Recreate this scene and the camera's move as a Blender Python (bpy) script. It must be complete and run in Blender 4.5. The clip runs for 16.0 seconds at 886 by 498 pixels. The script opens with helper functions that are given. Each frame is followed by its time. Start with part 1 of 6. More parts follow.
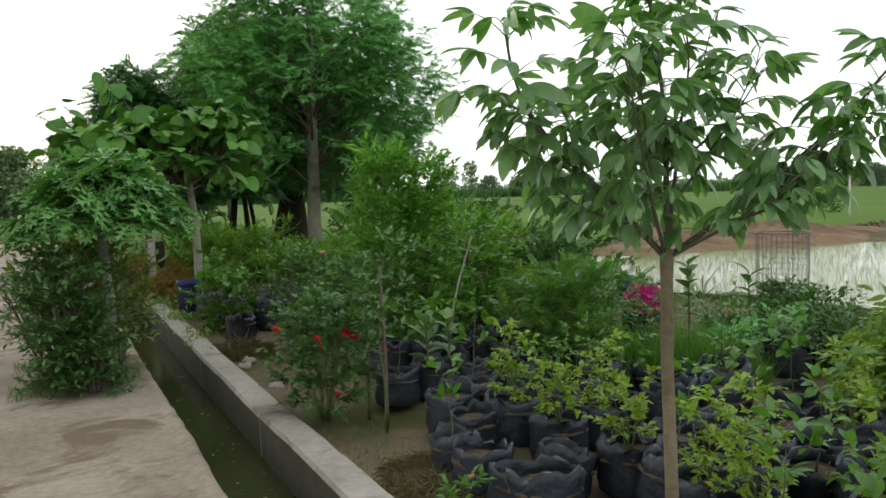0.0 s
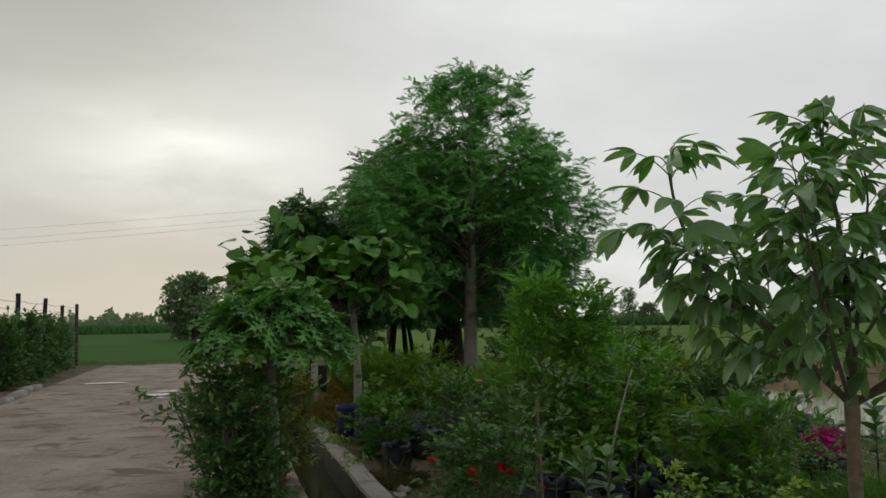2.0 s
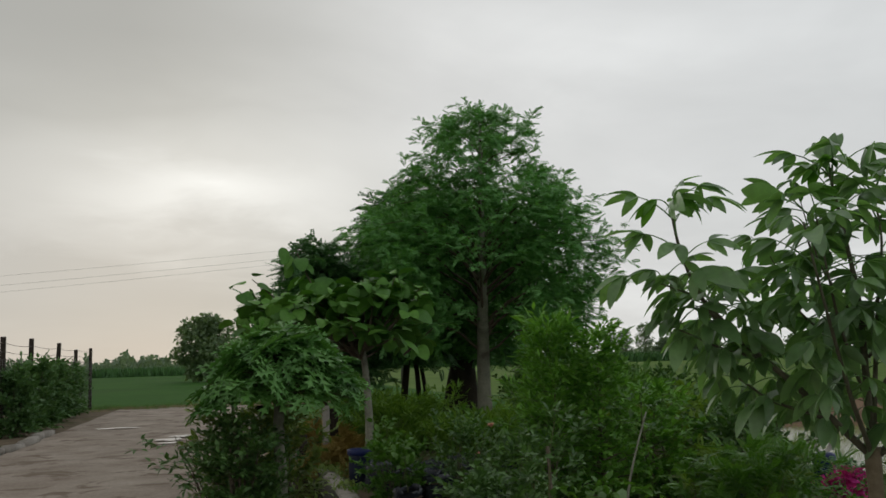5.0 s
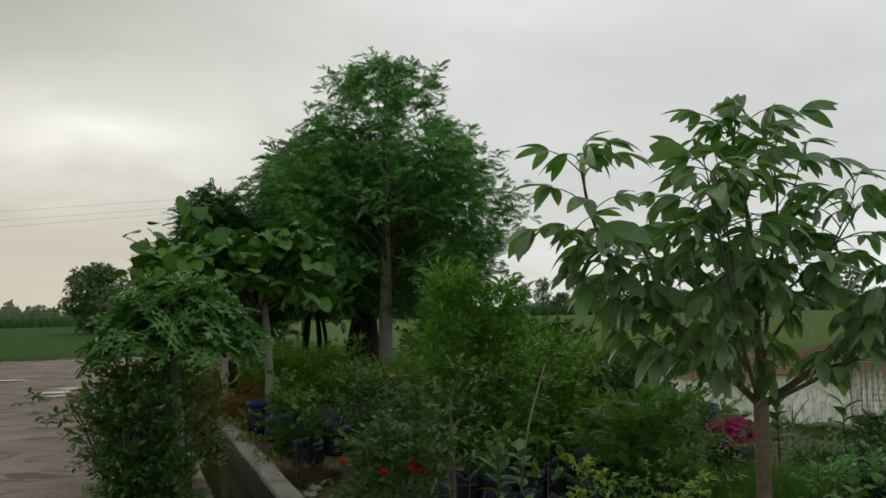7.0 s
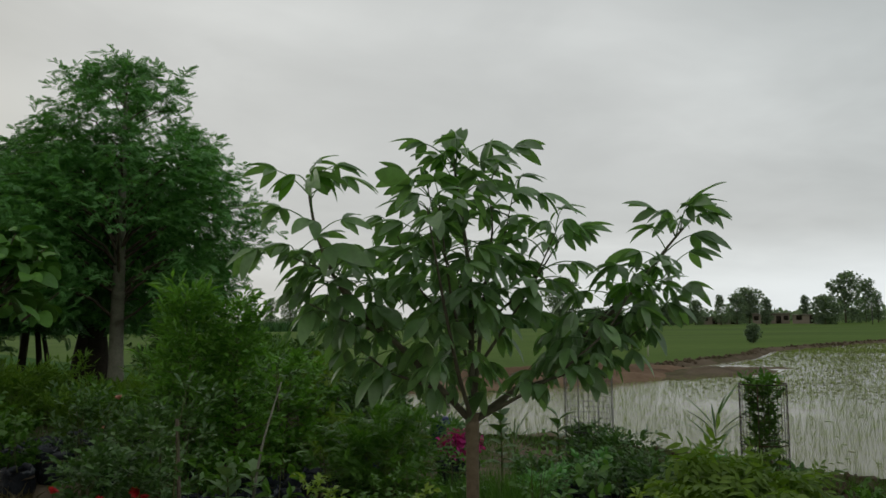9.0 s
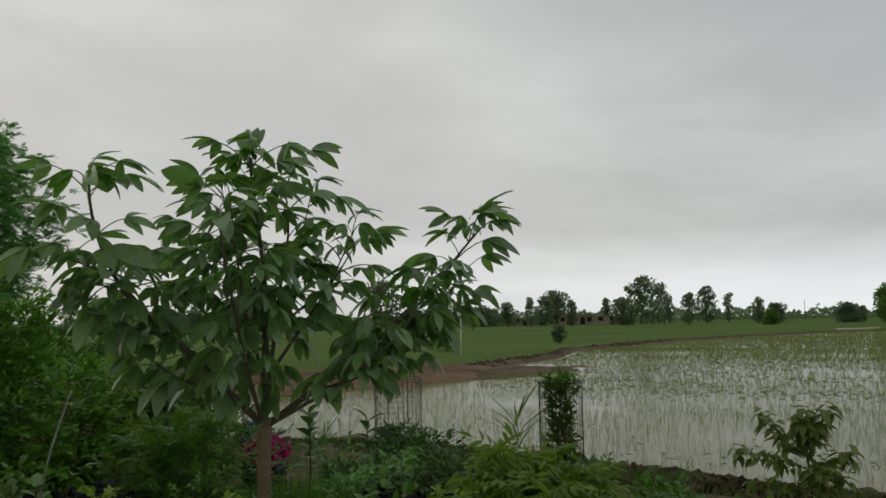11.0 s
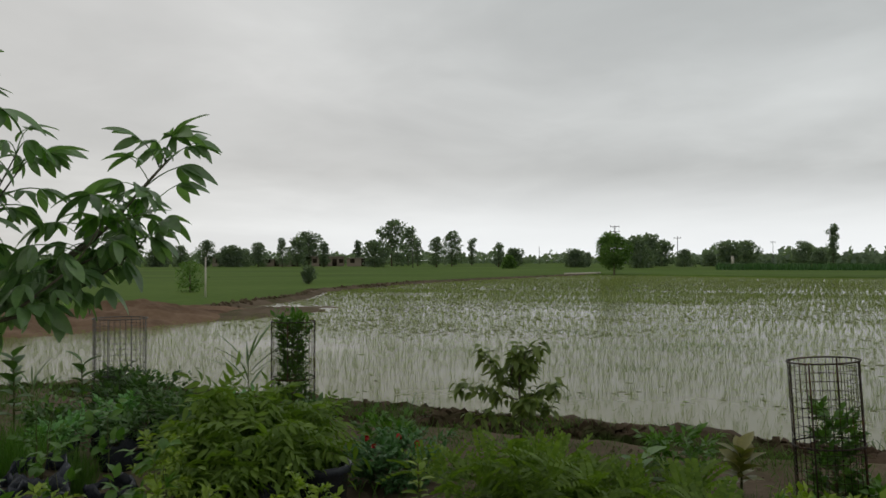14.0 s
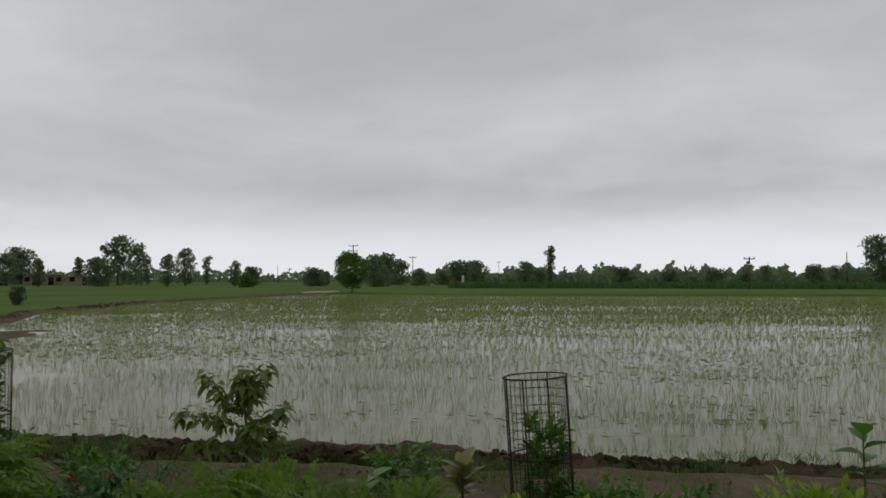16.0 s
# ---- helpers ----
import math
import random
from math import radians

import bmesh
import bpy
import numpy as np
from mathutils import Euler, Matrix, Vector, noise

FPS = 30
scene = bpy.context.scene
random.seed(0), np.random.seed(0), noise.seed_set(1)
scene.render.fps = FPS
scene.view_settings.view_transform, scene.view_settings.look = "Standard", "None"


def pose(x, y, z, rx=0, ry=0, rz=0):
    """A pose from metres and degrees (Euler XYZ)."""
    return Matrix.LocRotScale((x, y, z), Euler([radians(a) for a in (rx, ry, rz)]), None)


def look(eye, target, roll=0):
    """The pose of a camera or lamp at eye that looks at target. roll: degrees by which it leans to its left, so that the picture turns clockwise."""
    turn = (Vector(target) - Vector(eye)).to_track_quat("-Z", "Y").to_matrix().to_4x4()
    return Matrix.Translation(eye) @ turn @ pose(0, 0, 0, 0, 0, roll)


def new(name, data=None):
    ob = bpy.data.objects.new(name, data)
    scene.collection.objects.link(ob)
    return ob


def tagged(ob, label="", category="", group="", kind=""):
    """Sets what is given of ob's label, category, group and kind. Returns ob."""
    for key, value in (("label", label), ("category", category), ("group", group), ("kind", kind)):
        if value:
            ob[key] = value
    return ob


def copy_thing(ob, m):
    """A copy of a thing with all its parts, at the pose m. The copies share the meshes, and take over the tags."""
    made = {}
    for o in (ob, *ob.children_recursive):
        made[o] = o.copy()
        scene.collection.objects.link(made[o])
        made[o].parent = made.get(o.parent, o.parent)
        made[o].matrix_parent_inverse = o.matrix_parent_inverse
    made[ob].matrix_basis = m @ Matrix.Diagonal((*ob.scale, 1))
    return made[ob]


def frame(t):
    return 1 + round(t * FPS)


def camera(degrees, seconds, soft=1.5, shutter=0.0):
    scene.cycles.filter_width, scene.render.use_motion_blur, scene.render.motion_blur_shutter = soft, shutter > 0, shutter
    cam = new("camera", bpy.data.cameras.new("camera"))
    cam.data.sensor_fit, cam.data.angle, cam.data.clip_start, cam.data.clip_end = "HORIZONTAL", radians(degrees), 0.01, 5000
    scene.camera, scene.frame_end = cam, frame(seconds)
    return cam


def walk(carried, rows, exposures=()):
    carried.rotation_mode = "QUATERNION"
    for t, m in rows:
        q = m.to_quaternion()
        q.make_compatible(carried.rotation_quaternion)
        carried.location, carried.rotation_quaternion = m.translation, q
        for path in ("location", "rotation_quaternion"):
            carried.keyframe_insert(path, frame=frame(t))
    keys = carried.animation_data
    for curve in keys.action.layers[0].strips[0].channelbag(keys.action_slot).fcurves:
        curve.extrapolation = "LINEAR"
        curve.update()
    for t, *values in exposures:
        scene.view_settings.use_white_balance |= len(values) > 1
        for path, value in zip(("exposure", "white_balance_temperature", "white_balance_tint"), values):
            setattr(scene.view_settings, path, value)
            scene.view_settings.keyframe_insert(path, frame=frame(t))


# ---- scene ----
cam = camera(55.26, 16.0, soft=1.6)
PATH = [
    (0, 0.0000, -0.0000, 1.6000, 86.077, 1.642, -25.198),
    (0.5, -0.0082, -0.0150, 1.6214, 88.762, 1.740, -22.078),
    (1, -0.0194, -0.0010, 1.6358, 91.317, 1.541, -19.211),
    (1.5, -0.0135, -0.0053, 1.6383, 92.993, 1.128, -16.724),
    (2, -0.0132, 0.0039, 1.6345, 94.815, 0.893, -14.717),
    (2.5, -0.0216, 0.0103, 1.6604, 96.814, 0.709, -13.338),
    (3, -0.0169, 0.0167, 1.6785, 99.518, 0.703, -11.901),
    (5.5, 0.0681, 0.1024, 1.6743, 96.095, 1.846, -14.720),
    (6, 0.0582, 0.1306, 1.6707, 94.799, 1.685, -15.817),
    (6.5, 0.0444, 0.1391, 1.6666, 94.442, 1.398, -16.585),
    (7, 0.0530, 0.1159, 1.6724, 94.081, 1.248, -20.346),
    (7.5, 0.0567, 0.0961, 1.6753, 94.055, 1.184, -25.529),
    (8, 0.0766, 0.0669, 1.6763, 94.174, 1.169, -29.268),
    (8.5, 0.0868, 0.0681, 1.6778, 94.360, 0.857, -33.297),
    (9, 0.1036, 0.0651, 1.6834, 94.874, 0.720, -37.275),
    (9.5, 0.1187, 0.0695, 1.6853, 95.170, 0.712, -40.695),
    (10, 0.1339, 0.0460, 1.6884, 95.217, 0.868, -43.681),
    (12.5, 0.1723, -0.0218, 1.6800, 93.378, 0.897, -57.971),
    (13, 0.1947, -0.0404, 1.6785, 92.746, 0.888, -60.786),
    (13.5, 0.2611, -0.0590, 1.6688, 92.051, 0.483, -63.727),
    (14, 0.3362, -0.0850, 1.6625, 90.740, 0.055, -66.076),
    (14.5, 0.4032, -0.1229, 1.6522, 89.890, -0.124, -68.701),
    (15, 0.4360, -0.1272, 1.6633, 89.904, 0.257, -72.261),
    (15.5, 0.4575, -0.1229, 1.6783, 90.930, 0.077, -77.293),
    (16, 0.4715, -0.1302, 1.6799, 91.993, 0.008, -83.597),
]
EXPOSURES = [(0.0, 1.36, 6300.0, 4.0), (0.5, 0.74, 6290.0, 5.0), (1.0, 0.45, 6260.0, 5.0), (1.5, 0.26, 6380.0, 5.0), (2.0, 0.25, 6400.0, 6.0), (2.5, 0.21, 6410.0, 6.0), (3.0, 0.09, 6430.0, 6.0), (5.5, 0.20, 6350.0, 8.0), (7.0, 0.19, 6430.0, 6.0), (8.5, 0.07, 6400.0, 5.0), (9.5, -0.06, 6450.0, 7.0), (12.5, -0.02, 6560.0, 8.0), (14.5, 0.06, 6540.0, 9.0), (15.5, -0.06, 6420.0, 10.0), (16.0, -0.13, 6370.0, 11.0)]
walk(cam, [(t, pose(*row)) for t, *row in PATH], EXPOSURES)

# ---- world, sun ----
SUN_AZ, SUN_EL = radians(-4.0), radians(13.0)
SUN_DIR = Vector((math.sin(SUN_AZ) * math.cos(SUN_EL), math.cos(SUN_AZ) * math.cos(SUN_EL), math.sin(SUN_EL)))


class Nodes:
    """A small helper to chain shader nodes."""

    def __init__(self, tree):
        self.tree = tree

    def add(self, kind, **values):
        node = self.tree.nodes.new(kind)
        for key, value in values.items():
            if key.startswith("in_"):
                slot = key[3:].replace("_", " ")
                target = node.inputs[int(slot)] if slot.isdigit() else node.inputs[slot]
                if isinstance(value, bpy.types.NodeSocket):
                    self.tree.links.new(value, target)
                else:
                    target.default_value = value
            elif key == "operation":
                node.operation = value
            elif key == "blend":
                node.blend_type = value
            elif key == "data":
                node.data_type = value
            elif key == "sky":
                node.sky_type = value
        return node

    def math(self, op, a, b=0.0):
        return self.add("ShaderNodeMath", operation=op, in_0=a, in_1=b).outputs[0]

    def mix(self, fac, a, b, blend="MIX"):
        n = self.tree.nodes.new("ShaderNodeMix")
        n.data_type, n.blend_type = "RGBA", blend
        for slot, value in ((n.inputs[0], fac), (n.inputs[6], a), (n.inputs[7], b)):
            if isinstance(value, bpy.types.NodeSocket):
                self.tree.links.new(value, slot)
            else:
                slot.default_value = value if isinstance(value, float) else (*value[:3], 1.0)
        return n.outputs[2]

    def ramp(self, fac, stops):
        n = self.tree.nodes.new("ShaderNodeValToRGB")
        ramp = n.color_ramp
        while len(ramp.elements) < len(stops):
            ramp.elements.new(0.5)
        for e, (at, col) in zip(ramp.elements, stops):
            e.position = at
            e.color = (*col, 1.0) if isinstance(col, tuple) else (col, col, col, 1.0)
        self.tree.links.new(fac, n.inputs[0])
        return n.outputs[0]

    def noise(self, vector, scale, detail=4.0, rough=0.55, distort=0.0):
        n = self.add("ShaderNodeTexNoise", in_Scale=scale, in_Detail=detail, in_Roughness=rough, in_Distortion=distort)
        if vector is not None:
            self.tree.links.new(vector, n.inputs["Vector"])
        return n.outputs["Fac"]


world = bpy.data.worlds.new("overcast_evening")
scene.world = world
world.use_nodes = True
world.node_tree.nodes.clear()
W = Nodes(world.node_tree)
way = W.add("ShaderNodeTexCoord").outputs["Generated"]
unit = W.add("ShaderNodeVectorMath", operation="NORMALIZE", in_0=way).outputs[0]
split = W.add("ShaderNodeSeparateXYZ", in_0=unit)
wx, wy, wz = split.outputs[0], split.outputs[1], split.outputs[2]
lift = W.math("ADD", W.math("MAXIMUM", wz, 0.0), 0.16)
plane = W.add("ShaderNodeCombineXYZ", in_0=W.math("DIVIDE", wx, lift), in_1=W.math("DIVIDE", wy, lift), in_2=0.0).outputs[0]
big = W.noise(plane, 0.55, 5.0, 0.5, 0.6)
fine = W.noise(plane, 1.9, 5.0, 0.55, 0.4)
cloud = W.math("ADD", W.math("MULTIPLY", big, 0.75), W.math("MULTIPLY", fine, 0.25))
tone = W.ramp(cloud, [(0.30, 0.43), (0.48, 0.51), (0.60, 0.585), (0.74, 0.66)])
warm = W.ramp(W.math("ADD", W.math("MULTIPLY", wx, 0.6), W.math("ADD", W.math("MULTIPLY", wz, 0.4), 0.16)),
              [(0.0, (0.84, 0.81, 0.742)), (0.24, (0.91, 0.885, 0.825)), (0.42, (1.21, 1.185, 1.155)), (0.72, (1.195, 1.195, 1.19)), (0.84, (0.94, 0.975, 0.985))])
colour = W.mix(1.0, tone, warm, "MULTIPLY")
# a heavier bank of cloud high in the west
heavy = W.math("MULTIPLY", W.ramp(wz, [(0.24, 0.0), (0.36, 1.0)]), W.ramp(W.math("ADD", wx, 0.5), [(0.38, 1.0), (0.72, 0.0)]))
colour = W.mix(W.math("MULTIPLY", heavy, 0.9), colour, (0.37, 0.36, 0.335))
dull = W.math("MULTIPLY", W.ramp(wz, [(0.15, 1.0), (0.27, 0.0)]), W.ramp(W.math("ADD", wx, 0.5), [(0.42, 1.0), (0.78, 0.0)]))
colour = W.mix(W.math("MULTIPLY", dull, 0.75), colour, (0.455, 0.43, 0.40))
# a paler strip low in the east, under the edge of the cloud
low = W.ramp(wz, [(0.0, 1.0), (0.035, 0.85), (0.10, 0.0)])
east = W.ramp(wx, [(0.62, 0.0), (0.93, 1.0)])
colour = W.mix(W.math("MULTIPLY", W.math("MULTIPLY", low, east), 0.85), colour, (0.93, 0.955, 0.98))
# the thin cloud in front of the sun
beside = W.math("MULTIPLY", W.math("SUBTRACT", wx, SUN_DIR[0] + 0.045), 0.42)
above = W.math("MULTIPLY", W.math("SUBTRACT", W.math("ADD", wz, W.math("MULTIPLY", W.math("SUBTRACT", fine, 0.5), 0.10)), SUN_DIR[2] - 0.032), 1.5)
off = W.math("SQRT", W.math("ADD", W.math("MULTIPLY", beside, beside), W.math("MULTIPLY", above, above)))
glow = W.math("MULTIPLY", W.ramp(off, [(0.0, 1.0), (0.03, 0.72), (0.075, 0.28), (0.14, 0.0)]), W.ramp(wy, [(0.3, 0.0), (0.6, 1.0)]))
colour = W.mix(W.math("MULTIPLY", glow, 0.9), colour, (0.86, 0.84, 0.80))
sky = W.add("ShaderNodeTexSky", sky="NISHITA")
sky.sun_disc, sky.sun_elevation, sky.sun_rotation = False, SUN_EL, SUN_AZ
haze = W.mix(1.0, sky.outputs[0], (0.1, 0.1, 0.1), "MULTIPLY")
colour = W.mix(0.02, colour, haze)
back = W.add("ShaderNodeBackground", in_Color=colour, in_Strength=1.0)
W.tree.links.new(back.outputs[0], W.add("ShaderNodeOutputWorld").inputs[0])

sun = new("sun", bpy.data.lights.new("sun", "SUN"))
sun.data.energy, sun.data.angle, sun.data.color = 0.25, radians(40), (1.0, 0.95, 0.88)
sun.matrix_world = look((0, 0, 60), Vector((0, 0, 60)) - SUN_DIR)


# ---- materials ----
def material(name):
    m = bpy.data.materials.new(name)
    m.use_nodes = True
    m.node_tree.nodes.clear()
    return m, Nodes(m.node_tree)


def finish(n, shader):
    n.tree.links.new(shader, n.add("ShaderNodeOutputMaterial").inputs[0])


def surface(name, dark, light, scale, fine_scale, rough=0.8, bump=0.3, bump_at=None, stain=None, stain_scale=1.0, metallic=0.0, spread=0.0, stain_at=(0.52, 0.68), gloss=0.25):
    """A worn solid surface: two colours at two scales, a stain and fine relief."""
    m, n = material(name)
    at = n.add("ShaderNodeNewGeometry").outputs["Position"]
    coarse = n.noise(at, scale, 6.0, 0.6, 0.3)
    grain = n.noise(at, fine_scale, 5.0, 0.6)
    fac = n.math("ADD", n.math("MULTIPLY", coarse, 0.6), n.math("MULTIPLY", grain, 0.4))
    col = n.mix(n.ramp(fac, [(0.36, 0.0), (0.64, 1.0)]), dark, light)
    if stain:
        mask = n.ramp(n.noise(at, stain_scale, 5.0, 0.62, 0.8), [(stain_at[0], 0.0), (stain_at[1], 1.0)])
        col = n.mix(mask, col, stain)
    if spread:
        rnd = n.add("ShaderNodeObjectInfo").outputs["Random"]
        col = n.mix(1.0, col, n.ramp(rnd, [(0.0, 1.0 - spread), (1.0, 1.0 + spread)]), "MULTIPLY")
    b = n.add("ShaderNodeBump", in_Strength=bump, in_Distance=0.02,
              in_Height=n.math("ADD", n.noise(at, bump_at or fine_scale, 6.0, 0.65), n.math("MULTIPLY", coarse, 0.8)))
    s = n.add("ShaderNodeBsdfPrincipled", in_Base_Color=col, in_Roughness=rough, in_Metallic=metallic, in_Normal=b.outputs[0])
    s.inputs["Specular IOR Level"].default_value = gloss
    finish(n, s.outputs[0])
    return m


def foliage(name, dark, light, glow=0.28, rough=0.45, scale=6.0, shine=0.4):
    """Leaves: each of its own green, thin enough to let some light through."""
    m, n = material(name)
    g = n.add("ShaderNodeNewGeometry")
    rnd = n.math("FRACT", n.math("ADD", g.outputs["Random Per Island"], n.add("ShaderNodeObjectInfo").outputs["Random"]))
    patch = n.noise(g.outputs["Position"], scale, 3.0)
    fac = n.math("ADD", n.math("MULTIPLY", rnd, 0.65), n.math("MULTIPLY", patch, 0.45))
    col = n.mix(n.ramp(fac, [(0.15, 0.0), (0.95, 1.0)]), dark, light)
    fleck = n.noise(g.outputs["Position"], scale * 14, 3.0)
    col = n.mix(1.0, col, n.ramp(fleck, [(0.3, 0.84), (0.7, 1.12)]), "MULTIPLY")
    s = n.add("ShaderNodeBsdfPrincipled", in_Base_Color=col, in_Roughness=rough)
    s.inputs["Specular IOR Level"].default_value = shine
    t = n.add("ShaderNodeBsdfTranslucent", in_Color=n.mix(1.0, col, (1.25, 1.35, 0.6), "MULTIPLY"))
    mix = n.add("ShaderNodeMixShader", in_0=glow, in_1=s.outputs[0], in_2=t.outputs[0])
    finish(n, mix.outputs[0])
    return m


CONCRETE = surface("mud_stained_concrete", (0.19, 0.15, 0.118), (0.35, 0.298, 0.25), 0.9, 16.0, 0.9, 0.22, 22.0, (0.15, 0.11, 0.08), 1.3, stain_at=(0.54, 0.62))
WALL_TOP = surface("weathered_concrete", (0.24, 0.22, 0.195), (0.37, 0.345, 0.31), 1.4, 18.0, 0.85, 0.45, 30.0, (0.12, 0.105, 0.085), 2.2)
# channel's inner side: damp moss, and its shade darkened into the colour
DAMP_SHADED = surface("shaded_mossy_concrete", (0.041, 0.039, 0.030), (0.083, 0.077, 0.063), 1.6, 16.0, 0.8, 0.4, 30.0, (0.05, 0.055, 0.03), 2.5)
SOIL = surface("bare_soil", (0.095, 0.075, 0.052), (0.185, 0.148, 0.108), 0.9, 14.0, 0.95, 0.8, 12.0, (0.07, 0.075, 0.028), 0.55, gloss=0.04)
POT_SOIL = surface("potting_soil", (0.055, 0.043, 0.031), (0.135, 0.108, 0.078), 6.0, 40.0, 0.95, 0.8, 35.0)
MUD = surface("dark_wet_mud", (0.042, 0.031, 0.021), (0.110, 0.081, 0.057), 2.0, 15.0, 0.9, 0.9, 9.0, (0.04, 0.055, 0.018), 0.7, gloss=0.04)
MOUND = surface("reddish_earth", (0.145, 0.095, 0.062), (0.25, 0.175, 0.122), 0.6, 5.0, 0.95, 0.8, 3.0, (0.10, 0.065, 0.045), 0.4, gloss=0.04)
FIELD = surface("young_rice_field", (0.074, 0.132, 0.024), (0.118, 0.188, 0.040), 0.05, 1.3, 0.9, 0.5, 4.0, (0.075, 0.12, 0.03), 0.03, gloss=0.04)
FIELD_WEST = surface("dense_green_field", (0.028, 0.082, 0.014), (0.050, 0.128, 0.024), 0.06, 1.6, 0.9, 0.5, 4.0, (0.035, 0.075, 0.018), 0.03, gloss=0.02)
PLAIN = surface("distant_farmland", (0.045, 0.075, 0.03), (0.075, 0.11, 0.045), 0.012, 0.2, 0.95, 0.3, 0.5, (0.09, 0.10, 0.055), 0.02, gloss=0.04)
BLACK_BAG = surface("black_polythene", (0.017, 0.021, 0.030), (0.038, 0.046, 0.064), 7.0, 60.0, 0.24, 0.7, 22.0, (0.085, 0.075, 0.062), 4.0, 0.0, 0.25, (0.64, 0.82), gloss=0.36)
BLUE = surface("dark_blue_plastic", (0.010, 0.016, 0.07), (0.016, 0.026, 0.11), 5.0, 50.0, 0.4, 0.15, 40.0)
BARK = surface("grey_brown_bark", (0.085, 0.066, 0.048), (0.19, 0.155, 0.12), 5.0, 40.0, 0.9, 0.9, 26.0, (0.10, 0.11, 0.07), 3.0)
YOUNG_BARK = surface("smooth_tan_bark", (0.135, 0.108, 0.070), (0.25, 0.205, 0.14), 4.0, 34.0, 0.9, 0.7, 24.0, (0.16, 0.15, 0.105), 2.6)
TWIG_BARK = surface("grey_green_twig_bark", (0.075, 0.075, 0.05), (0.15, 0.145, 0.10), 6.0, 40.0, 0.85, 0.5, 26.0)
PALE_BARK = surface("pale_grey_bark", (0.165, 0.167, 0.13), (0.30, 0.30, 0.24), 2.0, 22.0, 0.9, 0.7, 16.0, (0.10, 0.095, 0.075), 1.6)
DARK_BARK = surface("dark_bark", (0.020, 0.016, 0.012), (0.05, 0.04, 0.03), 3.0, 25.0, 0.95, 0.9, 15.0)
GREEN_STEM = surface("green_stem", (0.07, 0.09, 0.03), (0.13, 0.14, 0.06), 8.0, 60.0, 0.6, 0.3)
IRON = surface("rusted_iron", (0.018, 0.016, 0.015), (0.06, 0.045, 0.035), 12.0, 80.0, 0.65, 0.3, 60.0, (0.11, 0.055, 0.028), 9.0, 0.4)
GREY_IRON = surface("dull_galvanised_wire", (0.10, 0.10, 0.098), (0.17, 0.17, 0.165), 12.0, 80.0, 0.55, 0.2, 60.0, None, 1.0, 0.5)
BRICK = surface("far_brickwork", (0.26, 0.215, 0.185), (0.36, 0.31, 0.275), 0.4, 3.0, 0.9, 0.3, 6.0, (0.33, 0.27, 0.22), 0.5)
WHITE = surface("whitewash", (0.55, 0.53, 0.48), (0.68, 0.66, 0.61), 1.0, 12.0, 0.8, 0.2, 15.0, (0.34, 0.31, 0.27), 1.2)
SHEET = surface("grey_metal_sheet", (0.34, 0.35, 0.37), (0.46, 0.47, 0.49), 0.8, 9.0, 0.5, 0.1, 10.0, (0.16, 0.14, 0.12), 0.9, 0.3)
STRAW = surface("dry_straw", (0.34, 0.25, 0.08), (0.55, 0.43, 0.15), 3.0, 30.0, 0.9, 0.3)
DRY_GRASS = foliage("dry_cut_grass", (0.15, 0.125, 0.065), (0.27, 0.235, 0.13), 0.1, 0.8)

LEAF_NEAR = foliage("deep_green_compound_leaf", (0.092, 0.186, 0.074), (0.215, 0.385, 0.148), 0.40, 0.32, 3.0, 0.9)
LEAF_YOUNG = foliage("fresh_green_leaf", (0.083, 0.215, 0.032), (0.143, 0.325, 0.057), 0.38, 0.4, 4.0)
LEAF_FEATHER = foliage("feathery_green_leaf", (0.09, 0.245, 0.074), (0.19, 0.42, 0.13), 0.3, 0.5, 0.8)
LEAF_DARK = foliage("dark_green_leaf", (0.048, 0.135, 0.048), (0.105, 0.24, 0.08), 0.2, 0.45, 1.0)
LEAF_TEAK = foliage("broad_green_leaf", (0.042, 0.122, 0.021), (0.125, 0.29, 0.042), 0.12, 0.5, 1.2, 0.25)
LEAF_PAPAYA = foliage("papaya_green_leaf", (0.066, 0.182, 0.042), (0.145, 0.325, 0.08), 0.24, 0.4, 2.5)
LEAF_BUSH = foliage("small_dull_leaf", (0.042, 0.104, 0.028), (0.108, 0.212, 0.058), 0.26, 0.45, 2.5)
LEAF_HEDGE_OLIVE = foliage("dull_olive_leaf", (0.095, 0.155, 0.034), (0.21, 0.28, 0.08), 0.35, 0.5, 2.5)
LEAF_LIME = foliage("yellow_green_leaf", (0.135, 0.24, 0.022), (0.29, 0.40, 0.050), 0.35, 0.42, 5.0)
LEAF_BRIGHT = foliage("bright_green_leaf", (0.054, 0.142, 0.020), (0.118, 0.25, 0.039), 0.35, 0.42, 3.0)
LEAF_SPRING = foliage("spring_green_leaf", (0.078, 0.20, 0.032), (0.195, 0.40, 0.066), 0.36, 0.42, 4.0)
LEAF_OLIVE = foliage("yellowish_weed_leaf", (0.088, 0.165, 0.020), (0.18, 0.285, 0.042), 0.4, 0.55, 1.0)
LEAF_WEED = foliage("yellow_green_weed_leaf", (0.085, 0.180, 0.024), (0.185, 0.31, 0.05), 0.42, 0.5, 1.0)
LEAF_GREY = foliage("pale_grey_green_leaf", (0.10, 0.185, 0.078), (0.21, 0.33, 0.15), 0.2, 0.6, 4.0)
# far leaves: distance haze mixed into the base colour, paler and bluer
LEAF_FAR_HAZED = foliage("hazed_distant_leaf", (0.14, 0.20, 0.155), (0.22, 0.285, 0.215), 0.42, 0.7, 0.1)
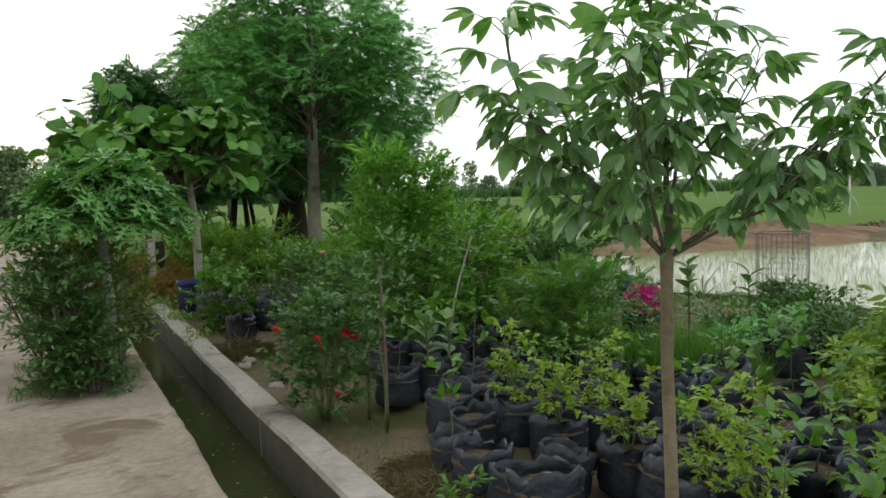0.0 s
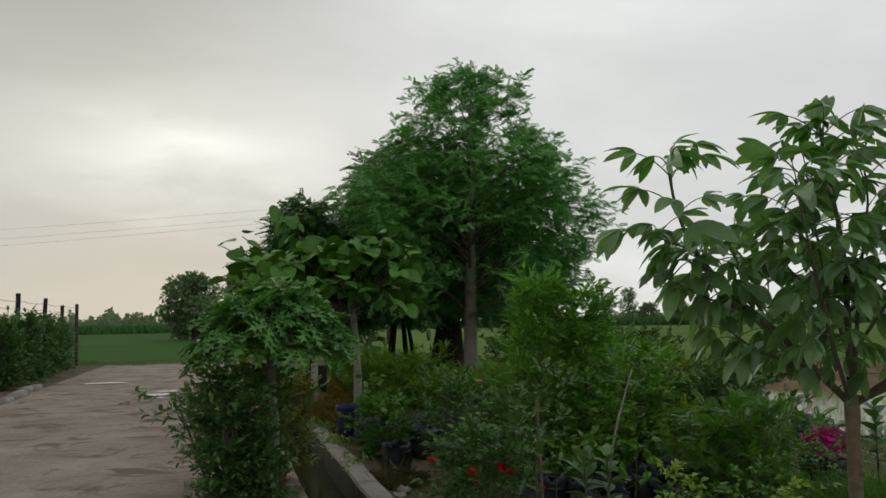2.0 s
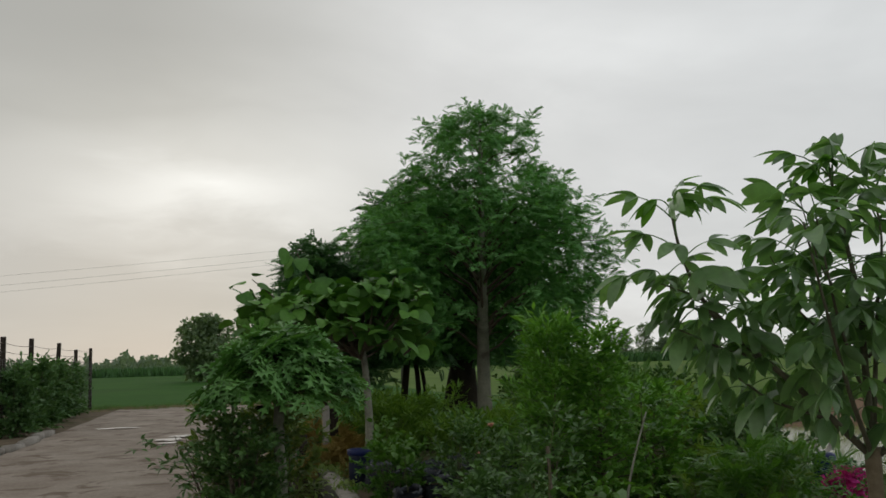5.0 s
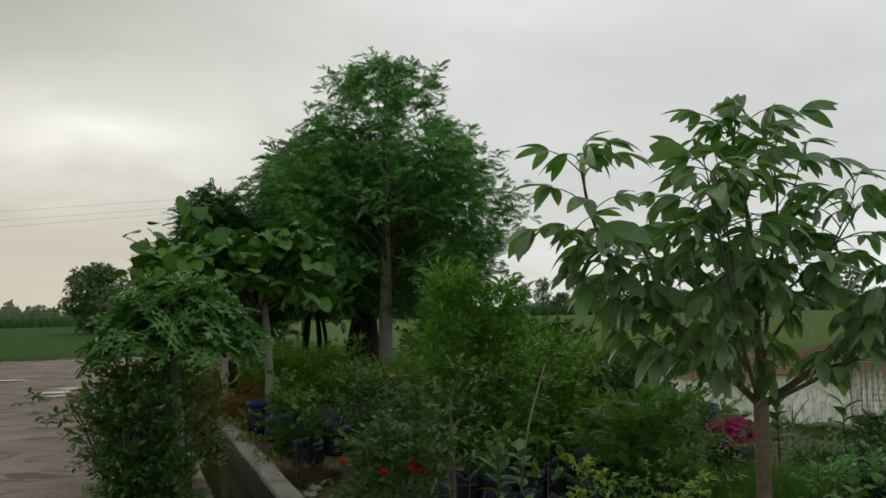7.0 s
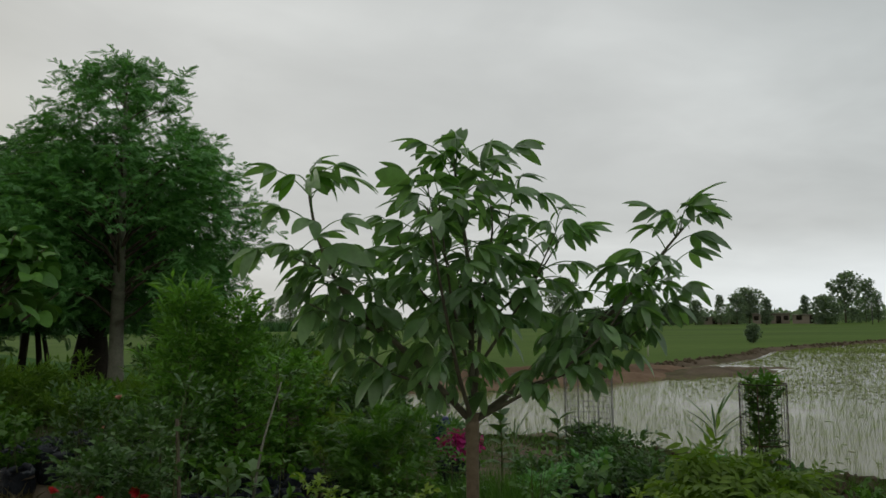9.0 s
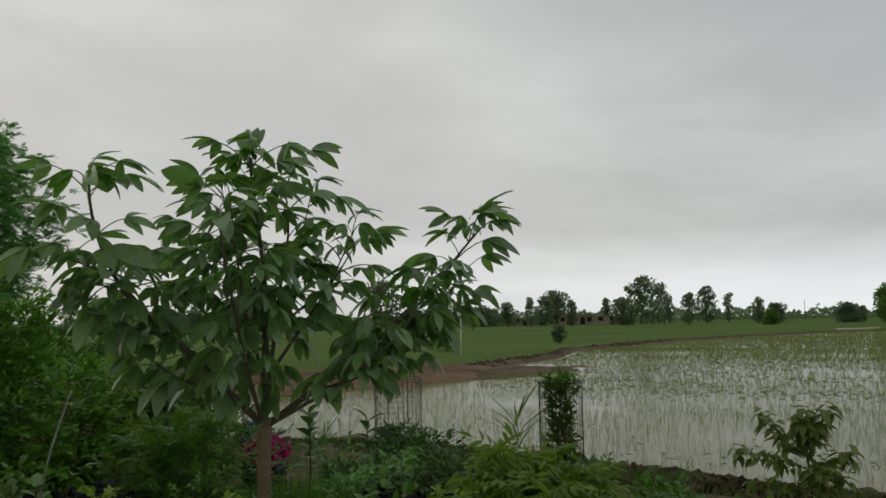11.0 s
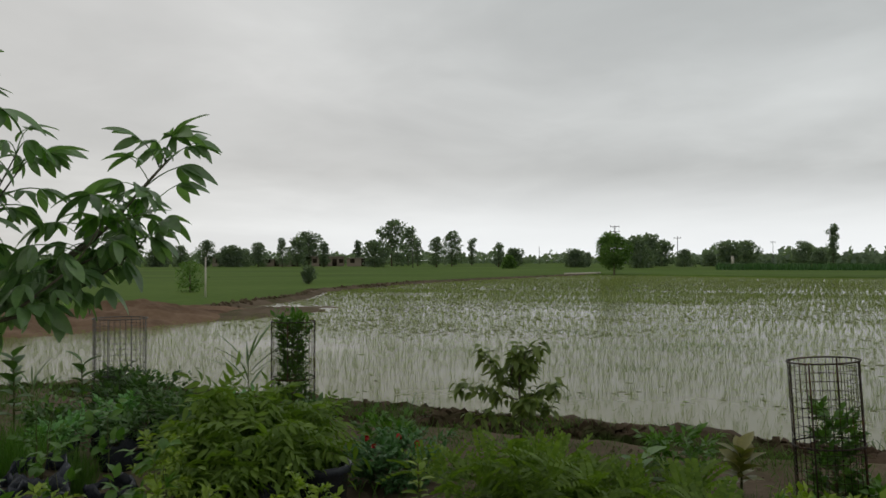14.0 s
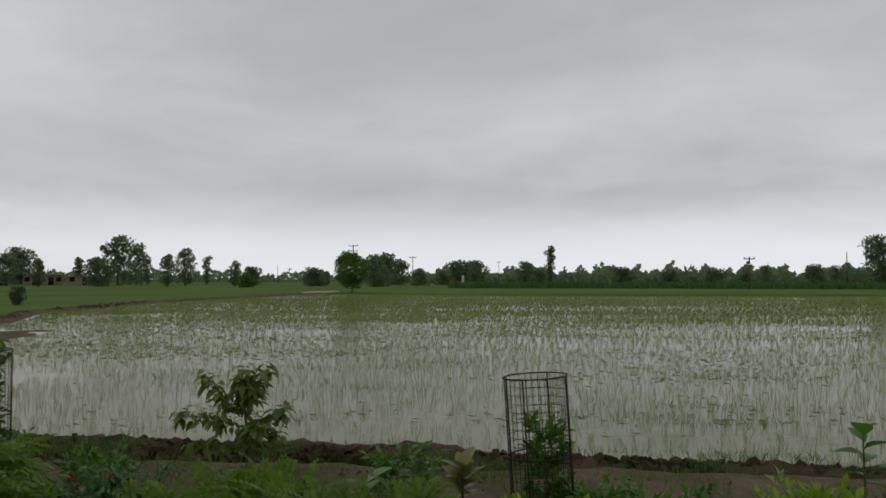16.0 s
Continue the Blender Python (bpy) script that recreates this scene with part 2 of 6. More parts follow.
LEAF_FAR_PALE = foliage("distant_fresh_leaf", (0.10, 0.195, 0.057), (0.155, 0.265, 0.08), 0.4, 0.7, 0.2)
LEAF_WEST = foliage("field_tree_leaf", (0.125, 0.19, 0.105), (0.20, 0.28, 0.15), 0.35, 0.6, 0.4)
LEAF_HEDGE = foliage("hedge_leaf", (0.065, 0.145, 0.055), (0.135, 0.25, 0.095), 0.3, 0.5, 0.8)
LEAF_CROTON = foliage("bronze_croton_leaf", (0.12, 0.15, 0.035), (0.25, 0.23, 0.075), 0.25, 0.4, 5.0)
GRASS = foliage("grass_blade", (0.046, 0.117, 0.020), (0.112, 0.218, 0.041), 0.3, 0.6, 0.7)
RICE = foliage("rice_seedling", (0.165, 0.23, 0.064), (0.26, 0.33, 0.107), 0.35, 0.6, 0.15)
FILM = foliage("floating_weed_film", (0.12, 0.155, 0.035), (0.20, 0.23, 0.07), 0.2, 0.7, 0.3)
CROP = foliage("tall_crop_leaf", (0.044, 0.112, 0.036), (0.079, 0.186, 0.058), 0.2, 0.7, 0.05)
RED_PETAL = foliage("red_petal", (0.45, 0.012, 0.02), (0.62, 0.03, 0.045), 0.2, 0.5, 9.0)
PINK_PETAL = foliage("magenta_bract", (0.60, 0.030, 0.34), (0.80, 0.085, 0.50), 0.35, 0.6, 9.0)
ROSE_PETAL = foliage("pale_pink_petal", (0.58, 0.24, 0.25), (0.7, 0.36, 0.35), 0.3, 0.5, 9.0)


def water(name, body, wave, rough, depth_colour=None, ripple=0.06, shine=0.5):
    m, n = material(name)
    at = n.add("ShaderNodeNewGeometry").outputs["Position"]
    silt = n.noise(at, 0.25, 5.0, 0.6, 0.5)
    col = n.mix(n.ramp(silt, [(0.4, 0.0), (0.65, 1.0)]), body, depth_colour or body)
    b = n.add("ShaderNodeBump", in_Strength=ripple, in_Distance=0.01, in_Height=n.noise(at, wave, 3.0, 0.6))
    s = n.add("ShaderNodeBsdfPrincipled", in_Base_Color=col, in_Roughness=rough, in_IOR=1.33, in_Specular_IOR_Level=shine, in_Normal=b.outputs[0])
    finish(n, s.outputs[0])
    return m


PADDY_WATER = water("muddy_paddy_water", (0.185, 0.182, 0.088), 3.0, 0.15, (0.145, 0.15, 0.055), 0.08, 0.19)
DITCH_WATER = water("green_ditch_water", (0.020, 0.024, 0.010), 6.0, 0.12, (0.05, 0.055, 0.02), 0.12, 0.16)
PUDDLE = water("puddle_water", (0.19, 0.16, 0.13), 4.0, 0.3, None, 0.12, 0.12)


# ---- mesh helpers ----
def rng_for(seed):
    return np.random.default_rng(seed)


class Buf:
    """Collects vertices and faces for one mesh."""

    def __init__(self):
        self.v, self.f, self.n = [], [], 0

    def add(self, verts, faces):
        verts = np.asarray(verts, float)
        self.v.append(verts)
        self.f.extend([tuple(i + self.n for i in f) for f in faces])
        self.n += len(verts)
        return self

    def scatter(self, template, places, ways, ups, sizes):
        """Copies of a leaf (along +y, facing +z) at places, pointing ways."""
        tv, tf = template
        tv = np.asarray(tv, float)
        y = ways / (np.linalg.norm(ways, axis=1, keepdims=True) + 1e-9)
        x = np.cross(y, ups)
        x /= np.linalg.norm(x, axis=1, keepdims=True) + 1e-9
        z = np.cross(x, y)
        s = np.asarray(sizes, float)[:, None, None]
        out = places[:, None, :] + s * (tv[None, :, 0:1] * x[:, None, :] + tv[None, :, 1:2] * y[:, None, :] + tv[None, :, 2:3] * z[:, None, :])
        k = len(tv)
        for i in range(len(places)):
            base = self.n + i * k
            self.f.extend([tuple(base + j for j in f) for f in tf])
        self.v.append(out.reshape(-1, 3))
        self.n += k * len(places)
        return self

    def mesh(self, name, mat, smooth=True):
        me = bpy.data.meshes.new(name)
        if self.v:
            me.from_pydata(np.concatenate(self.v).tolist(), [], self.f)
        if smooth:
            me.shade_smooth()
        me.materials.append(mat)
        return me


def thing(name, at, label, category, group="", kind="", turn=0.0):
    ob = new(name)
    ob.empty_display_size = 0.1
    ob.matrix_basis = pose(*at, 0, 0, turn)
    return tagged(ob, label, category, group, kind)


def part(name, buf, mat, parent, label="", kind="", smooth=True):
    me = buf if isinstance(buf, bpy.types.Mesh) else buf.mesh(name, mat, smooth)
    ob = new(name, me)
    ob.parent = parent
    return tagged(ob, label, kind=kind)


def whole(name, buf, mat, label, category, kind="", group="", at=(0, 0, 0), smooth=True):
    ob = new(name, buf.mesh(name, mat, smooth))
    ob.location = at
    return tagged(ob, label, category, group, kind)


def tube(points, radii, sides=6, cap=True):
    p = np.asarray(points, float)
    r = np.broadcast_to(np.asarray(radii, float), (len(p),))
    d = np.gradient(p, axis=0)
    d /= np.linalg.norm(d, axis=1, keepdims=True) + 1e-9
    ref = np.array([0.31, 0.95, 0.05]) if abs(d[0, 2]) > 0.6 else np.array([0.0, 0.0, 1.0])
    x = np.cross(d, ref)
    x /= np.linalg.norm(x, axis=1, keepdims=True) + 1e-9
    y = np.cross(d, x)
    a = np.arange(sides) * 2 * np.pi / sides
    v = p[:, None, :] + r[:, None, None] * (np.cos(a)[None, :, None] * x[:, None, :] + np.sin(a)[None, :, None] * y[:, None, :])
    f = [(i * sides + j, i * sides + (j + 1) % sides, (i + 1) * sides + (j + 1) % sides, (i + 1) * sides + j)
         for i in range(len(p) - 1) for j in range(sides)]
    if cap:
        f += [tuple(range(sides))[::-1], tuple((len(p) - 1) * sides + j for j in range(sides))]
    return v.reshape(-1, 3), f


def lathe(profile, sides=16, wobble=0.0, seed=0, squash=1.0, crumple=0.0):
    """Rings of (radius, z) turned round the z axis, closed at both ends where the radius is 0."""
    r = rng_for(seed)
    a = np.arange(sides) * 2 * np.pi / sides
    fold = r.normal(0, 1, sides)
    rings = []
    for k, (rad, z) in enumerate(profile):
        w = 1 + wobble * (0.7 * fold + 0.6 * r.normal(0, 1, sides)) * (1 + 6 * crumple / (wobble + 1e-6) * wobble * (k > 3))
        rings.append(np.stack([rad * w * np.cos(a), rad * w * np.sin(a) * squash, z + wobble * 0.12 * r.normal(0, 1, sides) + crumple * (z > 0.6 * profile[-2][1]) * (fold + 0.5 * r.normal(0, 1, sides))], 1))
    f = [(i * sides + j, i * sides + (j + 1) % sides, (i + 1) * sides + (j + 1) % sides, (i + 1) * sides + j)
         for i in range(len(profile) - 1) for j in range(sides)]
    f += [tuple(range(sides))[::-1], tuple((len(profile) - 1) * sides + j for j in range(sides))]
    return np.concatenate(rings), f


def box(x0, y0, z0, x1, y1, z1):
    v = [(x, y, z) for z in (z0, z1) for y in (y0, y1) for x in (x0, x1)]
    return np.array(v, float), [(0, 2, 3, 1), (4, 5, 7, 6), (0, 1, 5, 4), (2, 6, 7, 3), (0, 4, 6, 2), (1, 3, 7, 5)]


def bevel_box(x0, y0, z0, x1, y1, z1, b):
    bm = bmesh.new()
    bmesh.ops.create_cube(bm, size=1.0)
    bmesh.ops.transform(bm, verts=bm.verts, matrix=Matrix.LocRotScale(((x0 + x1) / 2, (y0 + y1) / 2, (z0 + z1) / 2), None, (x1 - x0, y1 - y0, z1 - z0)))
    bmesh.ops.bevel(bm, geom=bm.edges[:], offset=b, segments=2, affect="EDGES")
    bm.verts.index_update()
    v = np.array([x.co[:] for x in bm.verts])
    f = [tuple(x.index for x in y.verts) for y in bm.faces]
    bm.free()
    return v, f


def grid(x0, x1, y0, y1, nx, ny, height):
    """A sheet with heights from a function of arrays x, y."""
    xs, ys = np.linspace(x0, x1, nx + 1), np.linspace(y0, y1, ny + 1)
    X, Y = np.meshgrid(xs, ys)
    Z = height(X, Y)
    f = [(j * (nx + 1) + i, j * (nx + 1) + i + 1, (j + 1) * (nx + 1) + i + 1, (j + 1) * (nx + 1) + i) for j in range(ny) for i in range(nx)]
    return np.stack([X.ravel(), Y.ravel(), Z.ravel()], 1), f


def bumps(X, Y, size, seed=0):
    """Smooth uneven heights of about -1 to 1."""
    r = rng_for(seed)
    out = np.zeros_like(X)
    for k in range(14):
        a, s = r.uniform(0, 2 * np.pi), size * r.uniform(0.4, 1.8)
        out += np.sin((X * np.cos(a) + Y * np.sin(a)) / s * 2 * np.pi + r.uniform(0, 6.3)) * s / size
    return out / 6


# ---- leaf shapes, along +y and facing +z, one unit long ----
def blade(width, segments=4, fold=0.12, bend=0.25, tip=0.9, full=0.85):
    v, f = [], []
    for i in range(segments + 1):
        t = i / segments
        w = width * 0.5 * math.sin(math.pi * min(1.0, t ** tip * 0.97 + 0.02)) ** full
        z = -bend * t * t
        v += [(-w, t, z + fold * w * 2), (0, t, z), (w, t, z + fold * w * 2)]
    for i in range(segments):
        a = 3 * i
        f += [(a, a + 1, a + 4, a + 3), (a + 1, a + 2, a + 5, a + 4)]
    return np.array(v), f


def diamond(width, fold=0.1):
    return np.array([(0, 0, 0), (width / 2, 0.45, fold), (0, 1, -0.08), (-width / 2, 0.45, fold)]), [(0, 1, 2), (0, 2, 3)]


def pinnate(pairs, length, width, droop=0.25):
    """A feather of narrow leaflets on one midrib."""
    v, f = [], []
    for i in range(pairs):
        t = (i + 0.8) / pairs
        for side in (-1, 1):
            c = np.array((0, t * 0.9, -droop * t * t))
            d = np.array((side * 0.85, 0.45, -0.25)) * length * (1.1 - 0.5 * abs(t - 0.45))
            n = np.array((-0.45 * side, 0.85, 0)) * width
            k = len(v)
            v += [c, c + d * 0.5 + n, c + d, c + d * 0.5 - n]
            f.append((k, k + 1, k + 2, k + 3) if side > 0 else (k + 3, k + 2, k + 1, k))
    return np.array(v), f


def palmate(leaflets, seed, spread=150, droop=0.5, stalk=0.9, width=0.36):
    """A long stalk with drooping leaflets spread like fingers at its end."""
    r = rng_for(seed)
    b = Buf()
    s = np.linspace(0, 1, 5)
    stem = np.stack([0 * s, s * stalk, 0.16 * np.sin(s * 2.2)], 1)
    b.add(*tube(stem, np.linspace(0.02, 0.012, 5), 4))
    leaf = blade(width, 7, 0.14, 0.34, 1.0, 0.68)
    a = np.radians(np.linspace(-spread, spread, leaflets) * 0.62 + r.normal(0, 9, leaflets))
    drop = droop + r.normal(0, 0.16, leaflets) + 0.25 * np.abs(a)
    ways = np.stack([np.sin(a), np.cos(a), -drop], 1)
    ups = np.tile((0.0, 0.0, 1.0), (leaflets, 1)) + r.normal(0, 0.22, (leaflets, 3))
    size = (1.0 - 0.22 * np.abs(a)) * r.uniform(0.75, 1.12, leaflets)
    b.scatter(leaf, np.tile(stem[-1], (leaflets, 1)), ways, ups, size)
    return np.concatenate(b.v), b.f


def lobed(seed, lobes=7):
    """A papaya leaf: deep toothed lobes round the end of a stalk."""
    r = rng_for(seed)
    v, f = [(0, 0.0, 0.0)], []
    for i in range(lobes):
        a = math.radians((i - (lobes - 1) / 2) * 300 / lobes)
        L = 0.62 - 0.05 * abs(i - (lobes - 1) / 2) + r.normal(0, 0.03)
        d, q = np.array((math.sin(a), math.cos(a))), np.array((math.cos(a), -math.sin(a)))
        edge = [(0.14, 0.045), (0.26, 0.05), (0.38, 0.21), (0.42, 0.07), (0.52, 0.07), (0.70, 0.27), (0.66, 0.075), (0.76, 0.07), (0.90, 0.19), (0.88, 0.045)]
        outline = [(s, -t) for s, t in edge] + [(1.04, 0.0)] + [(s, t) for s, t in edge[::-1]]
        k = len(v)
        v.append((*(d * L * 0.5), -0.10 * L))
        for s, t in outline:
            p = d * L * s + q * L * t
            v.append((*p, -0.38 * (L * s) ** 2 + 0.16 * abs(t) * L))
        m = len(outline)
        f += [(k, k + 1 + j, k + 2 + j) for j in range(m - 1)] + [(0, k + 1, k), (0, k, k + m)]
    return np.array(v, float), f


def round_leaf(width=0.8):
    v, f = [(0, 0.5, 0.02)], []
    n = 14
    for i in range(n):
        a = 2 * math.pi * i / n
        x, y = width / 2 * math.sin(a), 0.5 - 0.5 * math.cos(a)
        v.append((x * (1.15 - 0.35 * y), y + (0.06 if i == 0 else 0), -0.22 * y * y + 0.25 * abs(x) - 0.05))
    f = [(0, 1 + i, 1 + (i + 1) % n) for i in range(n)]
    return np.array(v), f


def flower(seed, petals=9):
    r = rng_for(seed)
    b = Buf()
    for ring, (n, tilt, size) in enumerate(((petals, 0.55, 1.0), (petals - 2, 1.2, 0.8), (4, 2.4, 0.62))):
        a = np.arange(n) * 2 * np.pi / n + ring
        b.scatter(blade(0.85, 2, 0.3, -0.3), np.zeros((n, 3)), np.stack([np.cos(a), np.sin(a), np.full(n, tilt)], 1),
                  np.tile((0, 0, 1.0), (n, 1)) + r.normal(0, 0.1, (n, 3)), np.full(n, size * 0.5))
    return np.concatenate(b.v), b.f


# ---- growth ----
DOME = lambda h: math.sqrt(max(0.02, 1 - (2 * max(h, 0.12) - 1.0) ** 2))
SPREAD = lambda h: 0.55 + 0.55 * h
COLUMN = lambda h: 0.8 + 0.3 * math.sin(h * 9) - 0.55 * max(0, h - 0.6)
VASE = lambda h: 0.25 + 0.9 * h if h < 0.75 else 2.6 * (1.08 - h)
EGG = lambda h: math.sin(math.pi * min(1.0, 0.14 + 0.84 * h)) ** 0.7


def grow(seed, height, radius, trunk, branches, bare, profile, twigs, twig, leaves, stems=1, rise=0.35, droop=0.25,
         lean=(0.0, 0.0), scatter=0.8, wood_twigs=False, sides=6, inner=0.3):
    """A woody plant: its wood, and where its leaves sit (place, way, up)."""
    r = rng_for(seed)
    wood, places, ways = Buf(), [], []
    for s in range(stems):
        a = s * 2 * math.pi / stems + r.uniform(0, 1)
        foot = np.array((math.cos(a), math.sin(a), 0)) * (trunk * 1.5 if stems > 1 else 0)
        top = np.array((lean[0], lean[1], height * r.uniform(0.85, 1.0) if stems > 1 else height))
        if stems > 1:
            top[:2] += np.array((math.cos(a), math.sin(a))) * radius * r.uniform(0.25, 0.6)
        q = np.linspace(0, 1, 9)
        axis = foot + (top - foot) * q[:, None] + np.cumsum(r.normal(0, 0.012 * height, (9, 3)), 0) * np.array((1, 1, 0.2)) * (q > 0)[:, None]
        wood.add(*tube(axis, trunk * (1.0 - 0.86 * q ** 0.9) * (1 + 0.55 * np.exp(-q * 16)), max(6, sides + 2)))
        count = max(1, branches // stems)
        for k in range(count):
            h = bare + (1 - bare) * (k + r.uniform(0, 1)) / count
            start = np.array([np.interp(h, q, axis[:, i]) for i in range(3)])
            turn = k * 2.399 + r.normal(0, 0.35) + s
            rel = (h - bare) / (1 - bare)
            L = radius * profile(rel) * r.uniform(0.62, 1.12)
            out = np.array((math.cos(turn), math.sin(turn), rise * (0.4 + 1.3 * rel) + r.normal(0, 0.12)))
            t = np.linspace(0, 1, 5)[:, None]
            line = start + out * L * t + np.array((0, 0, -droop * L)) * t ** 2 + r.normal(0, 0.05 * L, (5, 3)) * t
            thick = max(trunk * (1 - h) * 0.5, trunk * 0.06)
            wood.add(*tube(line, np.linspace(thick, thick * 0.25, 5), max(4, sides - 2), False))
            for j in range(twigs):
                u = inner + (1 - inner) * ((j + r.uniform(0, 1)) / twigs) ** 0.8
                p = np.array([np.interp(u, t[:, 0], line[:, i]) for i in range(3)])
                side = np.cross(out, (0, 0, 1.0)) * (1 if j % 2 else -1) * scatter
                w = out * (0.35 + 0.6 * u) + side * r.uniform(0.3, 1.1) + r.normal(0, scatter * 0.38, 3) + np.array((0, 0, 0.1))
                w /= np.linalg.norm(w) + 1e-9
                span = twig * r.uniform(0.6, 1.2)
                if wood_twigs:
                    wood.add(*tube([p, p + w * span * 0.5, p + w * span + np.array((0, 0, -0.1 * span))], [thick * 0.3, thick * 0.22, thick * 0.1], 3, False))
                for i in range(leaves):
                    e = (i + 0.6) / leaves
                    places.append(p + w * span * e + np.array((0, 0, -0.1 * span * e * e)))
                    ways.append(w * 0.6 + np.cross(w, (0.1, 0.2, 1.0)) * (0.9 if i % 2 else -0.9) * (1.05 - e) + r.normal(0, 0.28, 3))
    places, ways = np.array(places), np.array(ways)
    ups = np.tile((0.0, 0.0, 1.0), (len(places), 1)) + r.normal(0, 0.35, (len(places), 3))
    return wood, places, ways, ups


def shrub(name, at, label, category, leaf, size, leaf_mat, wood_mat=None, group="", turn=0.0, foliage_name="foliage", stem_name="stem", dip=0.0, **kw):
    ob = thing(name, at, label, category, group, "", turn)
    wood, p, w, u = grow(**kw)
    r = rng_for(kw["seed"] + 5000)
    w[:, 2] -= dip
    part(stem_name, wood, wood_mat or BARK, ob)
    part(foliage_name, Buf().scatter(leaf, p, w, u, size * r.uniform(0.65, 1.2, len(p))), leaf_mat, ob)
    return ob

# ---- the large structure ----
def polygon(points, z):
    return np.array([(x, y, z) for x, y in points], float), [tuple(range(len(points)))]


whole("ground", Buf().add(*grid(-2500, 2500, -2500, 2500, 40, 40, lambda X, Y: np.full_like(X, -0.40))), PLAIN,
      "flat green farmland reaching to the horizon", "ground", "structure")

# flooded paddy between the nursery bank and the far bunds
SHORE = [(8.7, -95), (8.7, -3.6), (9.45, 2.2), (9.45, 8.6), (8.2, 10.6), (7.2, 12.4), (8.2, 17.5), (14.0, 18.9), (20.0, 18.1), (24.0, 17.4), (27.8, 16.7), (30.2, 17.9), (30.6, 20.9),
         (35, 22.2), (43.5, 26.4), (55, 28.4), (65, 29.0), (77, 28.4), (90, 27.0), (104, 25.6), (99, 14), (93, 3), (93, -31), (93, -95)]
whole("paddy_water", Buf().add(*polygon(SHORE[:6] + [(14.0, 20.0), (29.0, 21.6), (36, 24.0)] + [(x, y + 0.8) for x, y in SHORE[13:19]] + [(x + 0.9, y) for x, y in SHORE[19:]], -0.25)), PADDY_WATER,
      "shallow grey muddy water of a flooded rice paddy", "water", "structure")

RIM = [(14.0, 20.2), (29, 21.8), (36, 23.6), (43.5, 27.4), (55, 29.5), (65, 30.2), (77, 29.6), (90, 28.2), (105, 26.8), (100.3, 14.2), (94.5, 3), (94.5, -31), (94.5, -95)]
whole("field_north", Buf().add(*polygon([(10.5, 520), (10.5, 20.5)] + RIM + [(520, -95), (520, 520)], -0.06)), FIELD,
      "even green field of young rice", "field", "structure")
whole("field_west", Buf().add(*polygon([(-500, 38.2), (10.5, 38.2), (10.5, 520), (-500, 520)], -0.06)), FIELD_WEST,
      "smooth deep green field beyond the road", "field", "structure")


def ridge(points, width, height, step, seed, z0=-0.3):
    """A bank of earth along a line, uneven along its crest."""
    r = rng_for(seed)
    p = np.array(points, float)
    seg = np.r_[0, np.cumsum(np.linalg.norm(np.diff(p, axis=0), axis=1))]
    s = np.arange(0, seg[-1] + step, step)
    line = np.stack([np.interp(s, seg, p[:, 0]), np.interp(s, seg, p[:, 1])], 1)
    d = np.gradient(line, axis=0)
    d /= np.linalg.norm(d, axis=1, keepdims=True)
    q = np.stack([-d[:, 1], d[:, 0]], 1)
    across = [(-0.5, 0.0), (-0.33, 0.55), (-0.16, 0.92), (0.03, 1.0), (0.2, 0.86), (0.36, 0.45), (0.5, 0.0)]
    v = []
    for i in range(len(s)):
        for a, h in across:
            o = a * width * (1 + r.normal(0, 0.05)) + r.normal(0, 0.03 * width)
            lump = 1 + 0.10 * math.sin(s[i] * 1.7 / width) + 0.08 * math.sin(s[i] * 4.9 / width + 1) + r.normal(0, 0.05)
            v.append((*(line[i] + q[i] * o), z0 + height * h * (lump if h > 0 else 1)))
    m = len(across)
    f = [(i * m + j, (i + 1) * m + j, (i + 1) * m + j + 1, i * m + j + 1) for i in range(len(s) - 1) for j in range(m - 1)]
    return np.array(v), f


whole("paddy_bank", Buf().add(*ridge([(8.2, -60), (8.25, -3.6), (8.4, -1.5), (8.62, 0.2), (8.95, 2.2), (9.0, 5.0), (8.9, 8.4), (7.8, 10.4), (6.8, 12.3), (7.5, 17.6)], 1.25, 0.34, 0.09, 3, -0.34)), MUD,
      "low dark muddy bank along the near edge of the paddy", "bank", "structure")
whole("far_bund", Buf().add(*ridge(RIM[:9], 1.4, 0.27, 0.4, 4, -0.34)), SOIL, "rough earth bund between paddy and green field", "bank", "structure")
whole("far_bund_east", Buf().add(*ridge(RIM[8:], 2.0, 0.30, 1.2, 5, -0.34)), FIELD, "grassy bund along the far end of the paddy", "bank", "structure")


def heap(x0, x1, y0, y1, top, seed, nx=60, ny=30, lump=0.12):
    def height(X, Y):
        u, w = (X - (x0 + x1) / 2) / ((x1 - x0) / 2), (Y - (y0 + y1) / 2) / ((y1 - y0) / 2)
        d = np.clip(1 - np.sqrt(u * u + w * w), 0, 1)
        return -0.38 + (top + 0.38) * d ** 0.75 * (1 + lump * 2 * bumps(X, Y, (x1 - x0) / 6, seed)) + d * lump * 0.5 * bumps(X, Y, (x1 - x0) / 22, seed + 1)
    return grid(x0, x1, y0, y1, nx, ny, height)


whole("earth_mound", Buf().add(*heap(11.5, 28.6, 17.0, 23.4, 0.27, 6, 150, 70, 0.22)), MOUND, "low mound of bare reddish earth at the water's edge", "mound", "structure")
whole("mud_spit", Buf().add(*heap(18.5, 32.4, 15.6, 21.2, -0.08, 8, 80, 40, 0.08)), SOIL, "flat tongue of damp brown mud running into the paddy", "mud", "structure")

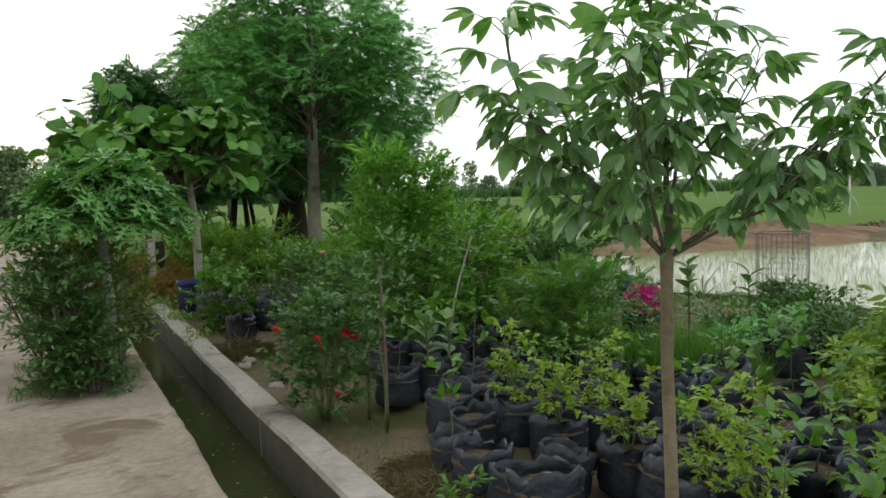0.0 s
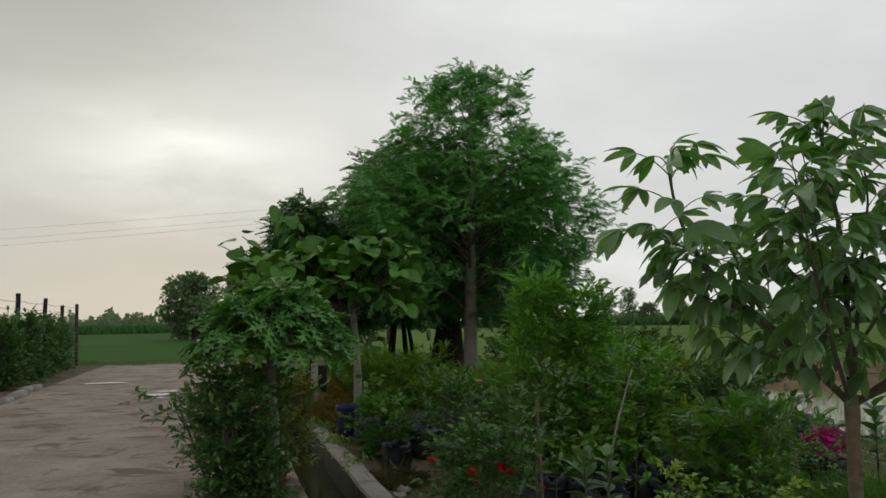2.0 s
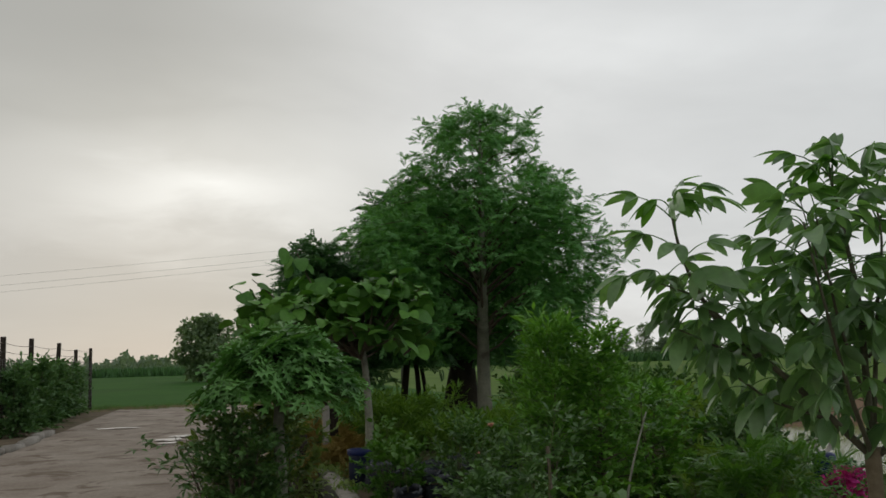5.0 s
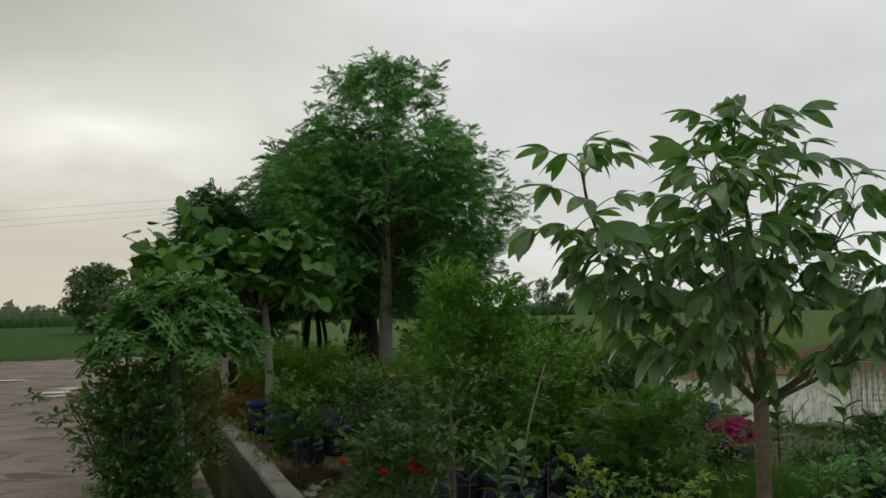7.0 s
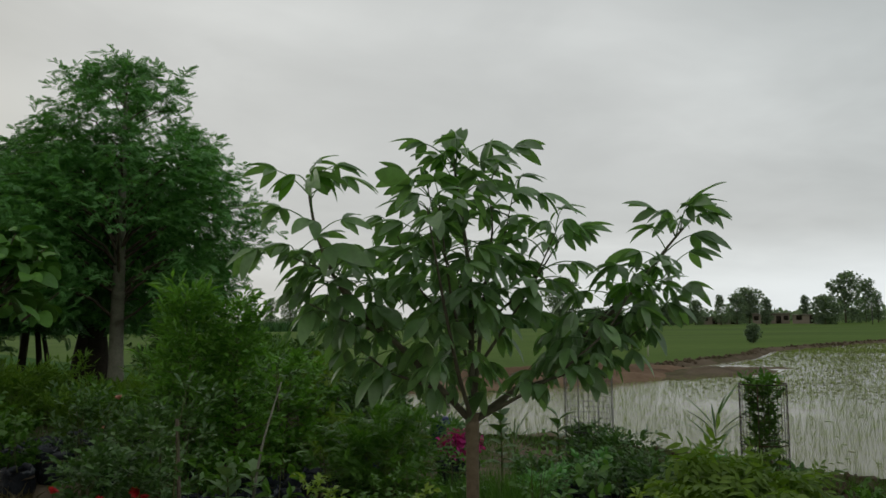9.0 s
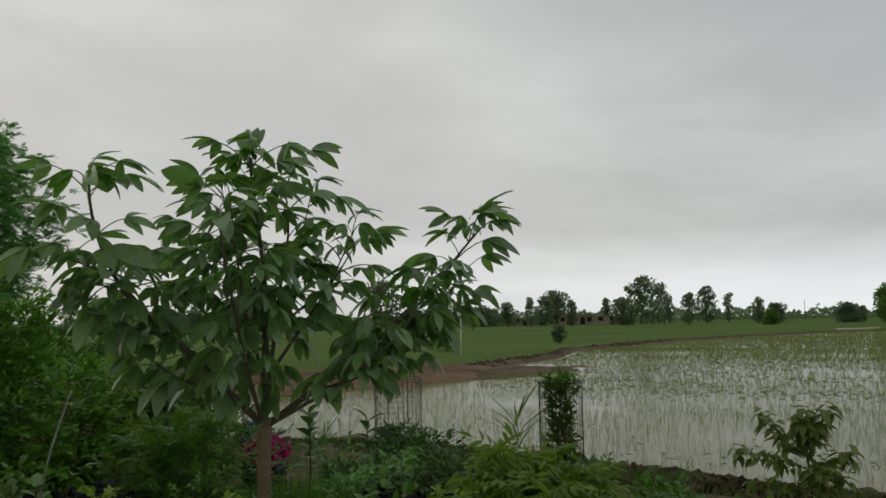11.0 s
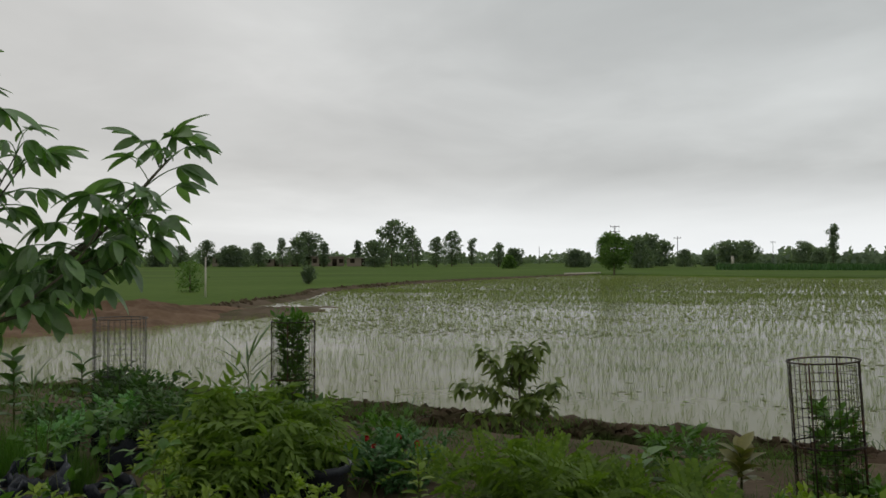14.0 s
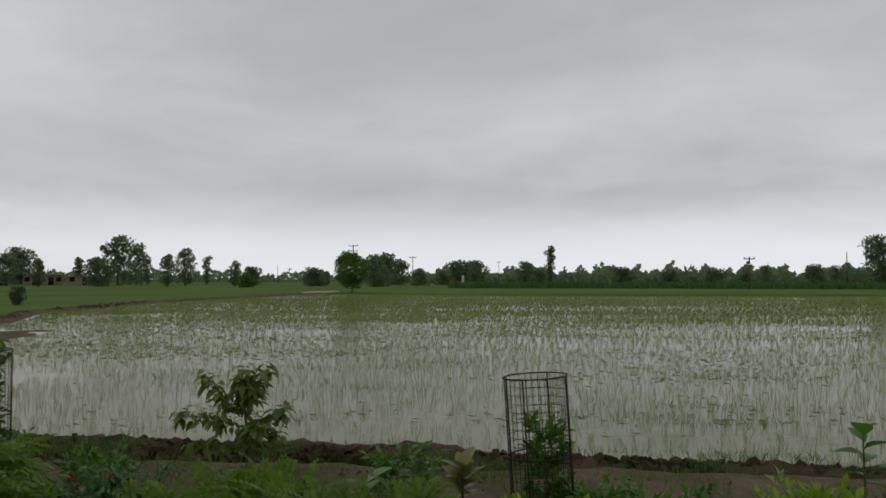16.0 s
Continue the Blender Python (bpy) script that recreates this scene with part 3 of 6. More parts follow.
# mud-stained concrete road, standing 0.4 m above the ditch bottom
road = Buf().add(*grid(-4.55, 0.79, -4.0, 37.6, 54, 300, lambda X, Y: 0.010 * bumps(X, Y, 2.4, 9) + 0.002 * bumps(X, Y, 0.5, 10)))
road.add(*box(-4.55, -4.0, -0.45, 0.788, 37.6, -0.03))
whole("road", road, CONCRETE, "wide concrete road smeared with dried brown mud", "road", "structure")
whole("verge_west", Buf().add(*grid(-60, -4.5, -4, 38.4, 50, 60, lambda X, Y: -0.03 + 0.03 * bumps(X, Y, 3, 11))), SOIL, "bare earth verge beside the road", "verge", "structure")
whole("road_end", Buf().add(*grid(-9, 6, 36.8, 41.0, 60, 24, lambda X, Y: -0.03 + 0.025 * bumps(X, Y, 1.2, 12) - 0.012 * np.clip(Y - 38, 0, 3))), MOUND,
      "strip of trodden earth where the road meets the field", "verge", "structure")
whole("nursery_ground", Buf().add(*grid(1.46, 9.3, -9, 19.0, 90, 240,
      lambda X, Y: -0.01 + 0.03 * bumps(X, Y, 1.6, 13) + 0.012 * bumps(X, Y, 0.35, 14) - 0.30 * np.clip((X - 8.0) / 0.9, 0, 1) ** 1.3 * (Y < 9)
      - 0.3 * np.clip((X - 6.2) / 0.9, 0, 1) * np.clip((Y - 9.5) / 1.5, 0, 1) * (Y < 18.5))), SOIL,
      "bare trodden nursery soil with weedy patches", "ground", "structure")
whole("nursery_ground_back", Buf().add(*grid(1.46, 12.6, 18.9, 40, 60, 80, lambda X, Y: -0.05 + 0.04 * bumps(X, Y, 2.0, 15))), FIELD_WEST,
      "weedy ground behind the nursery plants", "ground", "structure")


def ditch_wall():
    """The wall of the water channel, cast in lengths with worn arrises."""
    r = rng_for(21)
    ob = thing("channel_wall", (0, 0, 0), "low weathered concrete wall of an irrigation channel", "wall", "", "structure")
    y = -4.0
    while y < 15.4:
        L = min(2.45, 15.5 - y)
        n = max(2, int(L / 0.12))
        prof = [(1.275, -0.42), (1.272, -0.18), (1.268, 0.075), (1.284, 0.102), (1.38, 0.11), (1.478, 0.10), (1.498, 0.075), (1.505, -0.3)]
        v = []
        for i in range(n + 1):
            yy = y + (L - 0.012) * i / n
            for k, (x, z) in enumerate(prof):
                chip = max(0.0, r.normal(-0.8, 1.0)) * 0.005 if k in (2, 3, 5, 6) else 0.0
                sag = 0.012 * math.sin(yy * 0.7) + 0.006 * math.sin(yy * 2.9)
                v.append((x + (chip if k < 4 else -chip * 2.5) + r.normal(0, 0.0015), yy, z - chip + (sag if k > 1 else 0)))
        m = len(prof)
        f = [(i * m + j, i * m + j + 1, (i + 1) * m + j + 1, (i + 1) * m + j) for i in range(n) for j in range(m - 1)]
        f += [tuple(range(m))[::-1], tuple(n * m + j for j in range(m))]
        v = np.array(v)
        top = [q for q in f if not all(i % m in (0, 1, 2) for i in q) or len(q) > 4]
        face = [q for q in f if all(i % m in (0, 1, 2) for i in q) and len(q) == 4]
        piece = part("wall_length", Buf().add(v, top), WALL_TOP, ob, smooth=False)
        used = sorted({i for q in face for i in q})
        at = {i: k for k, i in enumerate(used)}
        # darker than the coping: shade inside the channel is painted in, with moss
        part("inner_face", Buf().add(v[used], [tuple(at[i] for i in q) for q in face]), DAMP_SHADED, piece, "damp inner face with shade put into its colour")
        y += L
    part("end_wall", Buf().add(*bevel_box(0.74, 15.5, -0.42, 1.55, 15.72, 0.16, 0.015)), WALL_TOP, ob)
    part("gate_post", Buf().add(*bevel_box(1.16, 15.36, -0.42, 1.30, 15.52, 0.42, 0.012)), DARK_BARK, ob, "dark wooden gate post")
    return ob


ditch_wall()
edge = thing("channel_edge", (0, 0, 0), "worn concrete edge of the road along the channel", "kerb", "", "structure")
b = Buf()
r = rng_for(22)
ys = np.arange(-4, 15.6, 0.15)
prof = [(0.66, -0.03), (0.745, 0.006), (0.785, 0.002), (0.803, -0.02), (0.805, -0.42)]
v = []
for yy in ys:
    w = 0.008 * math.sin(yy * 1.3) + r.normal(0, 0.004)
    v += [(x + (w if k > 0 else 0), yy, z + 0.012 + (r.normal(0, 0.003) if k < 4 else 0)) for k, (x, z) in enumerate(prof)]
m = len(prof)
part("edge_strip", b.add(np.array(v), [(i * m + j, (i + 1) * m + j, (i + 1) * m + j + 1, i * m + j + 1) for i in range(len(ys) - 1) for j in range(m - 1)]), CONCRETE, edge)
whole("channel_water", Buf().add(*grid(0.70, 1.29, -4, 15.55, 6, 120, lambda X, Y: np.full_like(X, -0.21))), DITCH_WATER, "still dark green water in the irrigation channel", "water", "structure")
r = rng_for(23)
scum = Buf()
n = 130
scum.scatter(diamond(0.6, 0.0), np.stack([r.uniform(0.82, 1.22, n), r.uniform(3, 14, n) , np.full(n, -0.204)], 1),
             np.stack([r.normal(0, 1, n), r.normal(0, 1, n), np.zeros(n)], 1), np.tile((0, 0, 1.0), (n, 1)), r.uniform(0.008, 0.04, n))
whole("floating_leaves", scum, LEAF_HEDGE_OLIVE, "olive leaves and scum floating on the channel water", "leaves", "stuff")

for x, y, sx, sy in ((-1.4, 20.9, 0.30, 0.35), (-3.1, 25.7, 0.6, 0.22), (-1.2, 21.8, 0.25, 0.3), (-1.35, 20.0, 0.22, 0.2)):
    a = np.arange(24) * 2 * np.pi / 24
    rr = 1 + 0.16 * np.sin(3 * a + x) + 0.09 * np.sin(5 * a + y)
    whole("puddle", Buf().add(np.stack([x + sx * rr * np.cos(a), y + sy * rr * np.sin(a), np.full(24, 0.024)], 1), [tuple(range(24))]), PUDDLE,
          "shallow puddle of rainwater on the muddy road", "puddle", "structure", "puddles on the road")

# broken kerb and fence on the far side of the road
kerb = thing("kerb", (0, 0, 0), "broken line of pale concrete kerb stones", "kerb", "", "structure")
r = rng_for(24)
for k in range(9):
    y = 14.0 + k * 1.28
    v, f = bevel_box(-0.11, -0.58, -0.1, 0.11, 0.58, 0.13, 0.02)
    ob = part("kerb_stone", Buf().add(v, f), WALL_TOP, kerb)
    ob.matrix_basis = pose(-4.62 + r.normal(0, 0.04), y, 0.0 + r.normal(0, 0.015), r.normal(0, 1.5), r.normal(0, 4), r.normal(0, 3))


def fence():
    ob = thing("fence", (-5.9, 0, 0), "tall dark fence posts strung with wire and mesh", "fence")
    ys = [39.0, 35.2, 31.6, 28.0, 24.7, 20.7, 16.6]
    r = rng_for(25)
    for y in ys:
        p = part("post", Buf().add(*bevel_box(-0.06, -0.06, -0.3, 0.06, 0.06, 2.55 + r.normal(0, 0.05), 0.008)), DARK_BARK, ob)
        p.matrix_basis = pose(0, y, 0, r.normal(0, 0.6), r.normal(0, 1.0), 0)
    for z in (1.55, 2.0, 2.2, 2.42):
        pts = []
        for a, c in zip(ys[:-1], ys[1:]):
            pts += [(0.07, a + (c - a) * t, z - 0.05 * 4 * t * (1 - t)) for t in (0, 0.25, 0.5, 0.75)]
        pts.append((0.07, ys[-1], z))
        part("wire", Buf().add(*tube(pts, 0.007, 4)), IRON, ob)
    mesh = Buf()
    for y in np.arange(16.6, 39.0, 0.16):
        mesh.add(*tube([(0.075, y, 0.05), (0.075, y, 2.0)], 0.004, 3, False))
    for z in np.arange(0.1, 2.0, 0.16):
        mesh.add(*tube([(0.078, 16.6, z), (0.078, 39.0, z)], 0.004, 3, False))
    part("wire_mesh", mesh, GREY_IRON, ob, "fine grey wire mesh", "stuff")


fence()


# ---- the young tree with palmate leaves, in front ----
def polyline(points, n):
    p = np.array(points, float)
    s = np.r_[0, np.cumsum(np.linalg.norm(np.diff(p, axis=0), axis=1))]
    q = np.linspace(0, s[-1], n)
    out = np.stack([np.interp(q, s, p[:, i]) for i in range(3)], 1)
    for _ in range(2):
        out[1:-1] = (out[:-2] + 2 * out[1:-1] + out[2:]) / 4
    return out


def aimed(p, way, up):
    """A matrix at p with +y along way and +z near up."""
    y = Vector(way).normalized()
    x = y.cross(Vector(up)).normalized()
    z = x.cross(y)
    return Matrix(((x[0], y[0], z[0], p[0]), (x[1], y[1], z[1], p[1]), (x[2], y[2], z[2], p[2]), (0, 0, 0, 1)))


def young_tree():
    base = np.array((1.87, 2.23, 0.025))
    ob = thing("young_tree", tuple(base), "young tree with a slim grey trunk and drooping palmate leaves", "tree")
    r = rng_for(31)
    trunk = polyline([(0.0, 0.0, -0.1), (0.006, -0.004, 0.5), (-0.004, 0.004, 1.0), (-0.008, -0.005, 1.36)], 26)
    rad = np.interp(trunk[:, 2], [-0.1, 0.05, 0.3, 1.2, 1.36], [0.034, 0.028, 0.023, 0.021, 0.024]) * (1 + r.normal(0, 0.02, 26))
    part("trunk", Buf().add(*tube(trunk, rad, 12)), YOUNG_BARK, ob)
    fork = (-0.008, -0.005, 1.33)
    limbs = [
        ([fork, (-0.01, -0.01, 1.8), (-0.03, 0.01, 2.02), (-0.05, 0.02, 2.18)], 0.024, 24, "centre"),
        ([fork, (0.03, -0.03, 1.75), (0.06, -0.05, 1.97), (0.045, -0.04, 2.12)], 0.016, 16, "centre"),
        ([fork, (-0.23, 0.04, 1.56), (-0.44, 0.08, 1.74), (-0.54, 0.03, 1.86), (-0.60, -0.01, 1.97), (-0.62, -0.03, 2.06)], 0.021, 20, "side"),
        ([fork, (0.26, -0.14, 1.54), (0.44, -0.25, 1.70), (0.52, -0.32, 1.82), (0.56, -0.36, 1.90), (0.60, -0.40, 1.96)], 0.021, 20, "side"),
        ([fork, (-0.14, -0.10, 1.50), (-0.26, -0.20, 1.68), (-0.33, -0.24, 1.86), (-0.36, -0.25, 1.98)], 0.015, 14, "low"),
        ([fork, (0.10, 0.12, 1.52), (0.20, 0.25, 1.72), (0.25, 0.33, 1.92)], 0.016, 14, "low"),
        ([fork, (0.16, -0.22, 1.48), (0.28, -0.34, 1.62), (0.32, -0.40, 1.74)], 0.013, 12, "low"),
        ([fork, (-0.10, 0.16, 1.50), (-0.20, 0.32, 1.66), (-0.26, 0.42, 1.84)], 0.014, 12, "low"),
        ([(0.12, -0.06, 1.43), (0.28, -0.16, 1.48), (0.44, -0.26, 1.58), (0.52, -0.36, 1.68)], 0.011, 11, "low"),
        ([(-0.12, 0.02, 1.44), (-0.27, 0.09, 1.5), (-0.38, 0.14, 1.6)], 0.011, 9, "low"),
        ([(-0.30, 0.05, 1.62), (-0.45, 0.05, 1.66), (-0.58, 0.06, 1.72)], 0.010, 9, "low"),
        ([(0.22, -0.12, 1.52), (0.40, -0.22, 1.62), (0.56, -0.27, 1.70)], 0.010, 10, "low"),
        ([(0.36, -0.20, 1.64), (0.50, -0.22, 1.74), (0.62, -0.30, 1.80)], 0.009, 8, "low"),
        ([(-0.40, 0.07, 1.72), (-0.52, 0.00, 1.80), (-0.66, -0.02, 1.84)], 0.009, 8, "low"),
        ([(-0.02, -0.01, 1.5), (-0.16, -0.10, 1.72), (-0.22, -0.14, 1.90), (-0.25, -0.16, 2.01)], 0.012, 9, "side"),
        ([(0.01, -0.01, 1.5), (0.15, -0.06, 1.70), (0.22, -0.12, 1.84), (0.25, -0.16, 1.92)], 0.012, 9, "side"),
        ([(0.0, 0.0, 1.7), (-0.09, 0.05, 1.9), (-0.13, 0.06, 2.1)], 0.009, 6, "side"),
        ([(0.0, 0.0, 1.7), (0.12, -0.02, 1.9), (0.15, -0.05, 2.09)], 0.009, 6, "side"),
        ([(0.0, -0.01, 1.62), (0.14, -0.15, 1.78), (0.2, -0.2, 1.95)], 0.010, 9, "low"),
        ([(0.0, -0.01, 1.6), (-0.13, 0.10, 1.75), (-0.2, 0.14, 1.95)], 0.010, 9, "low"),
    ]
    hanging = [Buf().add(*palmate(4 + k % 2, 40 + k, 125, 0.45 + 0.2 * (k % 4), 0.65 + 0.2 * (k % 3), 0.41)).mesh("leaf", LEAF_NEAR) for k in range(6)]
    fresh = [Buf().add(*palmate(4 + k % 2, 60 + k, 115, 0.75, 0.45, 0.37)).mesh("leaf", LEAF_YOUNG if k < 2 else LEAF_NEAR) for k in range(3)]
    spears = [Buf().add(*palmate(3 + k, 66 + k, 36, -0.1, 0.3, 0.30)).mesh("leaf", LEAF_NEAR) for k in range(2)]
    arching = [Buf().add(*palmate(4 + k % 2, 70 + k, 120, 0.12 + 0.15 * (k % 4), 0.8 + 0.18 * (k % 3), 0.38)).mesh("leaf", LEAF_NEAR) for k in range(6)]
    k = 0
    for pts, rad, count, where in limbs:
        line = polyline(pts, 20)
        branch = part("branch", Buf().add(*tube(line, np.linspace(rad * 0.56, rad * 0.17, 20), 8)), TWIG_BARK, ob)
        extra = 7 if rad > 0.022 else 5 if rad > 0.02 else 3
        count = int(count * {"low": 1.5, "side": 1.05, "centre": 0.85}[where] + 0.5)
        for j in range(count + extra):
            last = j >= count
            t = (0.34 if where != "low" else 0.22) + (1 - 0.32) * (j + r.uniform(0, 0.9)) / count
            t = 0.985 if last else min(t, 0.96)
            i = int(t * 19)
            p = line[i] + (line[min(i + 1, 19)] - line[i]) * (t * 19 - i)
            k += 1
            a = k * 2.399 + r.normal(0, 0.3)
            tipness = max(0.0, (t - 0.7) / 0.3)
            up = 0.22 + 0.5 * tipness if where == "centre" else 0.08 + 0.55 * tipness
            spear = j == count and pts[-1][2] > 2.1
            if spear:
                up = 5.0
            elif last and where == "side":
                up = 0.5
            w = Vector((math.cos(a), math.sin(a), up + r.normal(0, 0.2))).normalized()
            size = r.uniform(0.105, 0.16) * (0.97 if where == "centre" else 0.9)
            if last:
                me = fresh[k % 3] if k % 2 else arching[k % 6]
                if spear:
                    me = spears[k % 2]
                size *= 0.9 if spear else 0.92
            else:
                me = arching[k % 6] if p[2] > 1.72 else hanging[k % 6]
                size *= 1.0 if p[2] > 1.72 else 0.88
            leaf = part("leaf", me, None, branch)
            leaf.matrix_basis = aimed(p, w, (0.02, 0.03, 1.0)) @ pose(0, 0, 0, 0, r.normal(0, 16), 0) @ Matrix.Scale(size, 4)
    return ob


young_tree()

# ---- the trees behind the nursery ----
def clumped(seed, trunk, reach, low, high, clumps, sprays, leaves, twig, spread=0.36, thin=None, clear=0.0, clear_way=0.0):
    """Boughs that end in rounded clumps of leafy sprays; reach(z) is the crown's half width at each height."""
    r = rng_for(seed)
    boughs, places, ways, ups = [], [], [], []
    zs = np.linspace(low, high, 200)
    share = np.cumsum([reach(z) ** 1.25 + 0.35 for z in zs])
    share /= share[-1]
    for k in range(clumps):
        z = float(np.interp((k + r.uniform(0, 1)) / clumps, share, zs))
        a = k * 2.399 + r.normal(0, 0.3)
        q = reach(z) * (0.90 + 0.10 * math.sin(3 * a + 2.3 * z + seed)) * r.uniform(0.30, 1.0) ** 0.45
        if clear and z < clear and q > 0.2 and math.cos(a - clear_way) > 0.93:
            continue
        if thin and thin[0] < z < thin[1] and (q < 0.62 * reach(z) or r.uniform() < 0.30):
            continue
        out = np.array((math.cos(a), math.sin(a), 0.0))
        axis = np.array([np.interp(z, trunk[:, 2], trunk[:, i]) for i in range(3)])
        c = np.array((axis[0], axis[1], z)) + out * q
        foot = max(low * r.uniform(0.8, 1.25), z - 0.2 - 0.32 * q)
        start = np.array([np.interp(foot, trunk[:, 2], trunk[:, i]) for i in range(3)])
        start[2] = min(foot, trunk[-1, 2])
        t = np.linspace(0, 1, 6)[:, None]
        line = start + (c - start) * t + np.array((0, 0, 0.16 * q)) * (t * (1 - t)) * 4 + r.normal(0, 0.025 * q + 0.005, (6, 3)) * t * (1 - t) * 3
        thick = 0.009 + 0.009 * q
        if k % 4 == 0 and not (clear and z < clear and math.cos(a - clear_way) > 0.2):
            boughs.append(tube(line, np.linspace(thick, 0.005, 6), 4, False))
        rad = spread * (0.65 + 0.25 * min(q, 2.0)) * r.uniform(0.8, 1.2)
        for j in range(sprays):
            way = out * r.uniform(0.2, 1.0) + np.clip(r.normal(0, 1, 3), -1.7, 1.7) * np.array((0.6, 0.6, 0.3)) + np.array((0, 0, 0.04))
            way /= np.linalg.norm(way)
            p = c + np.clip(r.normal(0, 0.42, 3), -0.65, 0.65) * rad * np.array((1.2, 1.2, 0.7)) - out * 0.15
            span = twig * r.uniform(0.5, 1.15)
            flat = np.cross(way, (0, 0, 1.0))
            for i in range(leaves):
                e = (i + 0.6) / leaves
                places.append(p + way * span * e + np.array((0, 0, -0.16 * span * e * e)))
                ways.append(way * 0.7 + flat * (0.9 if i % 2 else -0.9) * (1.1 - e) + r.normal(0, 0.2, 3) + np.array((0, 0, -0.06)))
                ups.append(np.array((0, 0, 1.0)) + out * 0.25 + r.normal(0, 0.35, 3))
    return boughs, np.array(places), np.array(ways), np.array(ups)


def inner_leaves(seed, radius, low, high, n, fill=0.75):
    """Places of the leaves deep inside a crown."""
    r = rng_for(seed)
    z = r.uniform(low, high, n)
    a, q = r.uniform(0, 2 * np.pi, n), np.sqrt(r.uniform(0.02, 1, n)) * fill * np.array([radius(h) for h in z])
    return np.stack([q * np.cos(a), q * np.sin(a), z], 1), r.normal(0, 1, (n, 3)) + np.array((0, 0, -0.5)), r.normal(0, 0.5, (n, 3)) + np.array((0, 0, 1.0))


def feathery_tree():
    ob = thing("feathery_tree", (5.3, 17.9, 0), "tall feathery tree with a straight pale grey trunk", "tree")
    t = polyline([(0.02, 0, -0.2), (0.0, 0.0, 1.2), (0.04, 0.02, 2.8), (0.06, 0.0, 4.4), (0.10, 0.02, 5.8), (0.12, 0.0, 7.15)], 24)
    reach = lambda z: float(np.interp(z, [1.7, 2.2, 2.9, 3.6, 4.3, 4.8, 5.2, 5.7, 6.2, 6.7, 7.05, 7.25], [2.1, 2.6, 2.85, 2.95, 2.95, 2.7, 2.15, 1.85, 1.7, 1.2, 0.8, 0.3]))
    boughs, p, w, u = clumped(101, t, reach, 1.95, 7.2, 400, 14, 7, 0.36, 0.40, (5.65, 6.5), 3.6, -1.86)
    r = rng_for(104)
    part("trunk", Buf().add(*tube(t, np.interp(t[:, 2], [-0.2, 0.2, 1.0, 3.0, 5.5, 7.15], [0.26, 0.185, 0.145, 0.12, 0.055, 0.012]), 14)), PALE_BARK, ob)
    for v, f in boughs:
        part("bough", Buf().add(v, f), BARK, ob)
    q, w2, u2 = inner_leaves(105, reach, 2.5, 5.3, 5200, 0.6)
    q[:, 1] = np.abs(q[:, 1] + 0.3) - 0.1
    part("crown", Buf().scatter(diamond(0.45, 0.08), q, w2, u2, r.uniform(0.12, 0.22, 5200)).scatter(pinnate(5, 0.25, 0.11, 0.2), p, w, u, 0.18 * r.uniform(0.65, 1.15, len(p))), LEAF_FEATHER, ob, "", "stuff")


feathery_tree()


def dark_tree(at, label, seed, stems, reach, low, high, clumps, thick, fill):
    ob = thing("dark_spreading_tree", at, label, "tree")
    r = rng_for(seed)
    main = None
    for k, (x, y, top) in enumerate(stems):
        t = polyline([(x, y, -0.2), (x * 0.95, y, 0.6), (x * 0.5 + 0.08, y * 0.6, 1.6), (0.0, 0.0, low + 1.0), (0, 0, top)], 16)
        part("trunk", Buf().add(*tube(t, np.interp(t[:, 2], [-0.2, 0.3, top], [thick * 1.4, thick, 0.02]) / (1 + 0.3 * k), 10)), DARK_BARK, ob)
        main = t if main is None else main
    boughs, p, w, u = clumped(seed, main, reach, low, high, clumps, 10, 6, 0.5, 0.5)
    for v, f in boughs:
        part("bough", Buf().add(v, f), DARK_BARK, ob)
    buf = Buf().scatter(pinnate(4, 0.3, 0.13, 0.25), p, w, u, 0.30 * r.uniform(0.65, 1.15, len(p)))
    q, w, u = inner_leaves(seed + 1, reach, low, high - 0.5, fill)
    buf.scatter(diamond(0.55, 0.08), q, w, u, r.uniform(0.2, 0.34, fill))
    part("crown", buf, LEAF_DARK, ob, "", "stuff")


dark_tree((6.5, 24.5, 0), "broad dark tree with a thick black trunk", 102, [(0.22, 0, 5.6), (-0.2, 0.1, 4.2)],
          lambda z: float(np.interp(z, [1.6, 2.1, 3.2, 4.2, 5.4, 6.2], [2.4, 3.5, 3.6, 3.1, 2.2, 0.4])), 1.75, 6.1, 150, 0.36, 6000)
dark_tree((4.35, 21.5, 0), "dark-leaved tree with several slim stems crowding its neighbour", 103, [(-0.15, 0, 5.5), (0.35, 0.2, 4.6), (0.5, -0.1, 4.2)],
          lambda z: float(np.interp(z, [1.7, 2.3, 3.2, 4.2, 4.9, 5.6, 6.15], [1.5, 2.0, 2.1, 1.75, 1.4, 0.95, 0.3])), 1.8, 6.05, 120, 0.10, 4500)
dark_tree((2.0, 19.8, 0), "slender dark tree showing over its broad-leaved neighbour", 107, [(0.05, 0, 4.2)],
          lambda z: float(np.interp(z, [1.4, 2.0, 3.0, 3.8, 4.5], [1.5, 1.85, 1.55, 0.8, 0.22])), 1.5, 4.45, 95, 0.07, 4200)


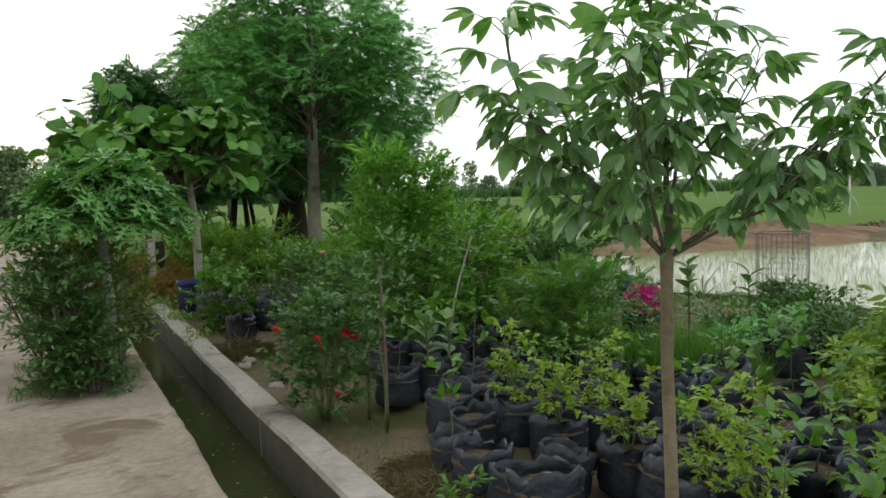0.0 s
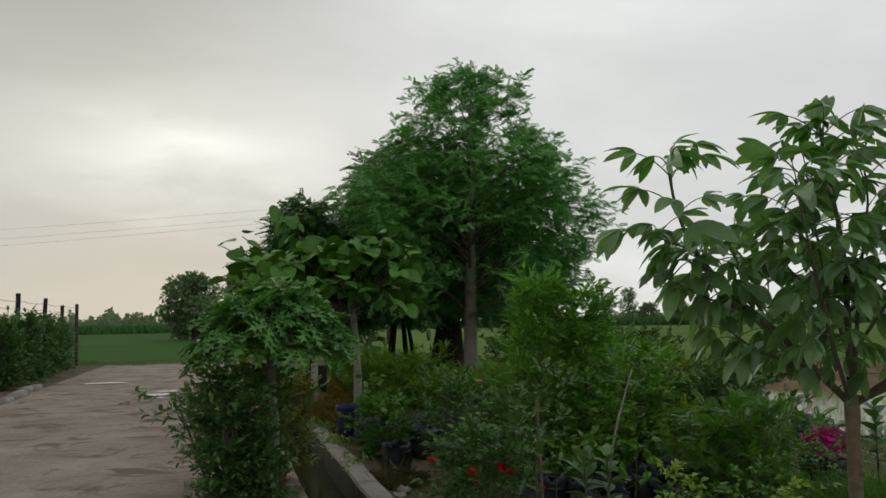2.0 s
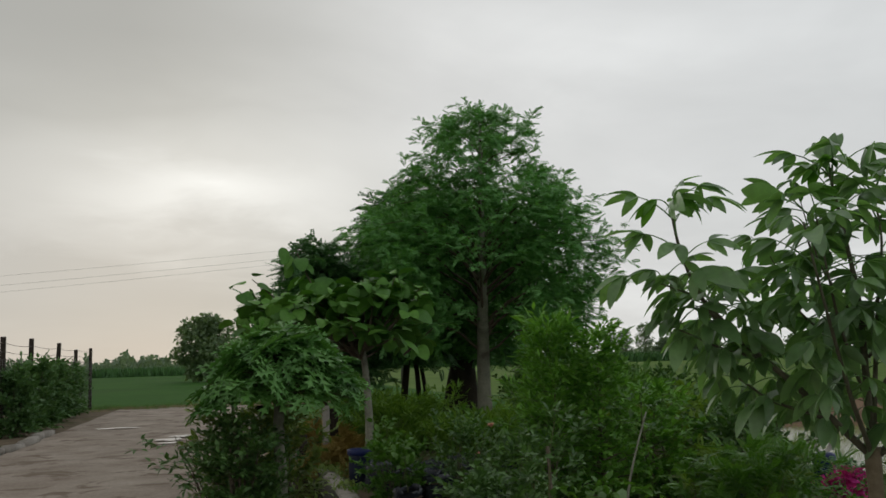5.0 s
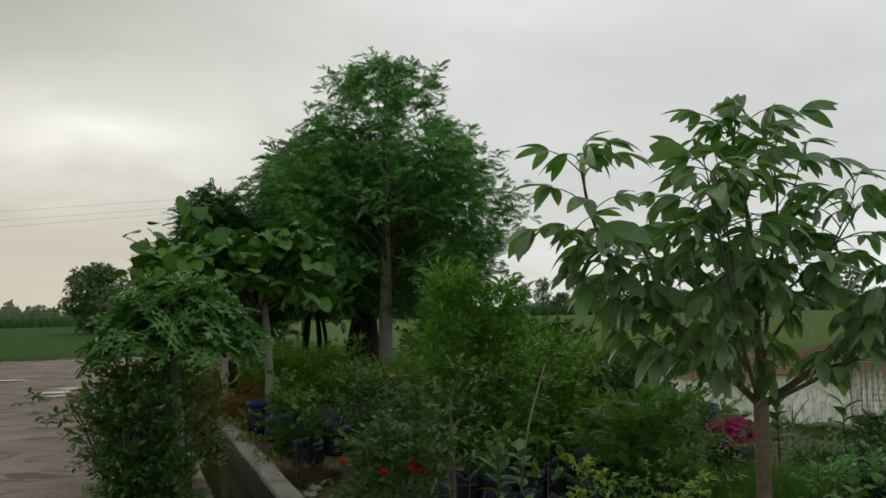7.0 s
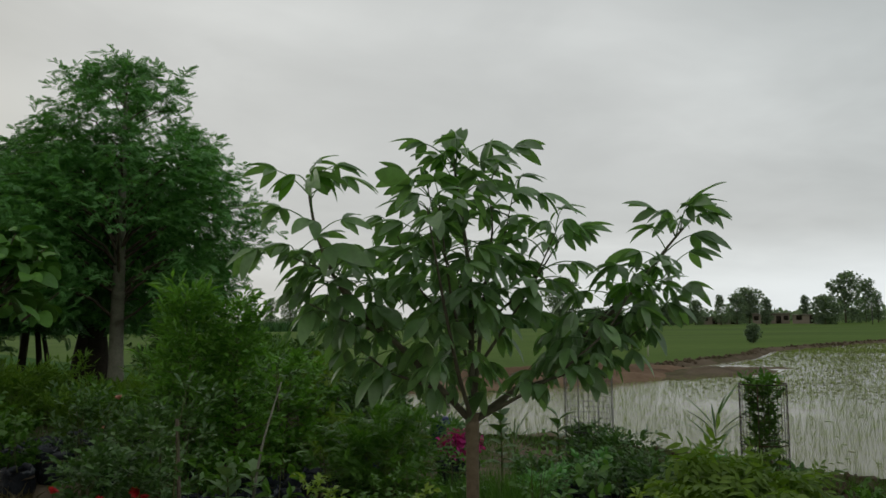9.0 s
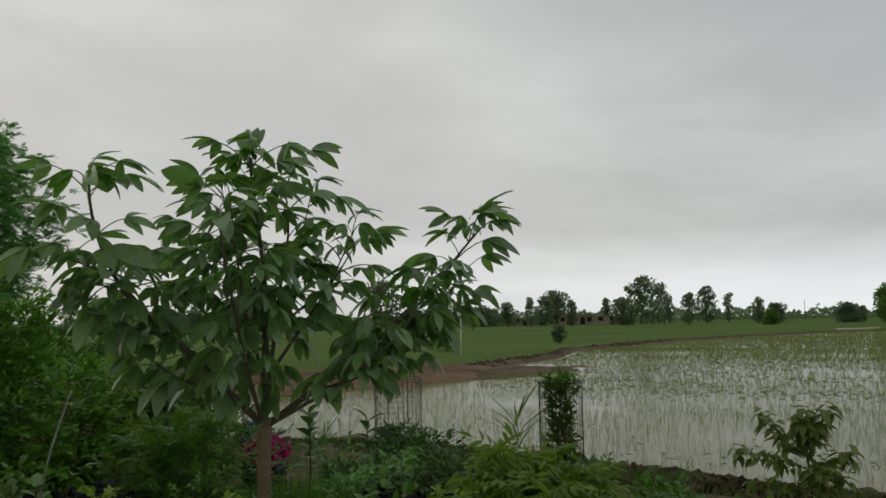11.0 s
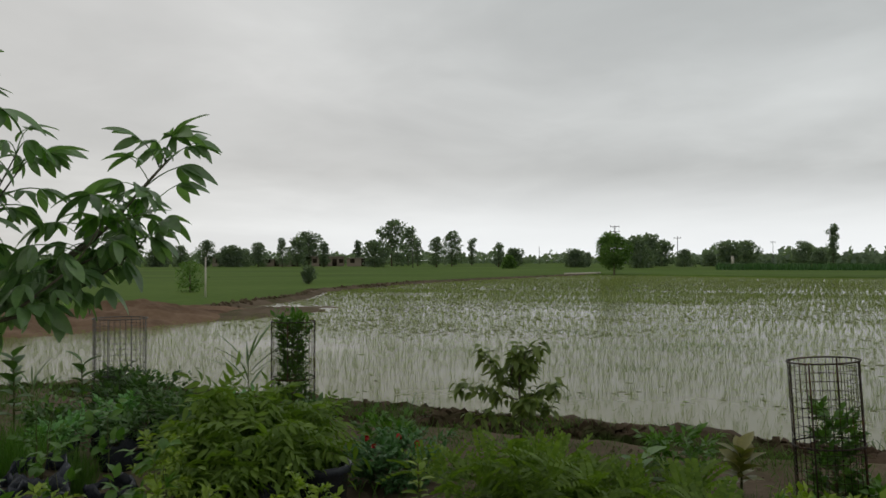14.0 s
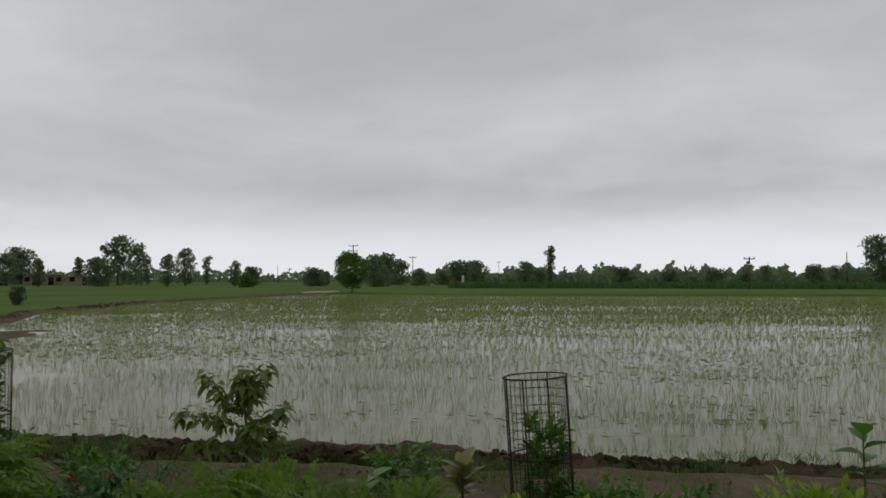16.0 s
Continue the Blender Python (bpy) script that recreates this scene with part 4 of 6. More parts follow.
def broad_tree():
    ob = thing("broad_leaved_tree", (2.03, 13.05, 0), "small tree with large round drooping green leaves", "tree")
    r = rng_for(111)
    t = polyline([(0.0, 0, -0.1), (0.02, 0, 0.7), (-0.02, 0.01, 1.5), (-0.1, 0.0, 2.1), (-0.2, 0.0, 2.6)], 18)
    part("trunk", Buf().add(*tube(t, np.linspace(0.075, 0.035, 18), 10)), PALE_BARK, ob)
    limbs, spots = [], []

    def tuft(p, n, lo, hi, up=0.0):
        """Large leaves round the end of a twig, the upper ones held flat, the lower hanging."""
        for j in range(n):
            b = j * 2.399 + r.uniform(0, 0.6)
            out = np.array((math.cos(b), math.sin(b), r.uniform(-1.6, -0.1) + up))
            spots.append((p + out * 0.09 + r.normal(0, 0.05, 3), out, r.uniform(lo, hi)))

    for k in range(74):
        q = math.sqrt((k + 0.5) / 74)
        a = k * 2.399 + r.normal(0, 0.2)
        x, y = -0.42 + 1.32 * q * math.cos(a), 1.05 * q * math.sin(a)
        top = 2.78 + 0.10 * math.sin(2.6 * x + 0.6) - 0.34 * q * q
        p = np.array((x, y, top - (0.0 if k % 5 else r.uniform(0.3, 0.6)) + r.normal(0, 0.07)))
        foot = np.array((-0.1, 0, 1.7 + 0.5 * r.uniform()))
        s = np.linspace(0, 1, 5)[:, None]
        limbs.append(tube(foot + (p - foot) * s + np.array((0, 0, -0.22)) * (s * (1 - s)) * 2, np.linspace(0.022, 0.007, 5), 4, False))
        tuft(p, 8, 0.17, 0.35, 0.62)
    # leaders that stand out above the crown, and a low shoot on the trunk
    for x, y, z, n in ((-1.05, 0.1, 3.36, 12), (-1.72, 0.1, 2.95, 12), (-1.62, -0.2, 2.55, 9), (0.35, -0.6, 2.92, 10), (0.75, -0.5, 2.75, 9), (-0.15, -0.7, 2.85, 10), (-1.9, 0.0, 2.25, 8), (0.98, -0.3, 2.15, 5)):
        foot = np.array((x * 0.55, y * 0.5, min(z - 0.4, 2.3)))
        s = np.linspace(0, 1, 7)[:, None]
        line = foot + (np.array((x, y, z)) - foot) * s
        limbs.append(tube(line, np.linspace(0.018, 0.007, 7), 4, False))
        tuft(line[-1], n // 2, 0.22, 0.34, 0.35)
        tuft(line[4], n // 2, 0.22, 0.36, 0.15)
    limbs.append(tube(np.array([(-0.02, 0, 1.9), (-0.06, -0.35, 2.1), (-0.10, -0.6, 2.16)]), [0.012, 0.009, 0.006], 4, False))
    tuft(np.array((-0.10, -0.6, 2.18)), 7, 0.20, 0.30, 0.1)
    for v, f in limbs:
        part("branch", Buf().add(v, f), BARK, ob)
    shape = Buf().add(*round_leaf(0.84)).mesh("leaf", LEAF_TEAK)
    order = r.permutation(len(spots))
    for i in order[:290]:
        p, w, size = spots[i]
        part("leaf", shape, None, ob).matrix_basis = aimed(p, w, np.array((0, 0, 1.0)) + r.normal(0, 0.55, 3)) @ Matrix.Scale(size, 4)
    rest = [spots[i] for i in order[290:]]
    part("leaves", Buf().scatter(round_leaf(0.84), np.array([q[0] for q in rest]), np.array([q[1] for q in rest]), np.tile((0, 0, 1.0), (len(rest), 1)) + r.normal(0, 0.3, (len(rest), 3)),
                                 np.array([q[2] for q in rest])), LEAF_TEAK, ob, "", "stuff")


broad_tree()


def papaya():
    ob = thing("papaya_tree", (0.48, 8.15, 0), "short papaya tree with a dome of deeply cut leaves", "tree")
    r = rng_for(121)
    t = polyline([(-0.03, 0, -0.1), (0.0, 0.0, 0.6), (-0.03, 0.02, 1.1), (0.0, 0.02, 1.6)], 20)
    part("trunk", Buf().add(*tube(t, np.linspace(0.066, 0.045, 20), 12)), PALE_BARK, ob)
    shapes = [Buf().add(*lobed(130 + k)).mesh("leaf_blade", LEAF_PAPAYA) for k in range(5)]
    count = 150
    for k in range(count):
        e = (k + 0.5) / count
        a = k * 2.399 + r.normal(0, 0.2)
        tilt = math.radians(92) * math.sqrt(e) + r.normal(0, 0.08)
        L = (0.36 + 0.24 * e) * r.uniform(0.8, 1.1)
        foot = np.array((0.0, 0.02, 1.60 - 0.22 * e))
        end = foot + np.array((math.sin(tilt) * math.cos(a) * 1.12, math.sin(tilt) * math.sin(a) * 1.12, math.cos(tilt) * 1.08)) * L
        s = np.linspace(0, 1, 6)[:, None]
        line = foot + (end - foot) * s + np.array((0, 0, 0.09)) * (s * (1 - s)) * 4 * L
        stalk = part("leaf_stalk", Buf().add(*tube(line, np.linspace(0.008, 0.005, 6), 4)), GREEN_STEM, ob)
        droop = 0.05 + 0.65 * e + r.normal(0, 0.28)
        leaf = part("leaf_blade", shapes[k % 5], None, stalk)
        leaf.matrix_basis = aimed(line[-1], (math.cos(a), math.sin(a), -droop), (math.cos(a) * 0.2, math.sin(a) * 0.2, 1)) @ pose(0, 0, 0, 0, r.normal(0, 22), r.normal(0, 14)) @ Matrix.Scale(r.uniform(0.32, 0.50), 4)
    return ob


papaya()
OVAL = blade(0.5, 2, 0.15, 0.2)
shrub("roadside_bush", (0.10, 7.75, 0), "dense sprawling bush with small dull green leaves", "bush", OVAL, 0.07, LEAF_BUSH, BARK, seed=141, height=1.12, radius=0.27, trunk=0.02, branches=95, bare=0.05,
      profile=lambda h: 0.75 + 0.7 * h - 0.6 * h * h, twigs=9, twig=0.2, leaves=6, stems=9, rise=0.45, droop=0.35, wood_twigs=True)
shrub("roadside_bush", (0.30, 7.58, 0), "small-leaved bush round the foot of the papaya", "bush", OVAL, 0.062, LEAF_BUSH, BARK, seed=142, height=0.55, radius=0.22, trunk=0.018, branches=50, bare=0.05,
      profile=lambda h: 1.0 - 0.35 * h, twigs=8, twig=0.18, leaves=6, stems=6, rise=0.45, droop=0.35, wood_twigs=True)
shrub("roadside_bush", (-0.02, 8.5, 0), "bush with long bare-ended shoots leaning over the road", "bush", OVAL, 0.085, LEAF_BUSH, BARK, seed=143, height=1.05, radius=0.42, trunk=0.016, branches=15, bare=0.45,
      profile=lambda h: 0.8, twigs=5, twig=0.16, leaves=5, stems=6, rise=0.25, droop=0.3, wood_twigs=True, lean=(-0.35, 0.0))

shrub("roadside_bush", (0.16, 8.55, 0), "leggy bush with olive green leaves under the papaya", "bush", OVAL, 0.085, LEAF_HEDGE_OLIVE, BARK, seed=144, height=1.12, radius=0.40, trunk=0.018, branches=70, bare=0.3,
      profile=lambda h: 0.75 + 0.35 * h, twigs=8, twig=0.2, leaves=6, stems=8, rise=0.5, droop=0.3, wood_twigs=True)
shrub("roadside_bush", (0.60, 8.75, 0), "thin olive bush beside the channel's edge", "bush", OVAL, 0.085, LEAF_HEDGE_OLIVE, BARK, seed=145, height=0.95, radius=0.30, trunk=0.014, branches=34, bare=0.3,
      profile=lambda h: 0.7 + 0.4 * h, twigs=7, twig=0.2, leaves=5, stems=5, rise=0.6, droop=0.3, wood_twigs=True)

# ---- nursery plants ----
def poly_bag(ob, rad, tall, seed):
    """A black polythene bag with a slack open mouth, filled with soil and bits of straw."""
    prof = [(rad * 0.80, -0.01), (rad * 0.97, 0.03), (rad * 1.03, tall * 0.32), (rad * 0.98, tall * 0.66), (rad * 1.02, tall * 0.90),
            (rad * 1.03, tall * 1.02), (rad * 0.99, tall * 1.12), (rad * 0.93, tall * 1.12), (rad * 0.95, tall * 0.90)]
    v, f = lathe(prof, 24, 0.045, seed, 0.92, 0.010)
    rr = rng_for(seed + 3)
    for k in range(8):
        # slack folds and turned-out flaps round the mouth
        out, rise = rr.uniform(0.84, 1.06) + 0.12 * (k % 5 == 0), rr.uniform(-0.04, 0.03)
        for i in range(3):
            for ring in (6, 7):
                j = ring * 24 + 3 * k + i
                v[j] = v[j] * (out, out, 1.0) + (0, 0, rise + rr.normal(0, 0.006))
    sack_ = part("bag", Buf().add(v, f[:-1]), BLACK_BAG, ob, "wrinkled black polythene bag")
    v, f = lathe([(rad * 0.99, tall * 0.76), (rad * 0.95, tall * 0.82), (rad * 0.55, tall * 0.865), (0.01, tall * 0.885)], 16, 0.025, seed + 1)
    part("soil", Buf().add(v, f), POT_SOIL, sack_)
    n = 16
    a, q = rr.uniform(0, 6.28, n), rad * 0.8 * np.sqrt(rr.uniform(0, 1, n))
    part("straw_litter", Buf().scatter(diamond(0.09, 0.02), np.stack([q * np.cos(a), q * np.sin(a), np.full(n, tall * 0.885)], 1), np.stack([rr.normal(0, 1, n), rr.normal(0, 1, n), np.full(n, 0.05)], 1),
                                       np.tile((0, 0, 1.0), (n, 1)), rr.uniform(0.04, 0.10, n)), DRY_GRASS, sack_, "bits of dry straw", "stuff")


def potted(name, at, label, leaf, size, mat, rad, tall, group="polybag plants in the nursery block", wood=None, turn=0.0, dip=0.1, **kw):
    ob = thing(name, at, label, "potted plant", group, "", turn)
    poly_bag(ob, rad, tall, kw["seed"] + 900)
    w, p, ways, ups = grow(**kw)
    r = rng_for(kw["seed"] + 700)
    up = np.array((0, 0, tall * 0.84))
    for v in w.v:
        v += up
    ways[:, 2] -= dip
    part("stem", w, wood or GREEN_STEM, ob)
    part("foliage", Buf().scatter(leaf, p + up, ways, ups, size * r.uniform(0.6, 1.2, len(p))), mat, ob)
    return ob


FAR_OVAL = diamond(0.5, 0.08)
FAR_LANCE = diamond(0.24, 0.04)
SMALL = blade(0.5, 2, 0.18, 0.2)
BUSHY = blade(0.62, 2, 0.2, 0.25)
BROAD = blade(0.62, 4, 0.15, 0.3)
FERN = pinnate(9, 0.26, 0.06, 0.35)

lime = [potted("limegreen_shrub", (2.66 + 0.04 * (k % 2), 4.15 - 0.62 * k, 0.0), "yellow-green seedling shrub in a black polythene bag", BUSHY, 0.046, LEAF_LIME, 0.175, 0.25,
               seed=200 + k, height=0.30 + 0.05 * k, radius=0.13, trunk=0.006, branches=15, bare=0.12, profile=COLUMN, twigs=4, twig=0.07, leaves=6, stems=3, rise=0.8, droop=0.1)
        for k in range(3)]
green = [potted("seedling_shrub", (2.95 + 0.36 * k, 4.65 + 0.25 * k, 0.0), "small green seedling in a black polythene bag", BUSHY, 0.05, LEAF_BRIGHT, 0.175, 0.25,
                seed=210 + k, height=0.34 + 0.06 * k, radius=0.14, trunk=0.007, branches=9, bare=0.25, profile=DOME, twigs=3, twig=0.09, leaves=4, stems=1 + k, rise=0.7, droop=0.15)
         for k in range(3)]
bare = [potted("bare_seedling", (2.35 + 0.33 * k, 5.9 + 0.1 * k, 0.0), "thin sparse seedling in a black polythene bag", BROAD, 0.085, LEAF_BRIGHT, 0.165, 0.24,
               seed=220 + k, height=0.5, radius=0.12, trunk=0.006, branches=5, bare=0.4, profile=DOME, twigs=2, twig=0.06, leaves=3, rise=0.9, droop=0.1)
        for k in range(2)]
spare = []
for k in range(2):
    ob = thing("soil_bag", (3.05 + 0.4 * k, 5.35 + 0.3 * k, 0), "black polythene bag filled with bare soil only", "plant bag", "polybag plants in the nursery block")
    poly_bag(ob, 0.165, 0.23 + 0.03 * k, 240 + 7 * k)
    spare.append(ob)
r = rng_for(230)
taken = [(o.location.x, o.location.y) for o in lime + green + bare + spare] + [(1.87, 2.23), (1.71, 5.7), (2.02, 5.3), (2.92, 6.2)]


def room(x, y, gap):
    if any((x - a) ** 2 + (y - c) ** 2 < gap * gap for a, c in taken):
        return False
    taken.append((x, y))
    return True


for j in range(22):
    for i in range(12):
        y = 0.35 + j * 0.325 + r.normal(0, 0.035)
        x = (1.98 if y > 3.1 else 2.36) + 0.18 * max(0, 4.3 - y) * (y > 3.1) * 0.35 + i * 0.335 + r.normal(0, 0.035)
        if y > 4.4 and x < 2.2 + 0.1 * (y - 4.4):
            continue
        if x > 5.6 - 0.10 * max(0, y - 2) or (y > 5.2 and x > 4.4) or (x > 4.35 and y > 3.2) or (x > 4.1 and y < 3.2) or (y < 2.3 and x > 3.4) or not room(x, y, 0.27):
            continue
        pick = r.uniform()
        if r.uniform() < 0.12:
            continue
        if x < 2.42 + 0.25 * max(0.0, y - 4.0):
            src = bare[r.integers(2)] if pick < 0.6 else spare[r.integers(2)]
        elif y < 5.0 and x < 3.6:
            src = lime[r.integers(3)] if pick < 0.55 else green[r.integers(3)] if pick < 0.8 else bare[r.integers(2)]
        elif x > 3.9 and y < 3.2:
            src = green[r.integers(3)] if pick < 0.75 else lime[r.integers(3)]
        else:
            src = green[r.integers(3)] if pick < 0.5 else bare[r.integers(2)] if pick < 0.75 else lime[r.integers(3)]
        if r.uniform() < 0.52:
            src = spare[r.integers(2)]
        s = r.uniform(0.85, 1.12)
        copy_thing(src, pose(x, y, 0.0, r.normal(0, 5), r.normal(0, 5), r.uniform(0, 360)) @ Matrix.Scale(s, 4))

# flowering and tall shrubs in the middle of the nursery
def blooms(ob, places, mat, size, seed):
    shape = Buf().add(*flower(seed)).mesh("flower", mat)
    rr = rng_for(seed)
    for p in places:
        f = part("flower", shape, None, ob)
        f.matrix_basis = pose(*p, 35 + rr.normal(0, 25), rr.normal(0, 30), rr.uniform(-60, 60)) @ Matrix.Scale(size * rr.uniform(0.8, 1.15), 4)


rose = shrub("rose_bush", (1.72, 5.72, 0), "leafy rose bush with scattered red flowers", "bush", SMALL, 0.065, LEAF_BUSH, GREEN_STEM, seed=301, height=0.78, radius=0.34, trunk=0.012, branches=50, bare=0.12,
             profile=DOME, twigs=8, twig=0.15, leaves=7, stems=6, rise=0.7, droop=0.2, wood_twigs=True)
blooms(rose, [(-0.16, -0.36, 0.64), (-0.13, -0.33, 0.58), (0.08, -0.34, 0.68), (0.11, -0.36, 0.62), (-0.36, -0.1, 0.68), (0.38, -0.22, 0.48), (-0.04, -0.42, 0.27)], RED_PETAL, 0.09, 302)
rose2 = shrub("rose_bush", (2.35, 8.6, 0), "thin rose bush with one pale pink flower", "bush", SMALL, 0.065, LEAF_BUSH, GREEN_STEM, seed=303, height=0.95, radius=0.3, trunk=0.012, branches=36, bare=0.2,
              profile=DOME, twigs=6, twig=0.16, leaves=5, stems=6, rise=0.8, droop=0.2, wood_twigs=True)
blooms(rose2, [(0.22, -0.2, 0.98), (0.05, -0.3, 0.72)], ROSE_PETAL, 0.1, 304)
small_rose = shrub("rose_bush", (1.74, 3.55, 0), "low young rose plant with a pale pink bud", "bush", SMALL, 0.05, LEAF_BRIGHT, GREEN_STEM, seed=305, height=0.2, radius=0.13, trunk=0.006, branches=10, bare=0.1,
                   profile=DOME, twigs=4, twig=0.07, leaves=5, stems=3, rise=0.6)
blooms(small_rose, [(0.02, -0.05, 0.24)], ROSE_PETAL, 0.045, 306)

stake = thing("staked_sapling", (2.02, 5.30, 0), "thin bare-stemmed sapling tied to a stake", "sapling")
part("stake", Buf().add(*tube(polyline([(0, 0, -0.1), (0.01, 0, 0.5), (-0.01, 0.01, 1.1)], 10), np.linspace(0.014, 0.011, 10), 6)), BARK, stake)
w, p, ways, ups = grow(311, 1.25, 0.25, 0.012, 12, 0.5, DOME, 4, 0.12, 4, rise=0.6, wood_twigs=True)
part("stem", w, GREEN_STEM, stake)
part("foliage", Buf().scatter(SMALL, p, ways, ups, rng_for(312).uniform(0.05, 0.08, len(p))), LEAF_BUSH, stake)

slender = thing("slender_sapling", (2.92, 6.2, 0), "slender pale-stemmed sapling leaning from a black bag", "sapling")
poly_bag(slender, 0.17, 0.25, 316)
part("stem", Buf().add(*tube(polyline([(0, 0, 0.1), (0.02, 0.0, 0.45), (0.10, 0.01, 0.80), (0.26, 0.03, 1.22)], 12), np.linspace(0.013, 0.006, 12), 6)), PALE_BARK, slender)
w, p, ways, ups = grow(313, 0.35, 0.2, 0.006, 9, 0.15, DOME, 3, 0.12, 4, rise=0.6, wood_twigs=True)
up = np.array((0.24, 0.03, 1.0))
for v in w.v:
    v += up
part("twigs", w, GREEN_STEM, slender)
part("foliage", Buf().scatter(SMALL, p + up, ways, ups, rng_for(314).uniform(0.05, 0.08, len(p))), LEAF_BUSH, slender)


def big_leaf_plant(name, at, label, leaves, mat, size, tall, seed, shape=BROAD, rise=(0.1, 1.2)):
    """A stem with a few large leaves that can be told apart."""
    ob = thing(name, at, label, "plant")
    rr = rng_for(seed)
    part("stem", Buf().add(*tube(polyline([(0, 0, -0.05), (0.01, 0.0, tall * 0.5), (0.0, 0.01, tall)], 8), np.linspace(0.012, 0.006, 8), 6)), GREEN_STEM, ob)
    me = Buf().add(*shape).mesh("leaf", mat)
    for k in range(leaves):
        t = (k + 0.7) / leaves
        a = k * 2.399 + rr.normal(0, 0.25)
        y = Vector((math.cos(a), math.sin(a), rise[0] + (rise[1] - rise[0]) * t + rr.normal(0, 0.1))).normalized()
        x = y.cross(Vector((0, 0, 1))).normalized()
        z = x.cross(y)
        q = (0, 0, tall * (0.25 + 0.75 * t))
        leaf = part("leaf", me, None, ob)
        leaf.matrix_basis = Matrix(((x[0], y[0], z[0], q[0]), (x[1], y[1], z[1], q[1]), (x[2], y[2], z[2], q[2]), (0, 0, 0, 1))) @ pose(0, 0, 0, 0, rr.normal(0, 12), 0) @ Matrix.Scale(size * rr.uniform(0.7, 1.1), 4)
    return ob


LOBED_LEAF = lobed(55, 5)
big_leaf_plant("pale_leaved_plant", (2.06, 5.75, 0), "slender plant with large pale lobed leaves", 8, LEAF_GREY, 0.30, 0.95, 321, LOBED_LEAF, (-0.3, 0.8))
big_leaf_plant("grey_green_shrub", (2.62, 5.95, 0), "seedling with broad grey-green leaves", 14, LEAF_GREY, 0.2, 0.62, 322)
big_leaf_plant("grey_green_shrub", (2.95, 6.25, 0), "seedling with broad grey-green leaves", 12, LEAF_GREY, 0.18, 0.55, 323)

shrub("round_green_bush", (1.86, 10.1, 0), "dense round bright green bush", "bush", FAR_OVAL, 0.07, LEAF_BRIGHT, seed=331, height=0.66, radius=0.34, trunk=0.012, branches=60, bare=0.08, profile=DOME, twigs=8, twig=0.1, leaves=6, stems=5, rise=0.5)
shrub("columnar_shrub", (2.9, 7.5, 0), "tall airy shrub with yellowish-green tips", "bush", FAR_LANCE, 0.13, LEAF_SPRING, seed=332, height=1.95, radius=0.44, trunk=0.02, branches=75, bare=0.1, profile=lambda h: 1.08 - 0.98 * h, twigs=6, twig=0.26, leaves=6, stems=1, rise=0.45, droop=0.2, scatter=1.1, wood_twigs=True)
shrub("columnar_shrub", (3.3, 7.3, 0), "tall columnar shrub with dense mid-green foliage", "bush", FAR_OVAL, 0.075, LEAF_SPRING, seed=342, height=1.75, radius=0.34, trunk=0.03, branches=95, bare=0.06, profile=lambda h: 1.1 - 0.5 * h, twigs=8, twig=0.16, leaves=6, rise=0.6, droop=0.1)
shrub("columnar_shrub", (4.15, 8.0, 0), "leafy citrus-like shrub with fresh green leaves", "bush", FAR_OVAL, 0.10, LEAF_SPRING, seed=333, height=1.25, radius=0.45, trunk=0.025, branches=60, bare=0.12, profile=EGG, twigs=8, twig=0.2, leaves=6, stems=2, rise=0.5, wood_twigs=True)
shrub("bright_bamboo_shrub", (3.5, 9.3, 0), "tall airy bright green shrub", "bush", FAR_LANCE, 0.15, LEAF_SPRING, GREEN_STEM, seed=334, height=1.5, radius=0.30, trunk=0.014, branches=50, bare=0.12, profile=VASE, twigs=6, twig=0.2, leaves=6, stems=6, rise=0.9, droop=0.4, wood_twigs=True)
shrub("bright_bamboo_shrub", (5.6, 12.4, 0), "tall airy green shrub behind the nursery rows", "bush", FAR_LANCE, 0.19, LEAF_BRIGHT, GREEN_STEM, seed=335, height=1.0, radius=0.8, trunk=0.014, branches=60, bare=0.12, profile=VASE, twigs=7, twig=0.28, leaves=6, stems=9, rise=0.9, droop=0.4)
shrub("mixed_shrub", (4.9, 9.3, 0), "leafy green shrub among the nursery rows", "bush", FAR_OVAL, 0.11, LEAF_OLIVE, seed=336, height=1.0, radius=0.7, trunk=0.02, branches=56, bare=0.1, profile=DOME, twigs=8, twig=0.22, leaves=6, stems=4, rise=0.55)
shrub("mixed_shrub", (5.0, 7.7, 0), "dark leafy shrub among the nursery rows", "bush", FAR_OVAL, 0.10, LEAF_BUSH, seed=337, height=1.0, radius=0.55, trunk=0.02, branches=50, bare=0.1, profile=DOME, twigs=8, twig=0.2, leaves=6, stems=4, rise=0.55)
shrub("mixed_shrub", (2.85, 8.9, 0), "low dark shrub with tangled twigs", "bush", FAR_OVAL, 0.09, LEAF_BUSH, seed=338, height=0.6, radius=0.4, trunk=0.018, branches=46, bare=0.1, profile=DOME, twigs=7, twig=0.2, leaves=5, stems=5, rise=0.6, wood_twigs=True)
shrub("mixed_shrub", (2.55, 7.1, 0), "loose green shrub with thin upright shoots", "bush", SMALL, 0.085, LEAF_BUSH, seed=339, height=0.85, radius=0.42, trunk=0.012, branches=40, bare=0.2, profile=VASE, twigs=6, twig=0.18, leaves=5, stems=6, rise=0.9, wood_twigs=True)
